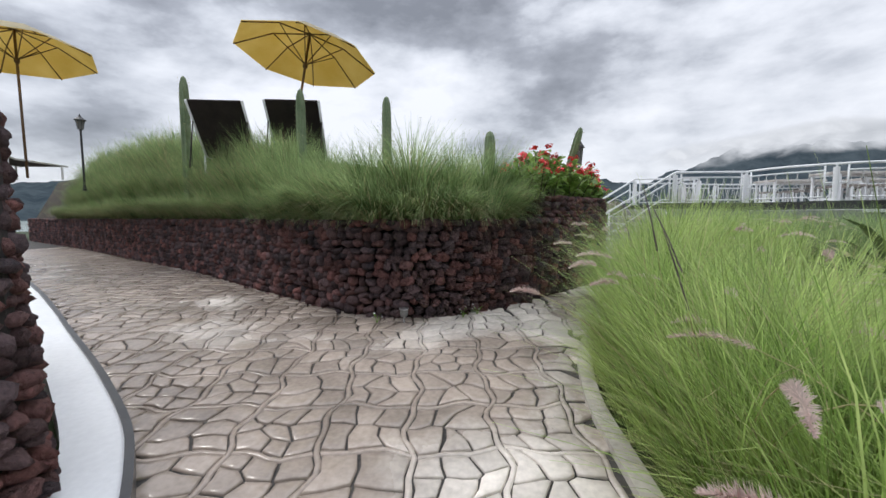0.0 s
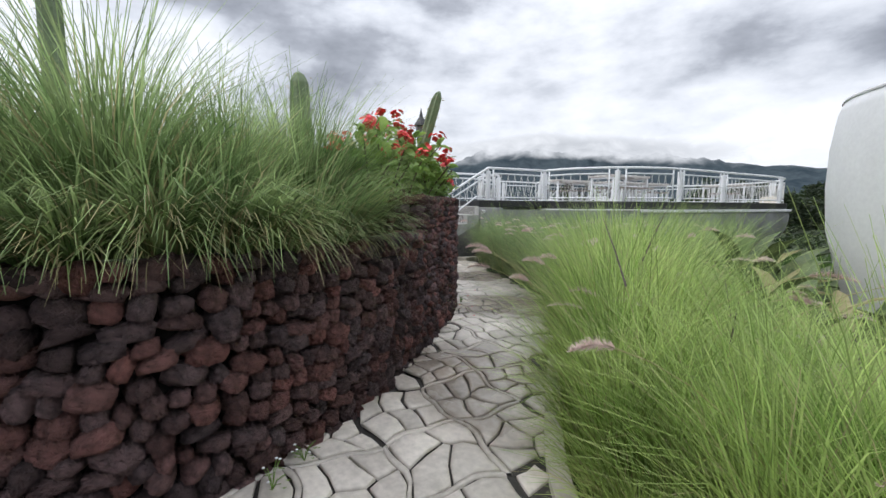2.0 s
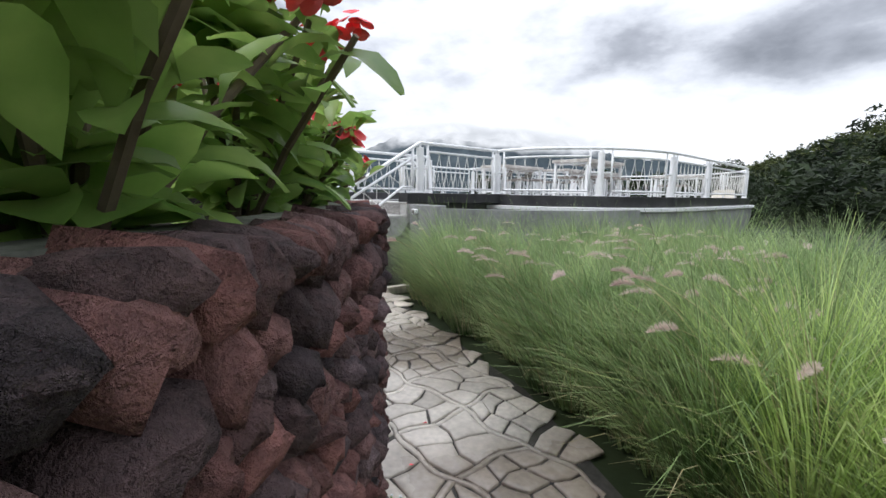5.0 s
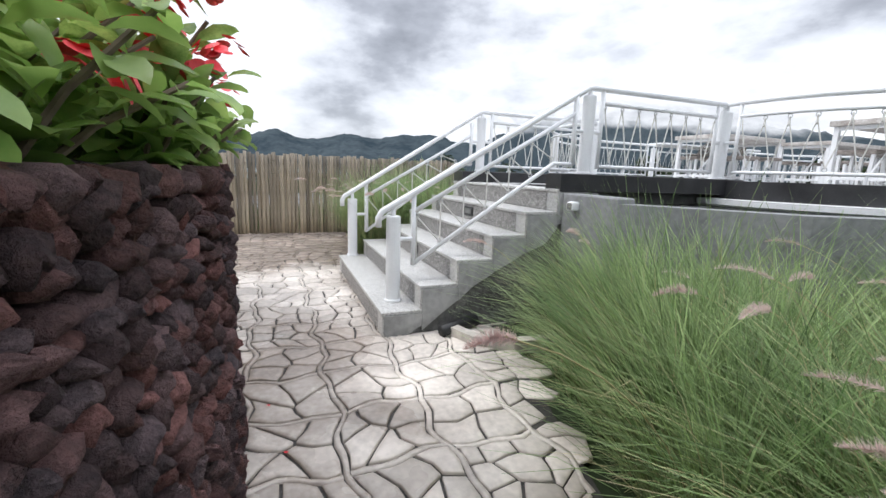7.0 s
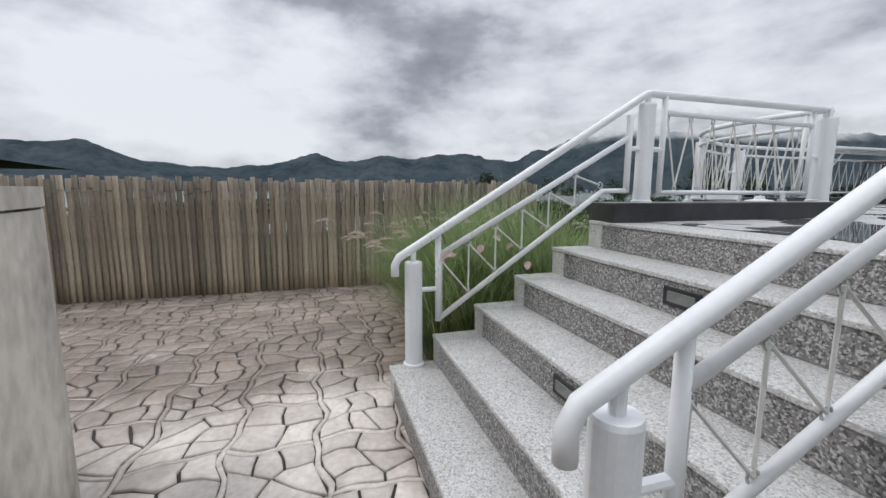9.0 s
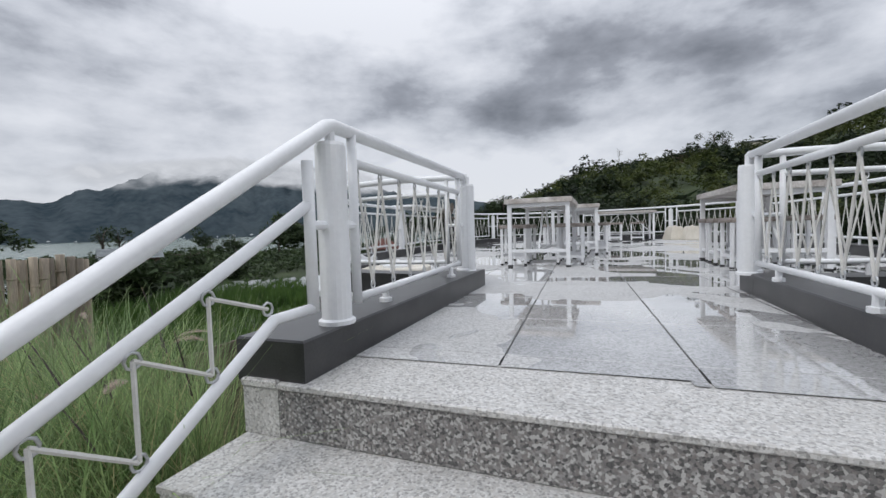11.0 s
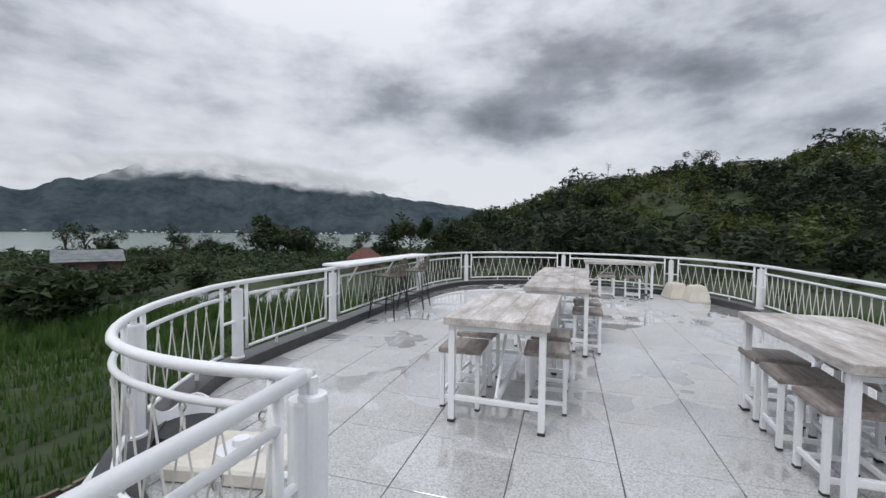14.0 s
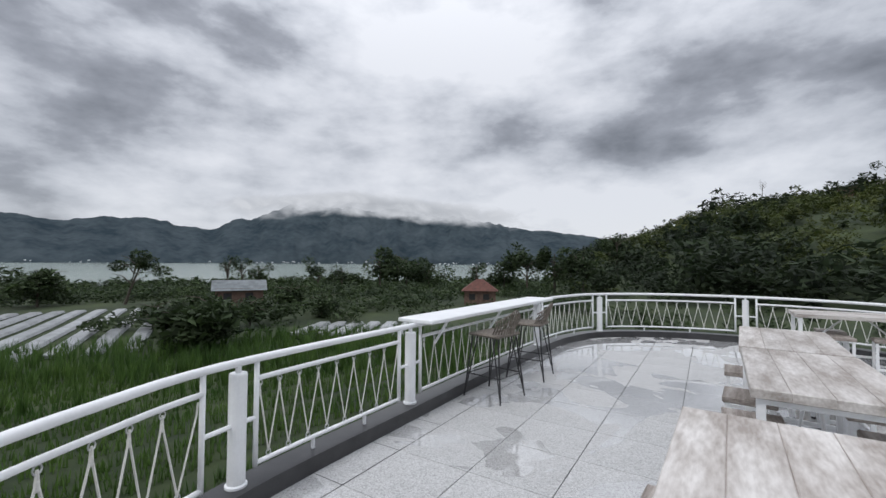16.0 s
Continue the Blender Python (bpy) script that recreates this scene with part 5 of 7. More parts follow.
g5 = np.random.default_rng(9)
for i in range(0, len(BED_LINE) - 1):
    p = BED_LINE[i]
    q = BED_LINE[min(i + 1, len(BED_LINE) - 1)]
    d = np.array(q) - np.array(p)
    d /= np.linalg.norm(d) + 1e-9
    nrm = np.array([-d[1], d[0]])
    for k in range(4):
        if (i + k) % 2 or k == 0 and g5.uniform() < 0.2:
            continue
        away = 0.11 + 0.25 * k + g5.uniform(-0.07, 0.07)
        e = np.array(p) + nrm * away + d * g5.uniform(-0.09, 0.09)
        rise = bank_rise(e[1]) * max(0.0, away - 0.15) / 0.8
        if e[0] > -5.0 and e[1] < (-2.95 if k == 0 else -2.85) and (k < 3 or e[1] < -5.2):
            (rim_row if k == 0 else edge).append((e[0], e[1], BED_TOP - 0.05 + rise))


def bed_lean(x, y):
    i = min(range(0, len(BED_LINE), 3), key=lambda k: (BED_LINE[k][0] - x) ** 2 + (BED_LINE[k][1] - y) ** 2)
    a, b = BED_LINE[max(0, i - 1)], BED_LINE[min(len(BED_LINE) - 1, i + 1)]
    d = np.array(b) - np.array(a)
    d /= np.linalg.norm(d)
    dist = math.hypot(BED_LINE[i][0] - x, BED_LINE[i][1] - y)
    k = 0.75 if dist < 0.24 else max(0.04, 0.55 - 0.75 * dist)
    return (d[1] * k, -d[0] * k)


near_edge = [e for e in edge if e[1] > -6.0]
far_edge = [e for e in edge if e[1] <= -6.0]
grass_bed("long green grass hanging over the lava stone wall", near_edge, 280, 0.92, bed_lean, 0.40, 41, dry=0.16, droop=2.1, width=0.0068, up=0.75)
grass_bed("grass curling down over the rim of the lava stone wall", [e for e in rim_row if e[1] > -6.0], 180, 0.74, bed_lean, 0.42, 47, dry=0.28, droop=2.5, width=0.0068, up=1.0, curl=1.1)
grass_bed("thin curtain of grass hanging down the face of the wall", [e for e in rim_row if e[1] > -6.0], 110, 0.56, bed_lean, 0.5, 49, dry=0.3, droop=2.9, width=0.0055, up=1.15, curl=0.8)
grass_bed("straggling grass over the rim of the wall further along", [e for e in rim_row if e[1] <= -6.0], 110, 0.80, bed_lean, 0.42, 48, dry=0.5, droop=2.5, width=0.010, up=1.0, curl=1.1)
grass_bed("shorter grass along the far part of the wall", far_edge, 100, 0.98, bed_lean, 0.38, 43, dry=0.35, droop=2.0, width=0.011, up=0.6)


# ---------------------------------------------------------------- cacti
def cactus(x, y, z, h, r, lean=(0, 0), label="tall ribbed column cactus standing in the grass bed"):
    ob = thing("cactus", label, "cactus", "cacti in the raised bed", pose(x, y, z))
    n = 14
    m = Mesh()
    prof = [(r * 0.9, 0), (r, 0.15 * h), (r * 1.02, 0.5 * h), (r * 0.98, 0.85 * h), (r * 0.85, 0.94 * h), (r * 0.5, 0.985 * h), (r * 0.1, h)]
    m.lathe(prof, 2 * n // 2, wob=lambda a: 1.14 if a % 2 else 0.84)
    m.v = [(p[0] + lean[0] * p[2], p[1] + lean[1] * p[2], p[2]) for p in m.v]
    part("stem", m, M_CACTUS, ob)
    sp, sf = [], []
    g = random.Random(int(x * 100))
    for a in range(1, n, 2):
        for k in range(int(h / 0.07)):
            zz = 0.07 * k + 0.04
            t = 2 * math.pi * a / n
            b = Vector((1.12 * r * math.cos(t) + lean[0] * zz, 1.12 * r * math.sin(t) + lean[1] * zz, zz))
            for _ in range(3):
                e = b + Vector((math.cos(t), math.sin(t), 0)) * 0.02 + Vector((g.uniform(-.015, .015), g.uniform(-.015, .015), g.uniform(-.02, .02)))
                i = len(sp)
                sp += [tuple(b + Vector((0, 0, 0.0015))), tuple(b - Vector((0, 0, 0.0015))), tuple(e)]
                sf.append((i, i + 1, i + 2))
    if sf:
        o = new("spines", fast_mesh("spines", sp, sf, M_DRY))
        o.parent = ob
    return ob


cactus(1.75, -8.36, BED_TOP - 0.06, 2.66, 0.075)
cactus(3.6, -5.65, BED_TOP - 0.06, 1.88, 0.06)
cactus(4.0, -4.40, BED_TOP - 0.06, 1.66, 0.055)
cactus(4.45, -3.10, BED_TOP - 0.06, 1.12, 0.06)
cactus(3.95, -2.1, PL_TOP - 0.06, 0.95, 0.045, (0.26, 0.20), "leaning ribbed column cactus among the red flowers")
cactus(3.75, -2.35, PL_TOP - 0.06, 0.72, 0.04)
cactus(3.6, -2.5, PL_TOP - 0.06, 0.60, 0.04)

# ---------------------------------------------------------------- flowering plants
LEAVES = []
for k in range(4):
    m = Mesh()
    vs = [(0, 0, 0)]
    for t, w in ((0.25, 0.16), (0.55, 0.25), (0.8, 0.20), (0.95, 0.09)):
        bow = 0.10 * math.sin(t * 3) * (1 + 0.3 * k) - 0.05 * k * t * t
        vs += [(t, -w, bow + 0.05), (t, 0, bow), (t, w, bow + 0.05)]
    vs.append((1.0, 0, -0.02 * k))
    fs = [(0, 1, 2), (0, 2, 3)]
    for i in range(3):
        o = 1 + i * 3
        fs += [(o, o + 3, o + 4, o + 1), (o + 1, o + 4, o + 5, o + 2)]
    fs += [(10, 13, 11), (11, 13, 12)]
    m.add(vs, fs)
    LEAVES.append((m.data("leaf", M_LEAF, True), np.array(vs), fs))


def flower_mesh(seed):
    g = random.Random(seed)
    m = Mesh()
    for k in range(13):
        c = Vector((g.uniform(-1, 1), g.uniform(-1, 1), g.uniform(0, 0.9))) * 0.034
        n = Vector((c.x, c.y, c.z + 0.03)).normalized()
        u = n.orthogonal().normalized()
        w = n.cross(u)
        for s in (1, -1):
            ring = [c]
            for a in range(7):
                t = math.pi * (a / 6) - math.pi / 2
                ring.append(c + (u * math.cos(t) * s + w * math.sin(t) * 0.9) * 0.0155 + n * 0.004)
            m.add([tuple(p) for p in ring], [(0, a, a + 1) for a in range(1, 7)])
    return m.data("bloom", M_RED, False)


FLOWERS = [flower_mesh(s) for s in (1, 2, 3)]


def crown_plant(x, y, z, size, nleaf, nflower, seed, single):
    g = random.Random(seed)
    ob = thing("flowering_shrub", "crown-of-thorns shrub with green leaves and red flower clusters", "shrub", "shrubs in the planter", pose(x, y, z))
    tips = []
    for k in range(9):
        a, el = g.uniform(0, 6.28), g.uniform(0.5, 1.35)
        d = Vector((math.cos(a) * math.cos(el), math.sin(a) * math.cos(el), math.sin(el)))
        L = size * g.uniform(0.65, 1.1)
        p1, p2 = d * L * 0.5 + Vector((0, 0, 0.03)), d * L + Vector((0, 0, 0.1 * L))
        part("branch", Mesh().tube([(0, 0, -0.03), p1, p2], 0.008, 6, 0.005), M_STEM, ob)
        tips.append((p1, p2, d))
    rest_v, rest_f = [], []
    for k in range(int(nleaf * 1.7)):
        p1, p2, d = tips[g.randrange(len(tips))]
        q = p1.lerp(p2, g.uniform(-0.9, 1.08)) + Vector((g.uniform(-.03, .03), g.uniform(-.03, .03), 0))
        a = g.uniform(0, 360)
        s = g.uniform(0.075, 0.145)
        m = Matrix.Translation(q) @ pose(0, 0, 0, g.uniform(-35, 35), g.uniform(-60, 25), a) @ Matrix.Diagonal((s, s * 0.9, s, 1))
        me, vs, fs = LEAVES[g.randrange(4)]
        if single:
            o = new("leaf", me)
            o.parent, o.matrix_basis = ob, m
        else:
            A = np.array(m)
            b = len(rest_v)
            rest_v += (vs @ A[:3, :3].T + A[:3, 3]).tolist()
            rest_f += [tuple(i + b for i in f) for f in fs]
    if rest_v:
        me = bpy.data.meshes.new("foliage")
        me.from_pydata(rest_v, [], rest_f)
        me.polygons.foreach_set("use_smooth", [True] * len(me.polygons))
        me.materials.append(M_LEAFI)
        o = new("foliage", me)
        o.parent = ob
    for k in range(nflower + 2):
        p1, p2, d = tips[k % len(tips)]
        o = new("bloom", FLOWERS[k % 3])
        o.parent = ob
        sc = g.uniform(1.05, 1.5)
        o.matrix_basis = Matrix.Translation(p2 + Vector((g.uniform(-.04, .04), g.uniform(-.04, .04), 0.05))) @ pose(0, 0, 0, g.uniform(-30, 30), g.uniform(-30, 30), g.uniform(0, 360)) @ Matrix.Diagonal((sc, sc, sc, 1))


pz = PL_TOP - 0.05
k = 0
for x, y, s, nl, nf, single in ((4.72, -2.72, 0.40, 150, 6, False), (4.42, -2.48, 0.58, 190, 8, False), (1.0, -1.45, 0.36, 100, 5, True), (4.35, -2.3, 0.50, 160, 8, False), (4.05, -2.0, 0.46, 150, 7, False), (3.7, -1.75, 0.42, 130, 6, False), (3.8, -2.35, 0.56, 160, 7, False), (3.3, -1.55, 0.44, 120, 5, False),
                                (2.8, -1.42, 0.46, 120, 5, False), (2.35, -1.28, 0.48, 115, 6, True), (1.9, -1.2, 0.48, 115, 6, True), (1.45, -1.12, 0.46, 115, 7, True), (1.05, -1.18, 0.40, 115, 5, True),
                                (2.5, -1.7, 0.6, 140, 5, False), (1.7, -1.6, 0.6, 140, 5, False), (3.1, -1.9, 0.6, 140, 5, False), (2.05, -1.05, 0.34, 90, 3, False), (1.25, -0.98, 0.32, 90, 3, False), (0.98, -1.02, 0.28, 100, 4, False), (3.42, -1.52, 0.28, 110, 4, False), (3.05, -1.32, 0.27, 110, 4, False), (2.6, -1.2, 0.27, 110, 3, False), (1.6, -0.98, 0.34, 110, 4, False)):
    k += 1
    crown_plant(x, y, pz, s, nl, nf, 50 + k, single)


# ---------------------------------------------------------------- terrace furniture and lounge
def umbrella(x, y, z, tilt, label, height=2.72):
    u = thing("parasol", label, "parasol", "parasols on the lawn", pose(x, y, z, tilt[0], tilt[1], 11))
    H, R, n = height, 1.25, 8
    part("pole", Mesh().tube([(0, 0, 0), (0, 0, H)], 0.022, 10), M_POLE, u, smooth=True)
    top, under = Mesh(), Mesh()
    for mm, dz in ((top, 0.006), (under, -0.004)):
        vs = [(0, 0, H - 0.02 + dz)]
        for rr, zz in ((0.5, 0.16), (1.0, 0.50)):
            for a in range(n):
                t = 2 * math.pi * a / n
                vs.append((R * rr * math.cos(t), R * rr * math.sin(t), H - zz + dz))
        fs = [(0, 1 + a, 1 + (a + 1) % n) for a in range(n)] + [(1 + a, 1 + n + a, 1 + n + (a + 1) % n, 1 + (a + 1) % n) for a in range(n)]
        mm.add(vs, fs)
    part("canopy", top, M_CANVASTOP, u, "pale canvas top")
    part("lining", under, M_CANVAS, u, "yellow underside")
    for a in range(n):
        t = 2 * math.pi * a / n
        part("rib", Mesh().tube([(0, 0, H - 0.05), (R * 0.5 * math.cos(t), R * 0.5 * math.sin(t), H - 0.185), (R * 0.99 * math.cos(t), R * 0.99 * math.sin(t), H - 0.52)], 0.011, 6), M_POLE, u)
        part("strut", Mesh().tube([(0, 0, H - 0.62), (R * 0.48 * math.cos(t), R * 0.48 * math.sin(t), H - 0.19)], 0.009, 6), M_POLE, u)
    part("hub", Mesh().lathe([(0.03, 0), (0.045, 0.02), (0.045, 0.07), (0.03, 0.09)], 10, (0, 0, H - 0.68)), M_POLE, u)
    part("finial", Mesh().lathe([(0.05, 0), (0.03, 0.04), (0.008, 0.07)], 10, (0, 0, H)), M_CANVASTOP, u)


LAWN = 1.72
umbrella(2.0, -6.42, LAWN - 0.1, (-9, -5), "open yellow parasol with wooden ribs")
umbrella(1.5, -11.55, LAWN - 0.02, (3, -4), "open pale yellow parasol beside a lounger", 2.85)


def lounger(x, y, z, rot):
    lo = thing("sun_lounger", "dark brown sling sun lounger with raised back and white frame", "sun lounger", "sun loungers", pose(x, y, z, 0, 0, rot))
    # the head end points along +x
    prof = [(-1.25, 0.30), (0.0, 0.30), (0.12, 0.33), (0.78, 1.12)]
    for s in (-0.44, 0.44):
        part("side_frame", Mesh().tube([(p[0], s, p[1]) for p in prof], 0.022, 8), M_WHITE, lo, smooth=True)
        for px in (-1.1, 0.15):
            part("leg", Mesh().tube([(px, s, 0.0), (px, s, 0.3)], 0.02, 8), M_WHITE, lo)
        part("back_strut", Mesh().tube([(0.55, s, 0.85), (0.75, s, 0.02)], 0.012, 6), M_SLING, lo)
    m = Mesh()
    for d in (0.0, -0.02):
        m.v += [(p[0], s, p[1] + d + 0.012) for p in prof for s in (-0.42, 0.42)]
    m.f += [(2 * i, 2 * i + 1, 2 * i + 3, 2 * i + 2) for i in range(3)] + [(8 + 2 * i + 2, 8 + 2 * i + 3, 8 + 2 * i + 1, 8 + 2 * i) for i in range(3)]
    m.f += [(0, 2, 10, 8), (2, 4, 12, 10), (4, 6, 14, 12), (1, 9, 11, 3), (3, 11, 13, 5), (5, 13, 15, 7), (6, 7, 15, 14), (0, 8, 9, 1)]
    part("sling", m, M_SLING, lo, "dark brown woven sling")


for x, y in ((1.75, -7.5), (1.75, -6.23), (1.75, -12.0)):
    lounger(x, y, LAWN + 0.012, 6)
lawn_line = [Vector(p) for p in BED_LINE[::4]]
lawn_line = [q for q in offset(lawn_line, 0.95) if q.y < -5.2] + [Vector((2.4, -4.3)), Vector((1.6, -3.0))]
strip_level("lawn", [tuple(q) for q in lawn_line] + [(-12, -6), (-12, -16)], LAWN, "lawn of the upper garden", M_FIELD)
bank_line = [Vector(p) for p in BED_LINE[::4] if p[1] < -5.0]
bank = Mesh()
bank_rows = [(offset(bank_line, d), d) for d in (0.14, 0.55, 0.97, 1.6)]
for pts, d in bank_rows:
    bank.v += [(q.x, q.y, BED_TOP - 0.07 + bank_rise(p.y) * (min(d, 0.97) - 0.14) / 0.8) for p, q in zip(bank_line, pts)]
nb = len(bank_line)
bank.f = [(r * nb + i, r * nb + i + 1, r * nb + nb + i + 1, r * nb + nb + i) for r in range(3) for i in range(nb - 1)]
tagged(part("soil_bank", bank, M_SOIL, smooth=True), "dark soil bank rising from the wall to the lawn", "soil", kind="structure")
lawn_wall = thing("wall_lawn", "low wall edging the upper lawn behind the grass", "wall", kind="structure")
part("wall_body", Mesh().wall([tuple(q) for q in lawn_line[::-1]], -0.12, BED_TOP - 0.1, LAWN - 0.004), M_MOSS, lawn_wall)


def lantern(x, y, z, h, k=1.0):
    la = thing("garden_lamp", "black iron lantern post with glass panes", "lamp", "garden lamps", pose(x, y, z) @ Matrix.Diagonal((k, k, 1, 1)))
    part("pole", Mesh().lathe([(0.06, 0), (0.04, 0.1), (0.03, 0.2), (0.028, h - 0.42), (0.05, h - 0.40)], 10), M_BLACK, la)
    part("glass", Mesh().lathe([(0.065, h - 0.38), (0.10, h - 0.13)], 6), M_GLASS, la)
    for a in range(6):
        t = math.pi * a / 3
        part("bar", Mesh().tube([(0.067 * math.cos(t), 0.067 * math.sin(t), h - 0.39), (0.105 * math.cos(t), 0.105 * math.sin(t), h - 0.12)], 0.007, 5), M_BLACK, la)
    part("roof", Mesh().lathe([(0.155, h - 0.13), (0.14, h - 0.11), (0.04, h - 0.03), (0.015, h + 0.03), (0.004, h + 0.06)], 12), M_BLACK, la)


lantern(-2.8, -14.08, LAWN, 2.15)
lantern(3.3, -1.62, PL_TOP - 0.05, 0.95, 0.5)


# ---------------------------------------------------------------- white pod beyond the grass
pod = thing("white_pod", "tall smooth white rounded shell beyond the grass", "garden pod")
part("shell", Mesh().lathe([(0.84, -0.4), (0.90, 0.1), (1.06, 0.55), (1.17, 1.0), (1.2, 1.4), (1.195, 1.75), (1.16, 2.06), (1.13, 2.16), (0.9, 2.205)], 40, (6.85, 1.85, -0.12)), M_WHITEW, pod, smooth=True)
part("rim", Mesh().lathe([(1.125, 2.145), (1.142, 2.155), (1.138, 2.18), (1.10, 2.19)], 40, (6.85, 1.85, -0.12)), M_WHITEW, pod, smooth=True)


def slope_plant(x, y, size, seed):
    g = random.Random(seed)
    ob = thing("agave", "broad-leaved plant with green and withered straw-brown leaves", "plant", "plants below the pod", pose(x, y, path_z(x) - 0.03))
    for k in range(26):
        a, el, L = g.uniform(0, 6.28), g.uniform(0.25, 1.25), size * g.uniform(0.6, 1.1)
        w = 0.10 * size * g.uniform(0.7, 1.2)
        d, sd = Vector((math.cos(a), math.sin(a), 0)), Vector((-math.sin(a), math.cos(a), 0))
        m, pts, p = Mesh(), [], Vector((0, 0, 0.02))
        for i in range(6):
            t = i / 5
            pts.append((p.copy(), w * (0.45 + 1.3 * t) * (1 - t) ** 0.7 + 0.004))
            ang = el - 1.3 * t * t
            p = p + (d * math.cos(ang) + Vector((0, 0, math.sin(ang)))) * L / 5
        for q, ww in pts:
            m.v += [tuple(q - sd * ww), tuple(q - Vector((0, 0, ww * 0.5))), tuple(q + sd * ww)]
        m.f = [(i * 3 + c, i * 3 + c + 1, i * 3 + 4 + c, i * 3 + 3 + c) for i in range(5) for c in (0, 1)]
        part("leaf", m, M_DRY if g.random() < 0.4 else M_AGAVE, ob, smooth=True)


for i, (x, y, z) in enumerate(((5.5, 0.75, 1.15), (5.95, 0.45, 1.1), (6.3, 0.3, 1.0), (5.2, 1.3, 1.15), (5.6, 1.75, 1.0), (6.75, 0.1, 0.9), (4.8, 2.0, 1.1), (7.3, 0.1, 0.9))):
    slope_plant(x, y, z, 300 + i)


# ---------------------------------------------------------------- tables and stools
def table(cx, cy, lx, ly, rot, label="white-framed bar table with a whitewashed plank top"):
    tb = thing("table", label, "table", "terrace tables", pose(cx, cy, FLOOR, 0, 0, rot))
    H, t = 0.76, 0.055
    top = part("tabletop", Mesh().box((-lx / 2 + 0.002, -ly / 2 + 0.002, H - t + 0.002), (lx / 2 - 0.002, ly / 2 - 0.002, H - 0.003), 0.004), M_WOODX, tb)
    n = 4
    w = lx / n
    for i in range(n):
        part("plank", Mesh().box((-lx / 2 + i * w + 0.001, -ly / 2, H - t), (-lx / 2 + i * w + w - 0.001, ly / 2, H), 0.004), M_WOOD, top)
    for sx in (-1, 1):
        for sy in (-1, 1):
            x, y = sx * (lx / 2 - 0.05), sy * (ly / 2 - 0.06)
            lg = part("leg", Mesh().box((x - 0.022, y - 0.022, 0.02), (x + 0.022, y + 0.022, H - t), 0.004), M_WHITE, tb)
            part("rubber_foot", Mesh().box((x - 0.025, y - 0.025, 0.0), (x + 0.025, y + 0.025, 0.022), 0.004), M_BLACK, lg)
    for sy in (-1, 1):
        y = sy * (ly / 2 - 0.06)
        part("rail", Mesh().box((-lx / 2 + 0.07, y - 0.016, 0.16), (lx / 2 - 0.07, y + 0.016, 0.195), 0.003), M_WHITE, tb)
        part("rail", Mesh().box((-lx / 2 + 0.07, y - 0.016, H - t - 0.04), (lx / 2 - 0.07, y + 0.016, H - t), 0.003), M_WHITE, tb)
    part("stretcher", Mesh().box((-0.018, -ly / 2 + 0.07, 0.16), (0.018, ly / 2 - 0.07, 0.19), 0.003), M_WHITE, tb)
    for sy in (-1, 1):
        part("brace", Mesh().tube([(0, sy * (ly / 2 - 0.08), 0.2), (0, sy * 0.12, H - t - 0.01)], 0.012, 6), M_WHITE, tb)
    return tb


def stool(cx, cy, rot):
    s = thing("stool", "white metal stool with a greyed wooden seat", "stool", "terrace stools", pose(cx, cy, FLOOR, 0, 0, rot))
    a, H = 0.165, 0.475
    part("seat", Mesh().box((-a, -a, H - 0.045), (a, a, H), 0.006), M_WOODX, s)
    for sx in (-1, 1):
        for sy in (-1, 1):
            x, y = sx * (a - 0.028), sy * (a - 0.028)
            lg = part("leg", Mesh().box((x - 0.015, y - 0.015, 0.015), (x + 0.015, y + 0.015, H - 0.045), 0.003), M_WHITE, s)
            part("rubber_foot", Mesh().box((x - 0.017, y - 0.017, 0.0), (x + 0.017, y + 0.017, 0.017), 0.003), M_BLACK, lg)
    for sx in (-1, 1):
        x = sx * (a - 0.028)
        part("stretcher", Mesh().box((x - 0.011, -a + 0.04, 0.10), (x + 0.011, a - 0.04, 0.13), 0.002), M_WHITE, s)
        part("stretcher", Mesh().box((-a + 0.04, x - 0.011, 0.07), (a - 0.04, x + 0.011, 0.10), 0.002), M_WHITE, s)
    return s


first = table(-1.665, 5.74, 0.73, 1.40, 0)
copy_thing(first, pose(-1.39, 7.72, FLOOR, 0, 0, 1))
copy_thing(first, pose(-1.40, 9.18, FLOOR, 0, 0, -1))
copy_thing(first, pose(-0.38, 12.25, FLOOR, 0, 0, 92))
copy_thing(first, pose(0.43, 5.42, FLOOR, 0, 0, 1))
st0 = stool(-1.99, 5.46, 2)
for x, y, r in ((-1.99, 5.98, -3), (-1.36, 5.60, 3), (-1.36, 6.10, 0), (-1.72, 7.4, 2), (-1.72, 8.0, -2), (-1.05, 7.4, 0), (-1.05, 8.05, 4), (-1.72, 8.9, 0), (-1.05, 8.9, 2), (-1.05, 9.5, -3),
                (-0.62, 11.95, 3), (-0.1, 11.98, -4), (-0.6, 12.6, 0), (0.24, 5.08, 2), (0.23, 5.55, -2), (0.24, 5.98, 1), (0.72, 5.1, 0), (0.73, 5.6, 3), (0.72, 6.0, -2)):
    copy_thing(st0, pose(x, y, FLOOR, 0, 0, r))


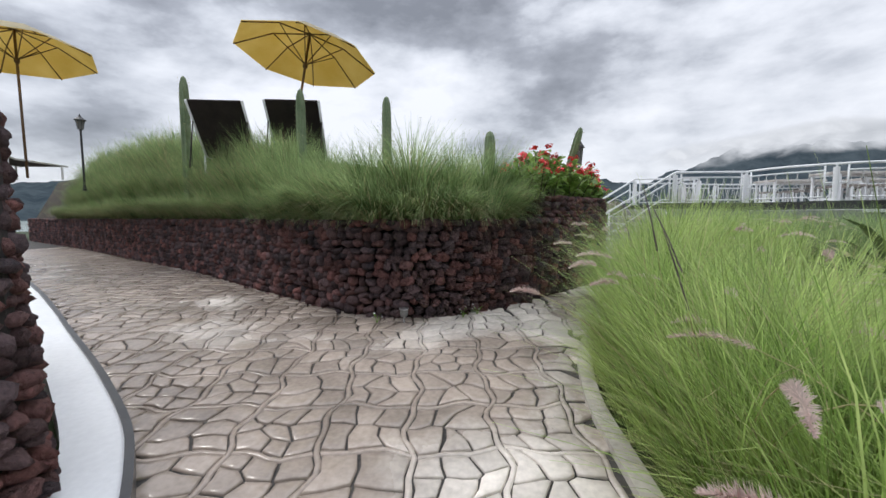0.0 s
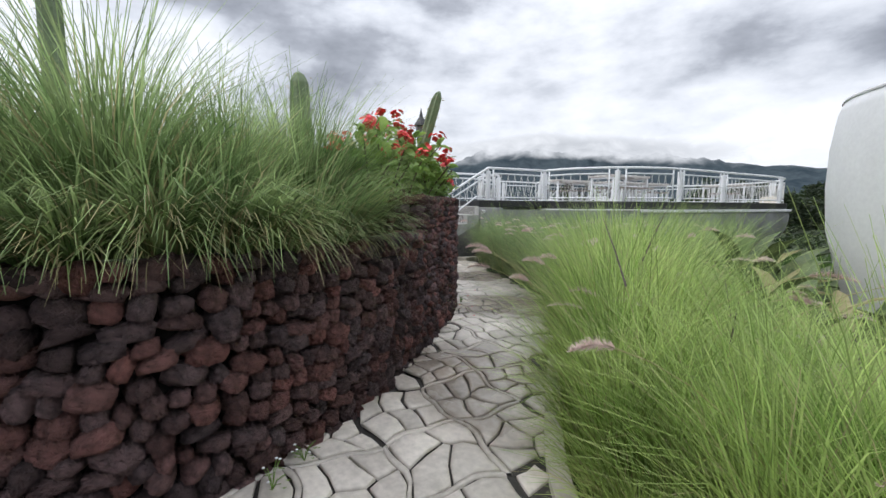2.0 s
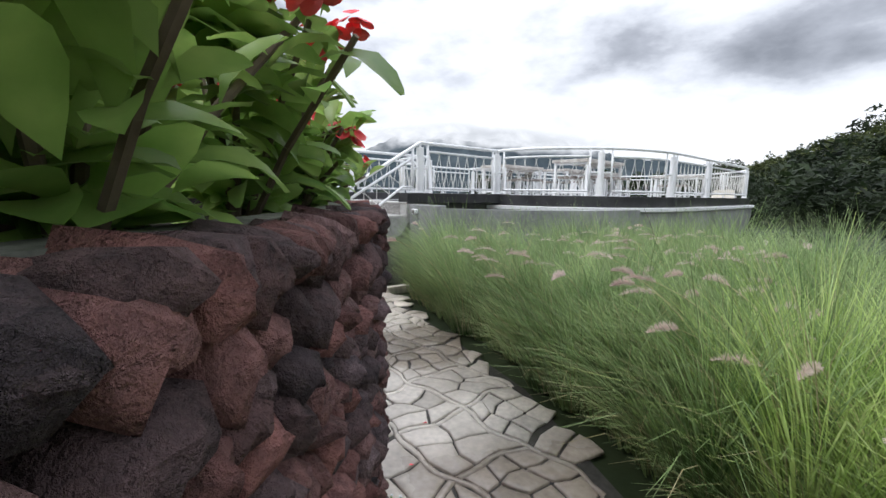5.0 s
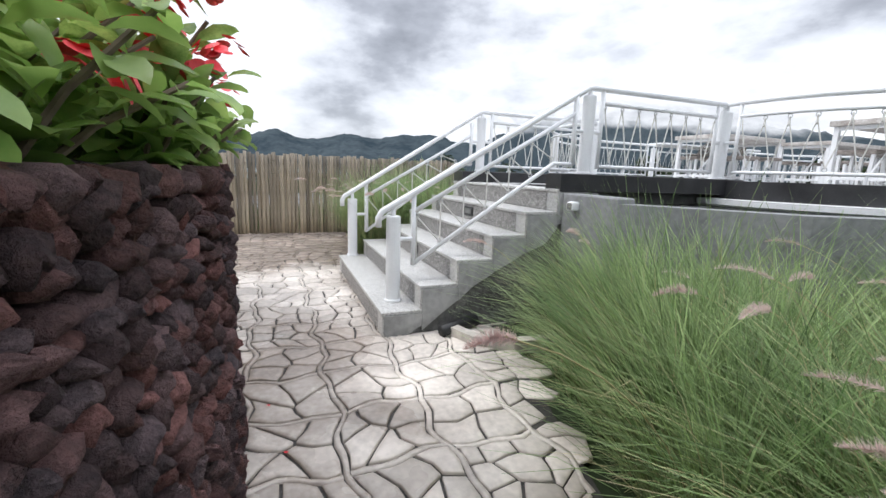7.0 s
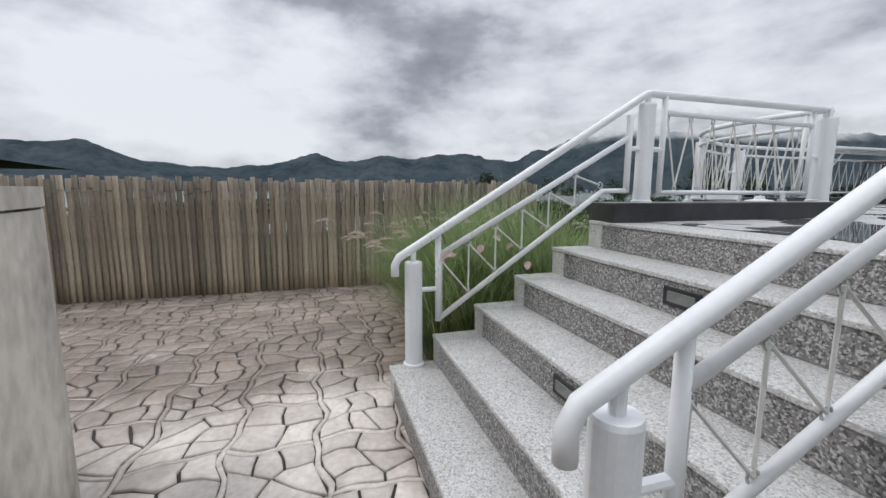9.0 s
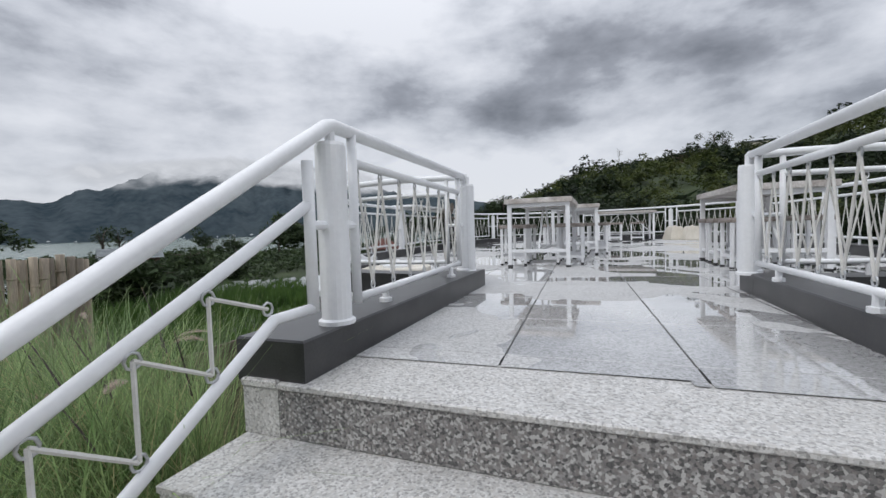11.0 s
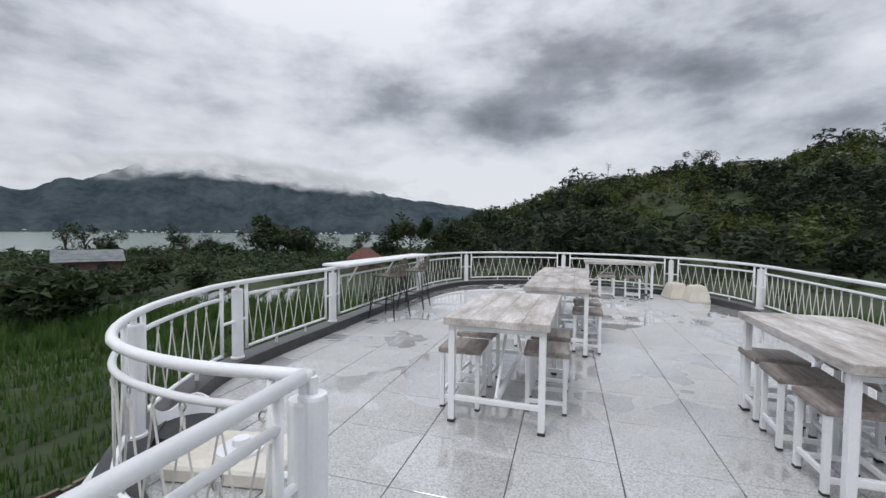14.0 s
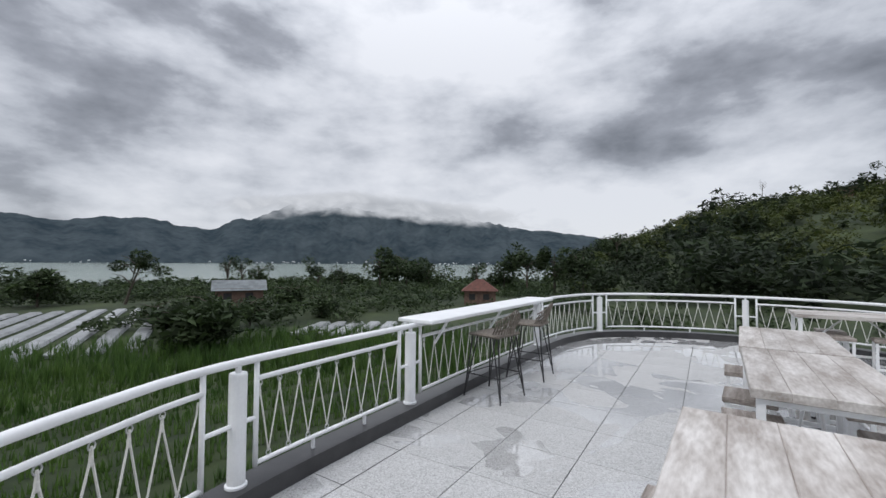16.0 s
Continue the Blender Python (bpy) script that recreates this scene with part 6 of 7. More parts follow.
def floor_pot(x, y, rot):
    p = thing("pot", "cream tapered square concrete base on the floor", "pot", "concrete bases", pose(x, y, FLOOR, 0, 0, rot))
    m = Mesh()
    vs = []
    for a, z in ((0.20, 0), (0.205, 0.03), (0.135, 0.30), (0.12, 0.33), (0.10, 0.335)):
        vs += [(-a, -a, z), (a, -a, z), (a, a, z), (-a, a, z)]
    fs = [(3, 2, 1, 0), (16, 17, 18, 19)]
    for i in range(4):
        for a in range(4):
            b = (a + 1) % 4
            fs.append((i * 4 + a, i * 4 + b, i * 4 + 4 + b, i * 4 + 4 + a))
    part("body", m.add(vs, fs), M_CREAM, p)
    part("socket", Mesh().lathe([(0.03, 0.33), (0.032, 0.36), (0.022, 0.362)], 10), M_CREAM, p)


floor_pot(0.78, 12.3, 20)
floor_pot(1.1, 11.95, 8)


def bar_counter():
    c = thing("bar_counter", "white slab counter fixed along the terrace railing", "counter")
    part("slab", Mesh().box((-4.56, 7.25, 1.945), (-4.14, 10.5, 1.985), 0.008), M_WHITE, c)
    for y in (7.6, 8.8, 10.1):
        part("bracket", Mesh().tube([(-4.36, y, 1.70), (-4.2, y, 1.944)], 0.014, 6), M_WHITE, c)


bar_counter()


def bar_chair(x, y, rot):
    c = thing("bar_chair", "grey wicker bar chair with thin black legs", "bar chair", "bar chairs at the counter", pose(x, y, FLOOR, 0, 0, rot))
    S = 0.66
    for sx in (-1, 1):
        for sy in (-1, 1):
            part("leg", Mesh().tube([(sx * 0.24, sy * 0.23, 0), (sx * 0.17, sy * 0.17, S)], 0.009, 6), M_BLACK, c)
            part("leg", Mesh().tube([(sx * 0.24, sy * 0.23, 0.004), (sx * 0.10, sy * 0.17, S)], 0.007, 6), M_BLACK, c)
    ring = [(0.21 * sx, 0.205 * sy, 0.25) for sx, sy in ((-1, -1), (1, -1), (1, 1), (-1, 1), (-1, -1))]
    part("footrest", Mesh().tube(ring, 0.007, 6), M_BLACK, c)
    part("seat", Mesh().box((-0.2, -0.21, S), (0.2, 0.21, S + 0.035), 0.015), M_WICKER, c)
    back = part("backrest", Mesh().tube([((0.19 + 0.09) * math.cos(t * 2.0), 0.25 * math.sin(t * 2.0), S + 0.02 + 0.28 - 0.28 * abs(t)) for t in np.linspace(-0.5, 0.5, 12)], 0.009, 5), M_WICKER, c, "open woven wicker backrest")
    n = 14
    for i in range(n):
        t = -0.5 + i / (n - 1)
        a = t * 2.0
        b0 = (0.19 * math.cos(a) + 0.0, 0.22 * math.sin(a), S + 0.02)
        b1 = (0.25 * math.cos(a * 0.9) + 0.03, 0.25 * math.sin(a), S + 0.30 - 0.14 * abs(t) * 2)
        part("cane", Mesh().tube([b0, b1], 0.008, 5), M_WICKER, back)
    for hh in (0.3, 0.6):
        part("weave", Mesh().tube([((0.19 + 0.09 * hh) * math.cos(t * 2.0), (0.22 + 0.03 * hh) * math.sin(t * 2.0), S + 0.02 + (0.28 - 0.28 * abs(t)) * hh) for t in np.linspace(-0.5, 0.5, 12)], 0.009, 5), M_WICKER, back)


bar_chair(-3.98, 8.2, -8)
bar_chair(-3.98, 9.2, 6)

tub = thing("tub_chair", "low white curved plastic seat with a black base", "seat", at=pose(-3.46, 4.25, FLOOR, 0, 0, 40) @ Matrix.Diagonal((0.72, 0.72, 0.66, 1)))
shell = Mesh()
ns = 18
for i in range(ns + 1):
    t = math.pi * (0.05 + 0.9 * i / ns)
    hgt = 0.30 + 0.06 * math.cos(4 * t)
    shell.v += [(0.27 * math.cos(t), 0.27 * math.sin(t), 0.12), (0.31 * math.cos(t), 0.31 * math.sin(t), hgt), (0.285 * math.cos(t), 0.285 * math.sin(t), hgt), (0.245 * math.cos(t), 0.245 * math.sin(t), 0.12)]
for i in range(ns):
    for a in range(4):
        b = (a + 1) % 4
        shell.f.append((i * 4 + a, i * 4 + b, i * 4 + 4 + b, i * 4 + 4 + a))
part("back_shell", shell, M_WHITE, tub, smooth=False)
part("seat", Mesh().lathe([(0.24, 0.10), (0.27, 0.12), (0.26, 0.16), (0.1, 0.165)], 20), M_BLACK, tub, smooth=False)
part("base", Mesh().lathe([(0.2, 0.0), (0.22, 0.02), (0.24, 0.10)], 20), M_BLACK, tub)
pb = thing("umbrella_stand", "cream slab base with a white round socket", "umbrella stand", at=pose(-2.95, 4.15, FLOOR, 0, 0, 12))
part("slab", Mesh().box((-0.32, -0.22, 0), (0.32, 0.22, 0.09), 0.015), M_CREAM, pb)
part("socket", Mesh().lathe([(0.13, 0.09), (0.13, 0.11), (0.05, 0.125), (0.045, 0.16), (0.02, 0.16)], 18), M_WHITE, pb)


# ---------------------------------------------------------------- small things on the path
spot = thing("spotlight", "small grey garden spotlight on a stake by the wall", "spotlight", at=pose(5.80, -4.05, path_z(5.8)))
part("stake", Mesh().tube([(0, 0, -0.02), (0, 0, 0.08)], 0.008, 6), M_STEEL, spot)
part("housing", Mesh().lathe([(0.03, 0.06), (0.036, 0.075), (0.042, 0.13), (0.038, 0.135)], 12), M_GLASS, spot)
part("bezel", Mesh().lathe([(0.044, 0.125), (0.046, 0.135), (0.03, 0.14)], 12), M_STEEL, spot)
g9 = random.Random(31)
for x, y in ((3.69, -1.21), (4.01, -1.41), (3.6, -1.3), (3.24, -0.94), (1.1, -0.68), (0.7, -0.75), (2.6, -0.8), (2.1, -0.75), (3.0, -0.7), (-0.9, -1.0), (1.6, -0.6), (3.9, -1.1)):
    pt = part("fallen_petal", Mesh().add([(0, 0, 0.001), (0.016, 0.006, 0.006), (0.026, 0.0, 0.004), (0.016, -0.008, 0.005), (0.012, 0, 0.0)], [(0, 4, 1), (1, 4, 2), (2, 4, 3), (3, 4, 0)]), M_RED)
    pt.matrix_basis = pose(x, y, path_z(x) + 0.009, 0, 0, g9.uniform(0, 360))
    tagged(pt, "fallen red flower petal on the paving", "petal", "fallen petals")
for x, y in ((5.62, -3.55), (5.5, -3.4), (5.75, -4.35), (3.4, -1.25)):
    wd = thing("weed", "tiny green weed with white flowers at the wall foot", "weed", "weeds at the wall", pose(x + 0.06, y + 0.05, path_z(x)))
    m, fl = Mesh(), Mesh()
    for q in range(9):
        a, h = g9.uniform(0, 6.28), g9.uniform(0.04, 0.10)
        tip = (math.cos(a) * 0.05, math.sin(a) * 0.05, h)
        m.tube([(0, 0, 0), (tip[0] * 0.4, tip[1] * 0.4, h * 0.7), tip], 0.0016, 4)
        m.add([(tip[0], tip[1], h * 0.6), (tip[0] + 0.02, tip[1] + 0.01, h * 0.6 + 0.004), (tip[0] + 0.005, tip[1] + 0.02, h * 0.6)], [(0, 1, 2)])
        if q % 2:
            fl.lathe([(0.001, h), (0.007, h + 0.003), (0.004, h + 0.006)], 6, (tip[0], tip[1], 0))
    part("stems", m, M_LEAFI, wd)
    part("white_blooms", fl, M_WHITE, wd, "tiny white flowers")


# ---------------------------------------------------------------- fields, huts, trees
def tree_crown(g, n, radii, centre, leaf, flat=0.0):
    """Leaf clumps spread over a few lobes of a crown; arrays of triangles."""
    lobes = [(np.array([0, 0, 0.0]), 1.0)] + [(g.normal(size=3) * np.array([0.5, 0.5, 0.35]), g.uniform(0.4, 0.75)) for _ in range(6)]
    which = g.integers(0, len(lobes), n)
    c = np.array([l[0] for l in lobes])[which]
    s = np.array([l[1] for l in lobes])[which][:, None]
    d = g.normal(size=(n, 3))
    d /= np.linalg.norm(d, axis=1, keepdims=True)
    rad = g.uniform(0.55, 1.05, (n, 1))
    p = (c + d * rad * s * 0.75) * np.array(radii) + np.array(centre)
    u = g.normal(size=(n, 3))
    w = g.normal(size=(n, 3))
    u[:, 2] *= 0.5
    w[:, 2] *= 0.5
    u /= np.linalg.norm(u, axis=1, keepdims=True)
    w /= np.linalg.norm(w, axis=1, keepdims=True)
    size = leaf * g.uniform(0.5, 1.2, (n, 1))
    V = np.stack([p - u * size, p + w * size * 0.8, p + u * size], 1).reshape(-1, 3)
    return V


def forest():
    g = np.random.default_rng(12)
    kinds = {0: [], 1: [], 2: []}
    count = 0
    while count < 1750:
        b, r = g.uniform(-78, 19), math.sqrt(g.uniform(60 ** 2, 222 ** 2))
        e = table_value(HILL, b)
        if e < 0.4 or (b > 9 and g.uniform() > 0.7):
            continue
        x, y = EYE0[0] - r * math.sin(radians(b)), EYE0[1] + r * math.cos(radians(b))
        z = ground_z(x, y)
        patch = noise.noise((x * 0.03, y * 0.03, 9)) + g.normal() * 0.22 + (r - 130) * 0.004
        kind = 0 if patch < -0.12 else 1 if patch < 0.30 else 2
        h = g.uniform(3.0, 7.0) * (1.25, 1.0, 0.6)[kind] * (0.75 if b > 6 else 1.0)
        if r > 185:
            h *= g.uniform(0.35, 0.9)
        w = h * g.uniform(0.42, 0.72)
        n = 320 if r < 110 else 190
        kinds[kind].append(tree_crown(g, n, (w, w, h * 0.5), (x, y, z + h * 0.5), 0.128 * h * (0.8 if r < 110 else 1.0)))
        count += 1
    for kind, material, label in ((0, M_FORESTD, "very dark green trees covering the hillside"), (1, M_FOREST, "mid green trees covering the hillside"), (2, M_FORESTL, "pale green scrub on the hillside")):
        V = np.concatenate(kinds[kind])
        tagged(new("forest", fast_mesh("forest", V, np.arange(len(V)).reshape(-1, 3), material)), label, "forest", kind="stuff")


forest()


def tree(b, r, h, w, seed, label="dark leafy tree at the edge of the fields", lift=0.35, n=900, bend=0.0, wide=1.0):
    g = np.random.default_rng(seed)
    x, y = EYE0[0] - r * math.sin(radians(b)), EYE0[1] + r * math.cos(radians(b))
    z = ground_z(x, y) - 0.05
    ob = thing("tree", label, "tree", "trees by the fields", pose(x, y, z))
    ox, oy = bend * h * 0.5, bend * h * 0.3
    trunk = Mesh().tube([(0, 0, -0.2), (ox * 0.3, oy * 0.3, h * 0.25), (ox * 0.8, oy * 0.8, h * 0.6), (ox, oy, h * 0.8)], 0.045 * h * 0.6, 7, 0.008 * h)
    for k in range(6):
        a = g.uniform(0, 6.28)
        s = g.uniform(0.3, 0.75)
        p = Vector((ox * s, oy * s, h * s))
        q = p + Vector((math.cos(a) * w * 0.7, math.sin(a) * w * 0.7, h * 0.18))
        trunk.tube([p, p.lerp(q, 0.5) + Vector((0, 0, 0.05 * h)), q], 0.012 * h, 5, 0.004 * h)
    part("trunk", trunk, M_BARK, ob)
    V = tree_crown(g, n, (w * wide, w * wide, h * (1 - lift) * 0.5), (ox, oy, h * (lift + (1 - lift) * 0.5)), 0.11 * w + 0.06)
    o = new("crown", fast_mesh("crown", V, np.arange(len(V)).reshape(-1, 3), M_TREE))
    o.parent = ob


for i, (b, r, h, w, lift, n, bend) in enumerate((
        (70.2, 60, 6.2, 2.4, 0.45, 900, 0.5), (60.8, 70, 6.4, 1.5, 0.5, 500, 0.1), (59.0, 72, 6.6, 1.5, 0.55, 500, -0.1), (57.2, 68, 5.4, 1.9, 0.3, 800, 0.0),
        (62.6, 27, 2.9, 2.6, 0.05, 2200, 0.0), (60.2, 28, 3.1, 2.0, 0.05, 1500, 0.0), (50.5, 90, 6.2, 2.6, 0.3, 800, 0.0), (47.5, 92, 5.6, 2.8, 0.25, 800, 0.0),
        (42.5, 80, 7.6, 4.6, 0.1, 1800, 0.0), (39.0, 82, 7.8, 4.8, 0.1, 1800, 0.0), (36.0, 78, 6.2, 3.2, 0.15, 1200, 0.0), (30.0, 88, 6.4, 2.6, 0.35, 700, 0.2),
        (26.0, 84, 6.8, 4.0, 0.1, 1500, 0.0), (23.0, 80, 8.4, 3.6, 0.15, 1500, 0.0), (19.5, 78, 9.2, 3.4, 0.15, 1600, 0.0), (16.0, 76, 8.6, 4.0, 0.1, 1700, 0.0), (77.0, 62, 4.4, 3.6, 0.1, 1100, 0.0), (86.0, 60, 4.0, 3.6, 0.1, 1000, 0.0),
        (12.0, 110, 9.5, 4.4, 0.1, 1500, 0.0), (-12.9, 200, 11.0, 4.2, 0.35, 700, 0.0), (-14.0, 201, 8.0, 2.4, 0.4, 400, 0.0), (1.0, 198, 6.0, 2.6, 0.45, 300, 0.4), (-27.0, 202, 10.0, 5.5, 0.2, 900, 0.0), (-30.0, 202, 11.0, 6.0, 0.2, 900, 0.0), (-33.5, 200, 12.0, 6.5, 0.2, 900, 0.0), (-36.0, 200, 12.0, 6.5, 0.2, 900, 0.0), (66.5, 36, 2.2, 2.0, 0.05, 900, 0.0), (57.0, 36, 2.4, 2.2, 0.05, 900, 0.0), (53.0, 48, 3.0, 2.6, 0.05, 900, 0.0), (49.0, 40, 2.2, 2.2, 0.05, 900, 0.0))):
    tree(b, r, h, w, 100 + i, lift=lift, n=n, bend=bend)

pole = thing("dead_tree", "bare thin tree on the ridge", "tree")
ang = radians(-2.7)
px, py = EYE0[0] - 196 * math.sin(ang), EYE0[1] + 196 * math.cos(ang)
pzz = ground_z(px, py)
bt = Mesh().tube([(px, py, pzz), (px + 0.3, py, pzz + 5), (px + 0.6, py, pzz + 9.5)], 0.22, 6, 0.06)
for k in range(7):
    bt.tube([(px + 0.45, py, pzz + 6.5 + 0.4 * k), (px + 0.45 + (1.2 if k % 2 else -1.0), py, pzz + 7.6 + 0.45 * k)], 0.09, 4, 0.03)
part("trunk", bt, M_BARK, pole)


def scrub():
    """Low bushes over the far fields and along the lake."""
    g = np.random.default_rng(17)
    allv = []
    for k in range(2300):
        b, r = g.uniform(-60, 110), math.sqrt(g.uniform(30 ** 2, 205 ** 2))
        if b < 14 and r > 62:
            continue
        x, y = EYE0[0] - r * math.sin(radians(b)), EYE0[1] + r * math.cos(radians(b))
        if inside((x, y), [(-24, 2), (-40, -4), (-64, 6), (-60, 30), (-26, 15)]):
            continue
        far = smooth_step(60, 160, r)
        h = g.uniform(0.6, 1.8) + far * g.uniform(0.5, 4.2)
        w = h * g.uniform(0.5, 1.1)
        allv.append(tree_crown(g, 70, (w, w, h * 0.55), (x, y, ground_z(x, y) + h * 0.45), 0.20 * h))
    V = np.concatenate(allv)
    tagged(new("bushes", fast_mesh("bushes", V, np.arange(len(V)).reshape(-1, 3), M_TREE)), "scattered dark bushes across the farmland", "bushes", kind="stuff")


scrub()


def hedges():
    """Small dark bushes and rough growth between the fields."""
    g = np.random.default_rng(27)
    allv = []
    for k in range(1500):
        b, r = g.uniform(14, 88), math.sqrt(g.uniform(26 ** 2, 110 ** 2))
        x, y = EYE0[0] - r * math.sin(radians(b)), EYE0[1] + r * math.cos(radians(b))
        if inside((x, y), [(-24, 2), (-40, -4), (-64, 6), (-60, 36), (-26, 17)]) or inside((x, y), [(-17, 22), (-27, 22), (-27, 34), (-17, 34)]):
            continue
        if noise.noise((x * 0.07, y * 0.07, 2)) < -0.1:
            continue
        h = g.uniform(0.4, 1.3) + 0.012 * r
        w = h * g.uniform(0.6, 1.3)
        allv.append(tree_crown(g, 60, (w, w, h * 0.5), (x, y, ground_z(x, y) + h * 0.4), 0.2 * h))
    V = np.concatenate(allv)
    tagged(new("hedge_bushes", fast_mesh("hedge_bushes", V, np.arange(len(V)).reshape(-1, 3), M_TREE)), "low dark green bushes between the fields", "bushes", kind="stuff")


hedges()


def crops():
    g = np.random.default_rng(19)
    roots = []
    # rows of young crops beside the terrace
    for k in range(46):
        if k % 5 == 4:
            continue
        off = -5.9 - k * 0.42
        for s in np.arange(-3, 26, 0.16):
            x, y = off + g.uniform(-0.06, 0.06), s + g.uniform(-0.08, 0.08)
            roots.append((x, y, ground_z(x, y) - 0.02))
    for k in range(34):
        y0 = 14.6 + k * 0.55
        for s in np.arange(-5.5, 17, 0.22):
            x, y = s + g.uniform(-0.08, 0.08), y0 + g.uniform(-0.08, 0.08)
            roots.append((x, y, ground_z(x, y) - 0.02))
    for k in range(2500):
        x, y = g.uniform(2.6, 16), g.uniform(2.0, 15)
        roots.append((x, y, ground_z(x, y) - 0.02))
    R = np.repeat(np.array(roots), 6, axis=0)
    R[:, :2] += g.normal(0, 0.05, (len(R), 2))
    n = len(R)
    V, F, _ = blades(n, R, 0.31, np.zeros((n, 2)), 0.7, 0.036, 77, seg=2)
    tagged(new("crop_rows", fast_mesh("crop_rows", V, F, M_CROP)), "green rows of low leafy crops", "crops", kind="stuff")
    R = []
    for k in range(2400):
        b, r = g.uniform(30, 100), g.uniform(9, 30)
        x, y = EYE0[0] - r * math.sin(radians(b)), EYE0[1] + r * math.cos(radians(b))
        if g.uniform() < smooth_step(15, 22, r):
            R.append((x, y, ground_z(x, y)))
    R = np.repeat(np.array(R), 14, axis=0)
    V, F, _ = blades(len(R), R, 0.9, np.zeros((len(R), 2)), 0.7, 0.03, 78, seg=3)
    tagged(new("tall_weeds", fast_mesh("tall_weeds", V, F, M_CROP)), "tall green weeds at the field edge", "weeds", kind="stuff")


crops()


def slope_shrubs():
    g = np.random.default_rng(23)
    allv, roots = [], []
    for k in range(70):
        x, y = g.uniform(5.5, 16), g.uniform(2.5, 14)
        if math.hypot(x - 6.85, y - 1.85) < 1.6:
            continue
        h = g.uniform(0.5, 1.5)
        allv.append(tree_crown(g, 160, (h * 0.7, h * 0.7, h * 0.5), (x, y, ground_z(x, y) + h * 0.45), 0.10))
        roots += [(x + g.uniform(-.8, .8), y + g.uniform(-.8, .8), ground_z(x, y)) for _ in range(30)]
    V = np.concatenate(allv)
    tagged(new("slope_shrubs", fast_mesh("slope_shrubs", V, np.arange(len(V)).reshape(-1, 3), M_TREE)), "tangled shrubs on the slope below the path", "shrubs", kind="stuff")
    R = np.repeat(np.array(roots), 6, axis=0)
    V, F, _ = blades(len(R), R, 1.1, np.zeros((len(R), 2)), 0.5, 0.014, 79, seg=3, droop=1.4)
    tagged(new("dry_reeds", fast_mesh("dry_reeds", V, F, M_DRY)), "dry straw-coloured reeds on the slope", "reeds", kind="stuff")


slope_shrubs()


def mulch_field(x, y, dx, dy, n, length, width, gap, group, label):
    d = Vector((dx, dy)).normalized()
    nn = Vector((-d.y, d.x))
    for k in range(n):
        o = Vector((x, y)) + nn * k * (width + gap)
        m = Mesh()
        N = 16
        for i in range(N + 1):
            c = o + d * length * i / N
            zz = ground_z(c.x, c.y)
            for s, h in ((-0.5, 0.0), (-0.38, 0.16), (0.38, 0.16), (0.5, 0.0)):
                q = c + nn * s * width
                m.v.append((q.x, q.y, zz + h + 0.06))
        for i in range(N):
            for a in range(3):
                m.f.append((i * 4 + a, i * 4 + a + 1, i * 4 + 5 + a, i * 4 + 4 + a))
        m.f.append((0, 4 * 0 + 1, 2, 3))
        ob = part("mulch_bed", m, M_MULCH, None, smooth=False)
        tagged(ob, label, "planting bed", group)


mulch_field(-27.0, 12.6, -20.5, 9.2, 15, 24, 0.9, 0.62, "mulched beds", "long planting bed covered with silver plastic film")
mulch_field(-19.0, 24.0, -3.5, 5.5, 6, 6, 0.9, 0.4, "small mulched beds", "short planting bed covered with silver plastic film")


def hut(b, r, w, d, h, roof, rise, label, rot):
    x, y = EYE0[0] - r * math.sin(radians(b)), EYE0[1] + r * math.cos(radians(b))
    z = ground_z(x, y) - 0.1
    ob = thing("hut", label, "hut", at=pose(x, y, z, 0, 0, rot))
    wl = part("wall", Mesh().box((-w / 2, -d / 2, 0), (w / 2, d / 2, h)), M_BRICKW, ob)
    for s in (-0.25, 0.2):
        part("window", Mesh().box((w * s - 0.35, -d / 2 - 0.03, h * 0.4), (w * s + 0.35, -d / 2 + 0.01, h * 0.8), 0.02), M_BLACK, wl)
    o = 0.35
    if roof is M_ROOFR:
        m = Mesh().add([(-w / 2 - o, -d / 2 - o, h), (w / 2 + o, -d / 2 - o, h), (w / 2 + o, d / 2 + o, h), (-w / 2 - o, d / 2 + o, h), (-0.4, 0, h + rise), (0.4, 0, h + rise)], [(0, 1, 5, 4), (1, 2, 5), (2, 3, 4, 5), (3, 0, 4), (3, 2, 1, 0)])
    else:
        m = Mesh().add([(-w / 2 - o, -d / 2 - o, h - 0.2), (w / 2 + o, -d / 2 - o, h - 0.2), (w / 2 + o, d / 2 + o, h - 0.2), (-w / 2 - o, d / 2 + o, h - 0.2), (-w / 2 - o, 0, h + rise), (w / 2 + o, 0, h + rise)],
                       [(0, 1, 5, 4), (2, 3, 4, 5), (1, 2, 5), (3, 0, 4), (3, 2, 1, 0)])
    part("roof", m, roof, ob)


hut(58.8, 48, 4.2, 3.0, 2.2, M_ROOFG, 0.75, "small farm hut with a grey tin roof", 62)
hut(29.0, 52, 3.6, 3.2, 1.7, M_ROOFR, 1.3, "small farm hut with a red tiled roof", 30)
for i, (bb, rr) in enumerate(((-10, 198), (-12.5, 199), (-17, 200), (-22, 201))):
    xx, yy = EYE0[0] - rr * math.sin(radians(bb)), EYE0[1] + rr * math.cos(radians(bb))
    rw = thing("ridge_house", "low pale house on the ridge among trees", "house", "houses on the ridge", pose(xx, yy, ground_z(xx, yy), 0, 0, bb))
    part("wall", Mesh().box((-4.5, -2, -1), (4.5, 2, 3.2)), M_BRICKW if i == 0 else M_CONC, rw)
    part("roof", Mesh().box((-4.9, -2.4, 3.2), (4.9, 2.4, 3.7), 0.1), M_ROOFG, rw)

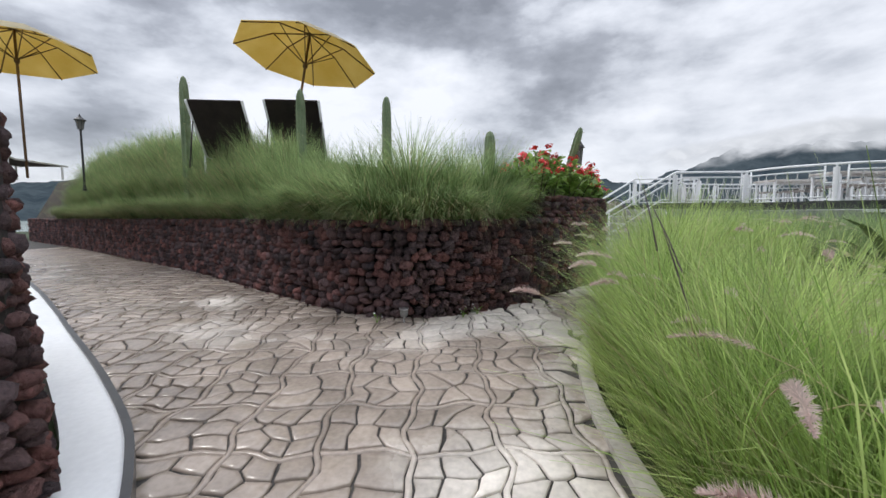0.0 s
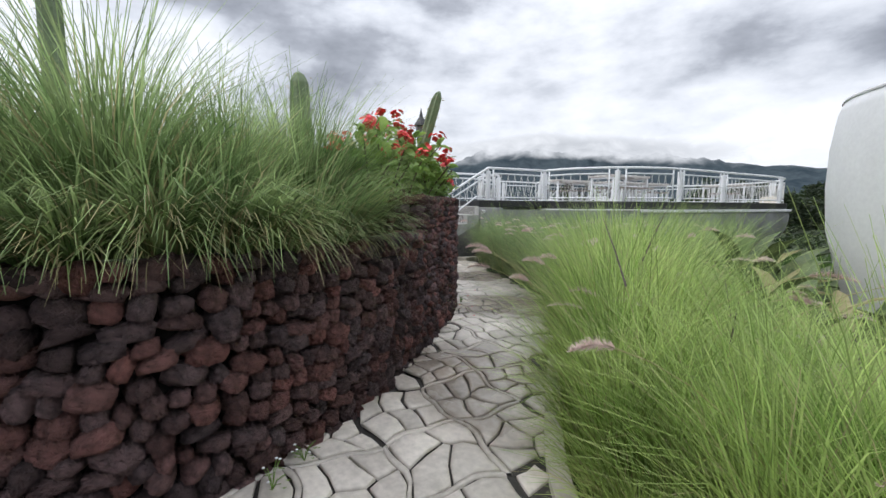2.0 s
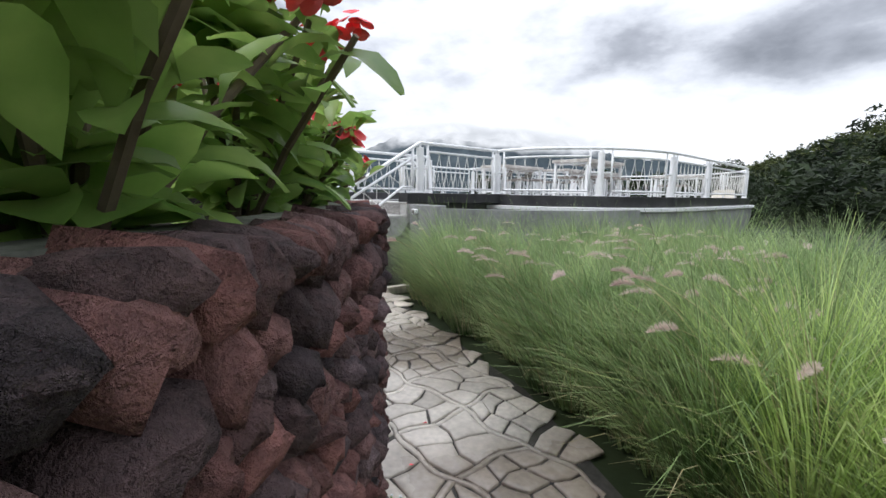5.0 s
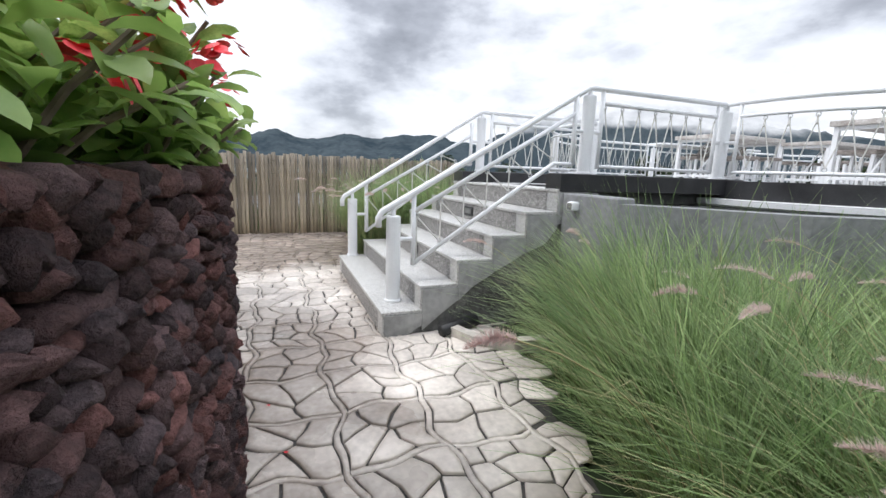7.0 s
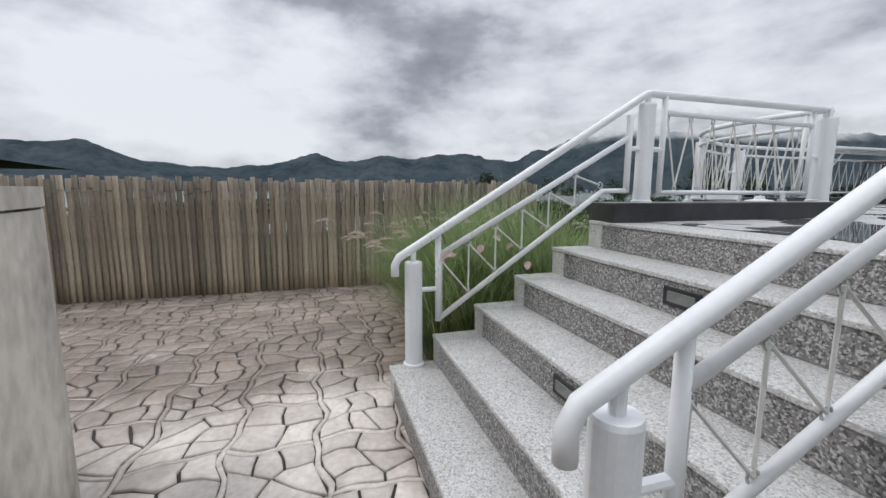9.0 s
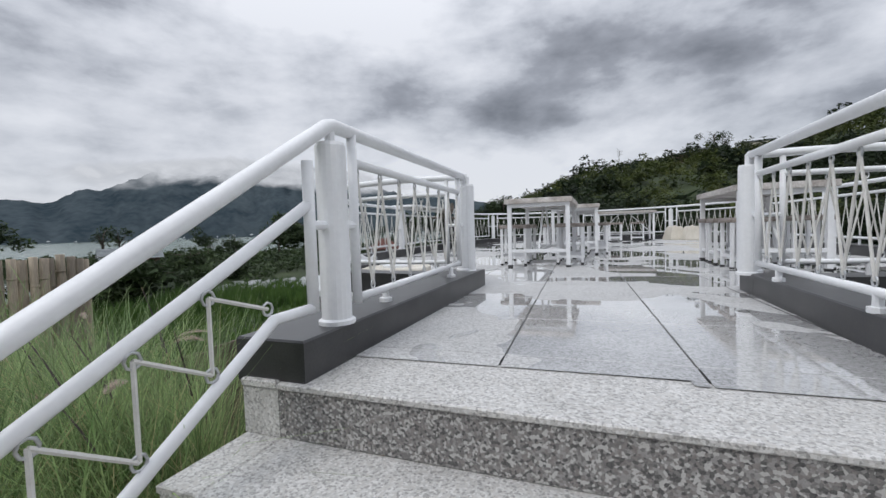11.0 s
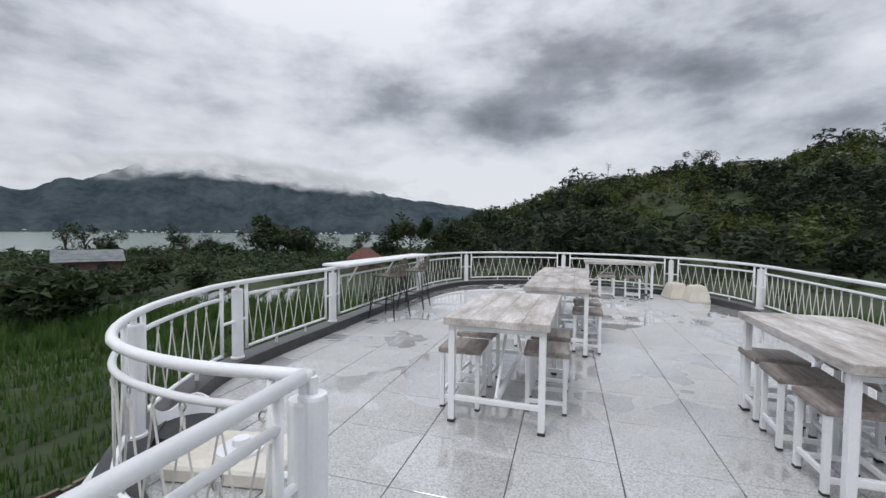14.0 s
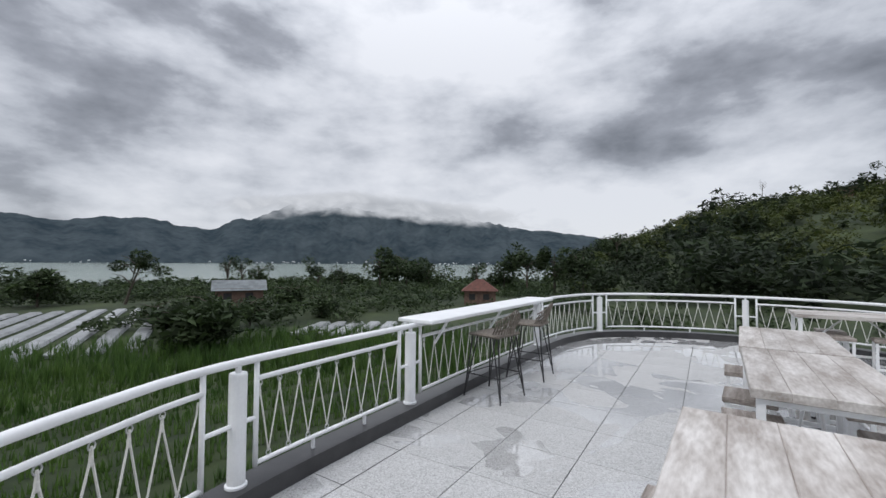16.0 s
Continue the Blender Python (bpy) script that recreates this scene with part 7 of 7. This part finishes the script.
# ---------------------------------------------------------------- terrace tiles
TS = 0.6
tile_me = Mesh().box((0.003, 0.003, -0.012), (TS - 0.003, TS - 0.003, 0.0), 0.002).data("floor_tile", M_TILE)
inner_poly = [tuple(p) for p in offset(RAIL, -0.02)]
TURN = pose(-1.44, 3.67, FLOOR, 0, 0, 2.2)


def laid(u, v):
    """A place of the turned tile grid in plan."""
    q = TURN @ Vector((u, v, 0))
    return (q.x, q.y)


def on_deck(p):
    return inside(p, inner_poly) or (CORR_L - 0.05 < p[0] < CORR_R + 0.05 and 1.74 < p[1] < 3.6)


for i in range(-7, 9):
    for j in range(-5, 20):
        x, y = i * TS, j * TS
        hits = [on_deck(laid(x + a * TS / 6, y + b * TS / 6)) for a in range(7) for b in range(7)]
        if not any(hits):
            continue
        if all(hits):
            ob = new("floor_tile", tile_me)
        else:
            # cut tile along the kerb
            cells = Mesh()
            q = 14
            s = (TS - 0.008) / q
            for a in range(q):
                for b in range(q):
                    cx, cy = x + 0.004 + a * s, y + 0.004 + b * s
                    if on_deck(laid(cx + s / 2, cy + s / 2)):
                        cells.add([(cx - x, cy - y, 0), (cx + s - x, cy - y, 0), (cx + s - x, cy + s - y, 0), (cx - x, cy + s - y, 0)], [(0, 1, 2, 3)])
            if not cells.f:
                continue
            ob = new("floor_tile", cells.data("floor_tile", M_TILE))
        ob.parent = floor
        ob.matrix_basis = TURN @ Matrix.Translation((x, y, 0))


# ---------------------------------------------------------------- paving stones
def clip_half(poly, p, n):
    out = []
    for i in range(len(poly)):
        a, b = poly[i - 1], poly[i]
        da, db = (a[0] - p[0]) * n[0] + (a[1] - p[1]) * n[1], (b[0] - p[0]) * n[0] + (b[1] - p[1]) * n[1]
        if (da < 0) != (db < 0):
            t = da / (da - db)
            out.append((a[0] + (b[0] - a[0]) * t, a[1] + (b[1] - a[1]) * t))
        if db < 0:
            out.append(b)
    return out


def warp(x, y):
    return (x + 0.028 * math.sin(y * 9.3 + 1.2 * math.sin(x * 3)) + 0.016 * math.sin(y * 21 + x * 5), y + 0.028 * math.sin(x * 8.9 + 0.8) + 0.016 * math.sin(x * 20 + y * 7))


def paving(base):
    g = random.Random(8)
    S = 0.43
    rest = Mesh()
    made = 0
    land = [(x, y) for x, y in LAND]
    near = [(6.2, -4.2), (8.2, -4.6), (8.2, -3.0), (6.4, -2.6), (4.4, -0.8), (2.2, 0.3), (-0.2, 0.0), (-0.2, -1.0), (2.2, -1.0), (4.4, -2.2)]
    for i in range(-14, 29):
        for j in range(-37, 5):
            cx, cy = i * S, j * S
            if not any(inside((cx + a * S, cy + b * S), land) for a in (0, 0.5, 1) for b in (0, 0.5, 1)):
                continue
            pts = []
            na, nb = g.choice(((2, 3), (3, 2), (2, 3), (3, 3), (2, 2)))
            for a in range(na):
                for b in range(nb):
                    pts.append((cx + S * (a + 0.5 + g.uniform(-0.3, 0.3)) / na, cy + S * (b + 0.5 + g.uniform(-0.3, 0.3)) / nb))
            e = 0.021
            for k, p in enumerate(pts):
                poly = [(cx + e, cy + e), (cx + S - e, cy + e), (cx + S - e, cy + S - e), (cx + e, cy + S - e)]
                for m2, q in enumerate(pts):
                    if m2 == k:
                        continue
                    dx, dy = q[0] - p[0], q[1] - p[1]
                    L = math.hypot(dx, dy)
                    nx, ny = dx / L, dy / L
                    poly = clip_half(poly, (p[0] + dx / 2 - nx * 0.0068, p[1] + dy / 2 - ny * 0.0068), (nx, ny))
                    if len(poly) < 3:
                        break
                if len(poly) < 3:
                    continue
                # split long edges so that the outline can follow the wavy grid
                fine = []
                for a in range(len(poly)):
                    u, v = poly[a - 1], poly[a]
                    fine.append(u)
                    if math.hypot(v[0] - u[0], v[1] - u[1]) > 0.12:
                        fine.append(((u[0] + v[0]) / 2 + g.uniform(-.004, .004), (u[1] + v[1]) / 2 + g.uniform(-.004, .004)))
                c0 = (sum(q[0] for q in fine) / len(fine), sum(q[1] for q in fine) / len(fine))
                if not inside(c0, land):
                    continue
                ring = [warp(*q) for q in fine]
                c = warp(*c0)
                h = g.uniform(-0.0025, 0.003)
                z0 = path_z(c[0])
                vs = []
                for s, z in ((1.0, -0.012), (1.0, 0.0), (0.93, 0.005), (0.6, 0.007)):
                    vs += [(c[0] + (q[0] - c[0]) * s, c[1] + (q[1] - c[1]) * s, path_z(c[0] + (q[0] - c[0]) * s) + z + h) for q in ring]
                n = len(ring)
                fs = [(r * n + a, r * n + (a + 1) % n, r * n + n + (a + 1) % n, r * n + n + a) for r in range(3) for a in range(n)] + [tuple(3 * n + a for a in range(n))]
                if made < 300 and inside(c, near):
                    made += 1
                    me = Mesh().add(vs, fs).data("paving_stone", M_STONE, True)
                    ob = new("paving_stone", me)
                    ob.parent = base
                else:
                    rest.add(vs, fs)
    # raised bands between the stamped squares
    for i in range(-14, 29):
        for j in range(-37, 5):
            cx, cy = i * S, j * S
            for along in (0, 1):
                line = [(cx + S * k / 6, cy) if along else (cx, cy + 0.016 + (S - 0.032) * k / 6) for k in range(7)]
                if not all(inside(q, land) for q in line[::3]):
                    continue
                vs = []
                for q in line:
                    for d, z in ((-0.0145, -0.011), (-0.012, 0.001), (0.012, 0.001), (0.0145, -0.011)):
                        p = warp(q[0], q[1] + d) if along else warp(q[0] + d, q[1])
                        vs.append((p[0], p[1], path_z(p[0]) + z))
                rest.add(vs, [(k * 4 + a, k * 4 + a + 1, k * 4 + 5 + a, k * 4 + 4 + a) for k in range(6) for a in range(3)])
    tagged(part("paving_stones", rest, M_STONEI, base, "many pale grey-beige paving stones", smooth=True), kind="stuff")


paving(bpy.data.objects["path_base"])

# ---------------------------------------------------------------- lava stones of the walls
lava_face(wall_planter, PL_LINE, 0, PL_TOP, 300, lambda p: 0.4 < p.x < 2.4, 0.88)
lava_face(wall_bed, BED_LINE, 0, BED_TOP, 300, lambda p: p.y > -4.3, 1.2)
lava_face(wall_pillar, pillar_line, 0, 1.34, 150, lambda p: p.x > 7.8, 1.0, (8.7, -6.8, 0.06))
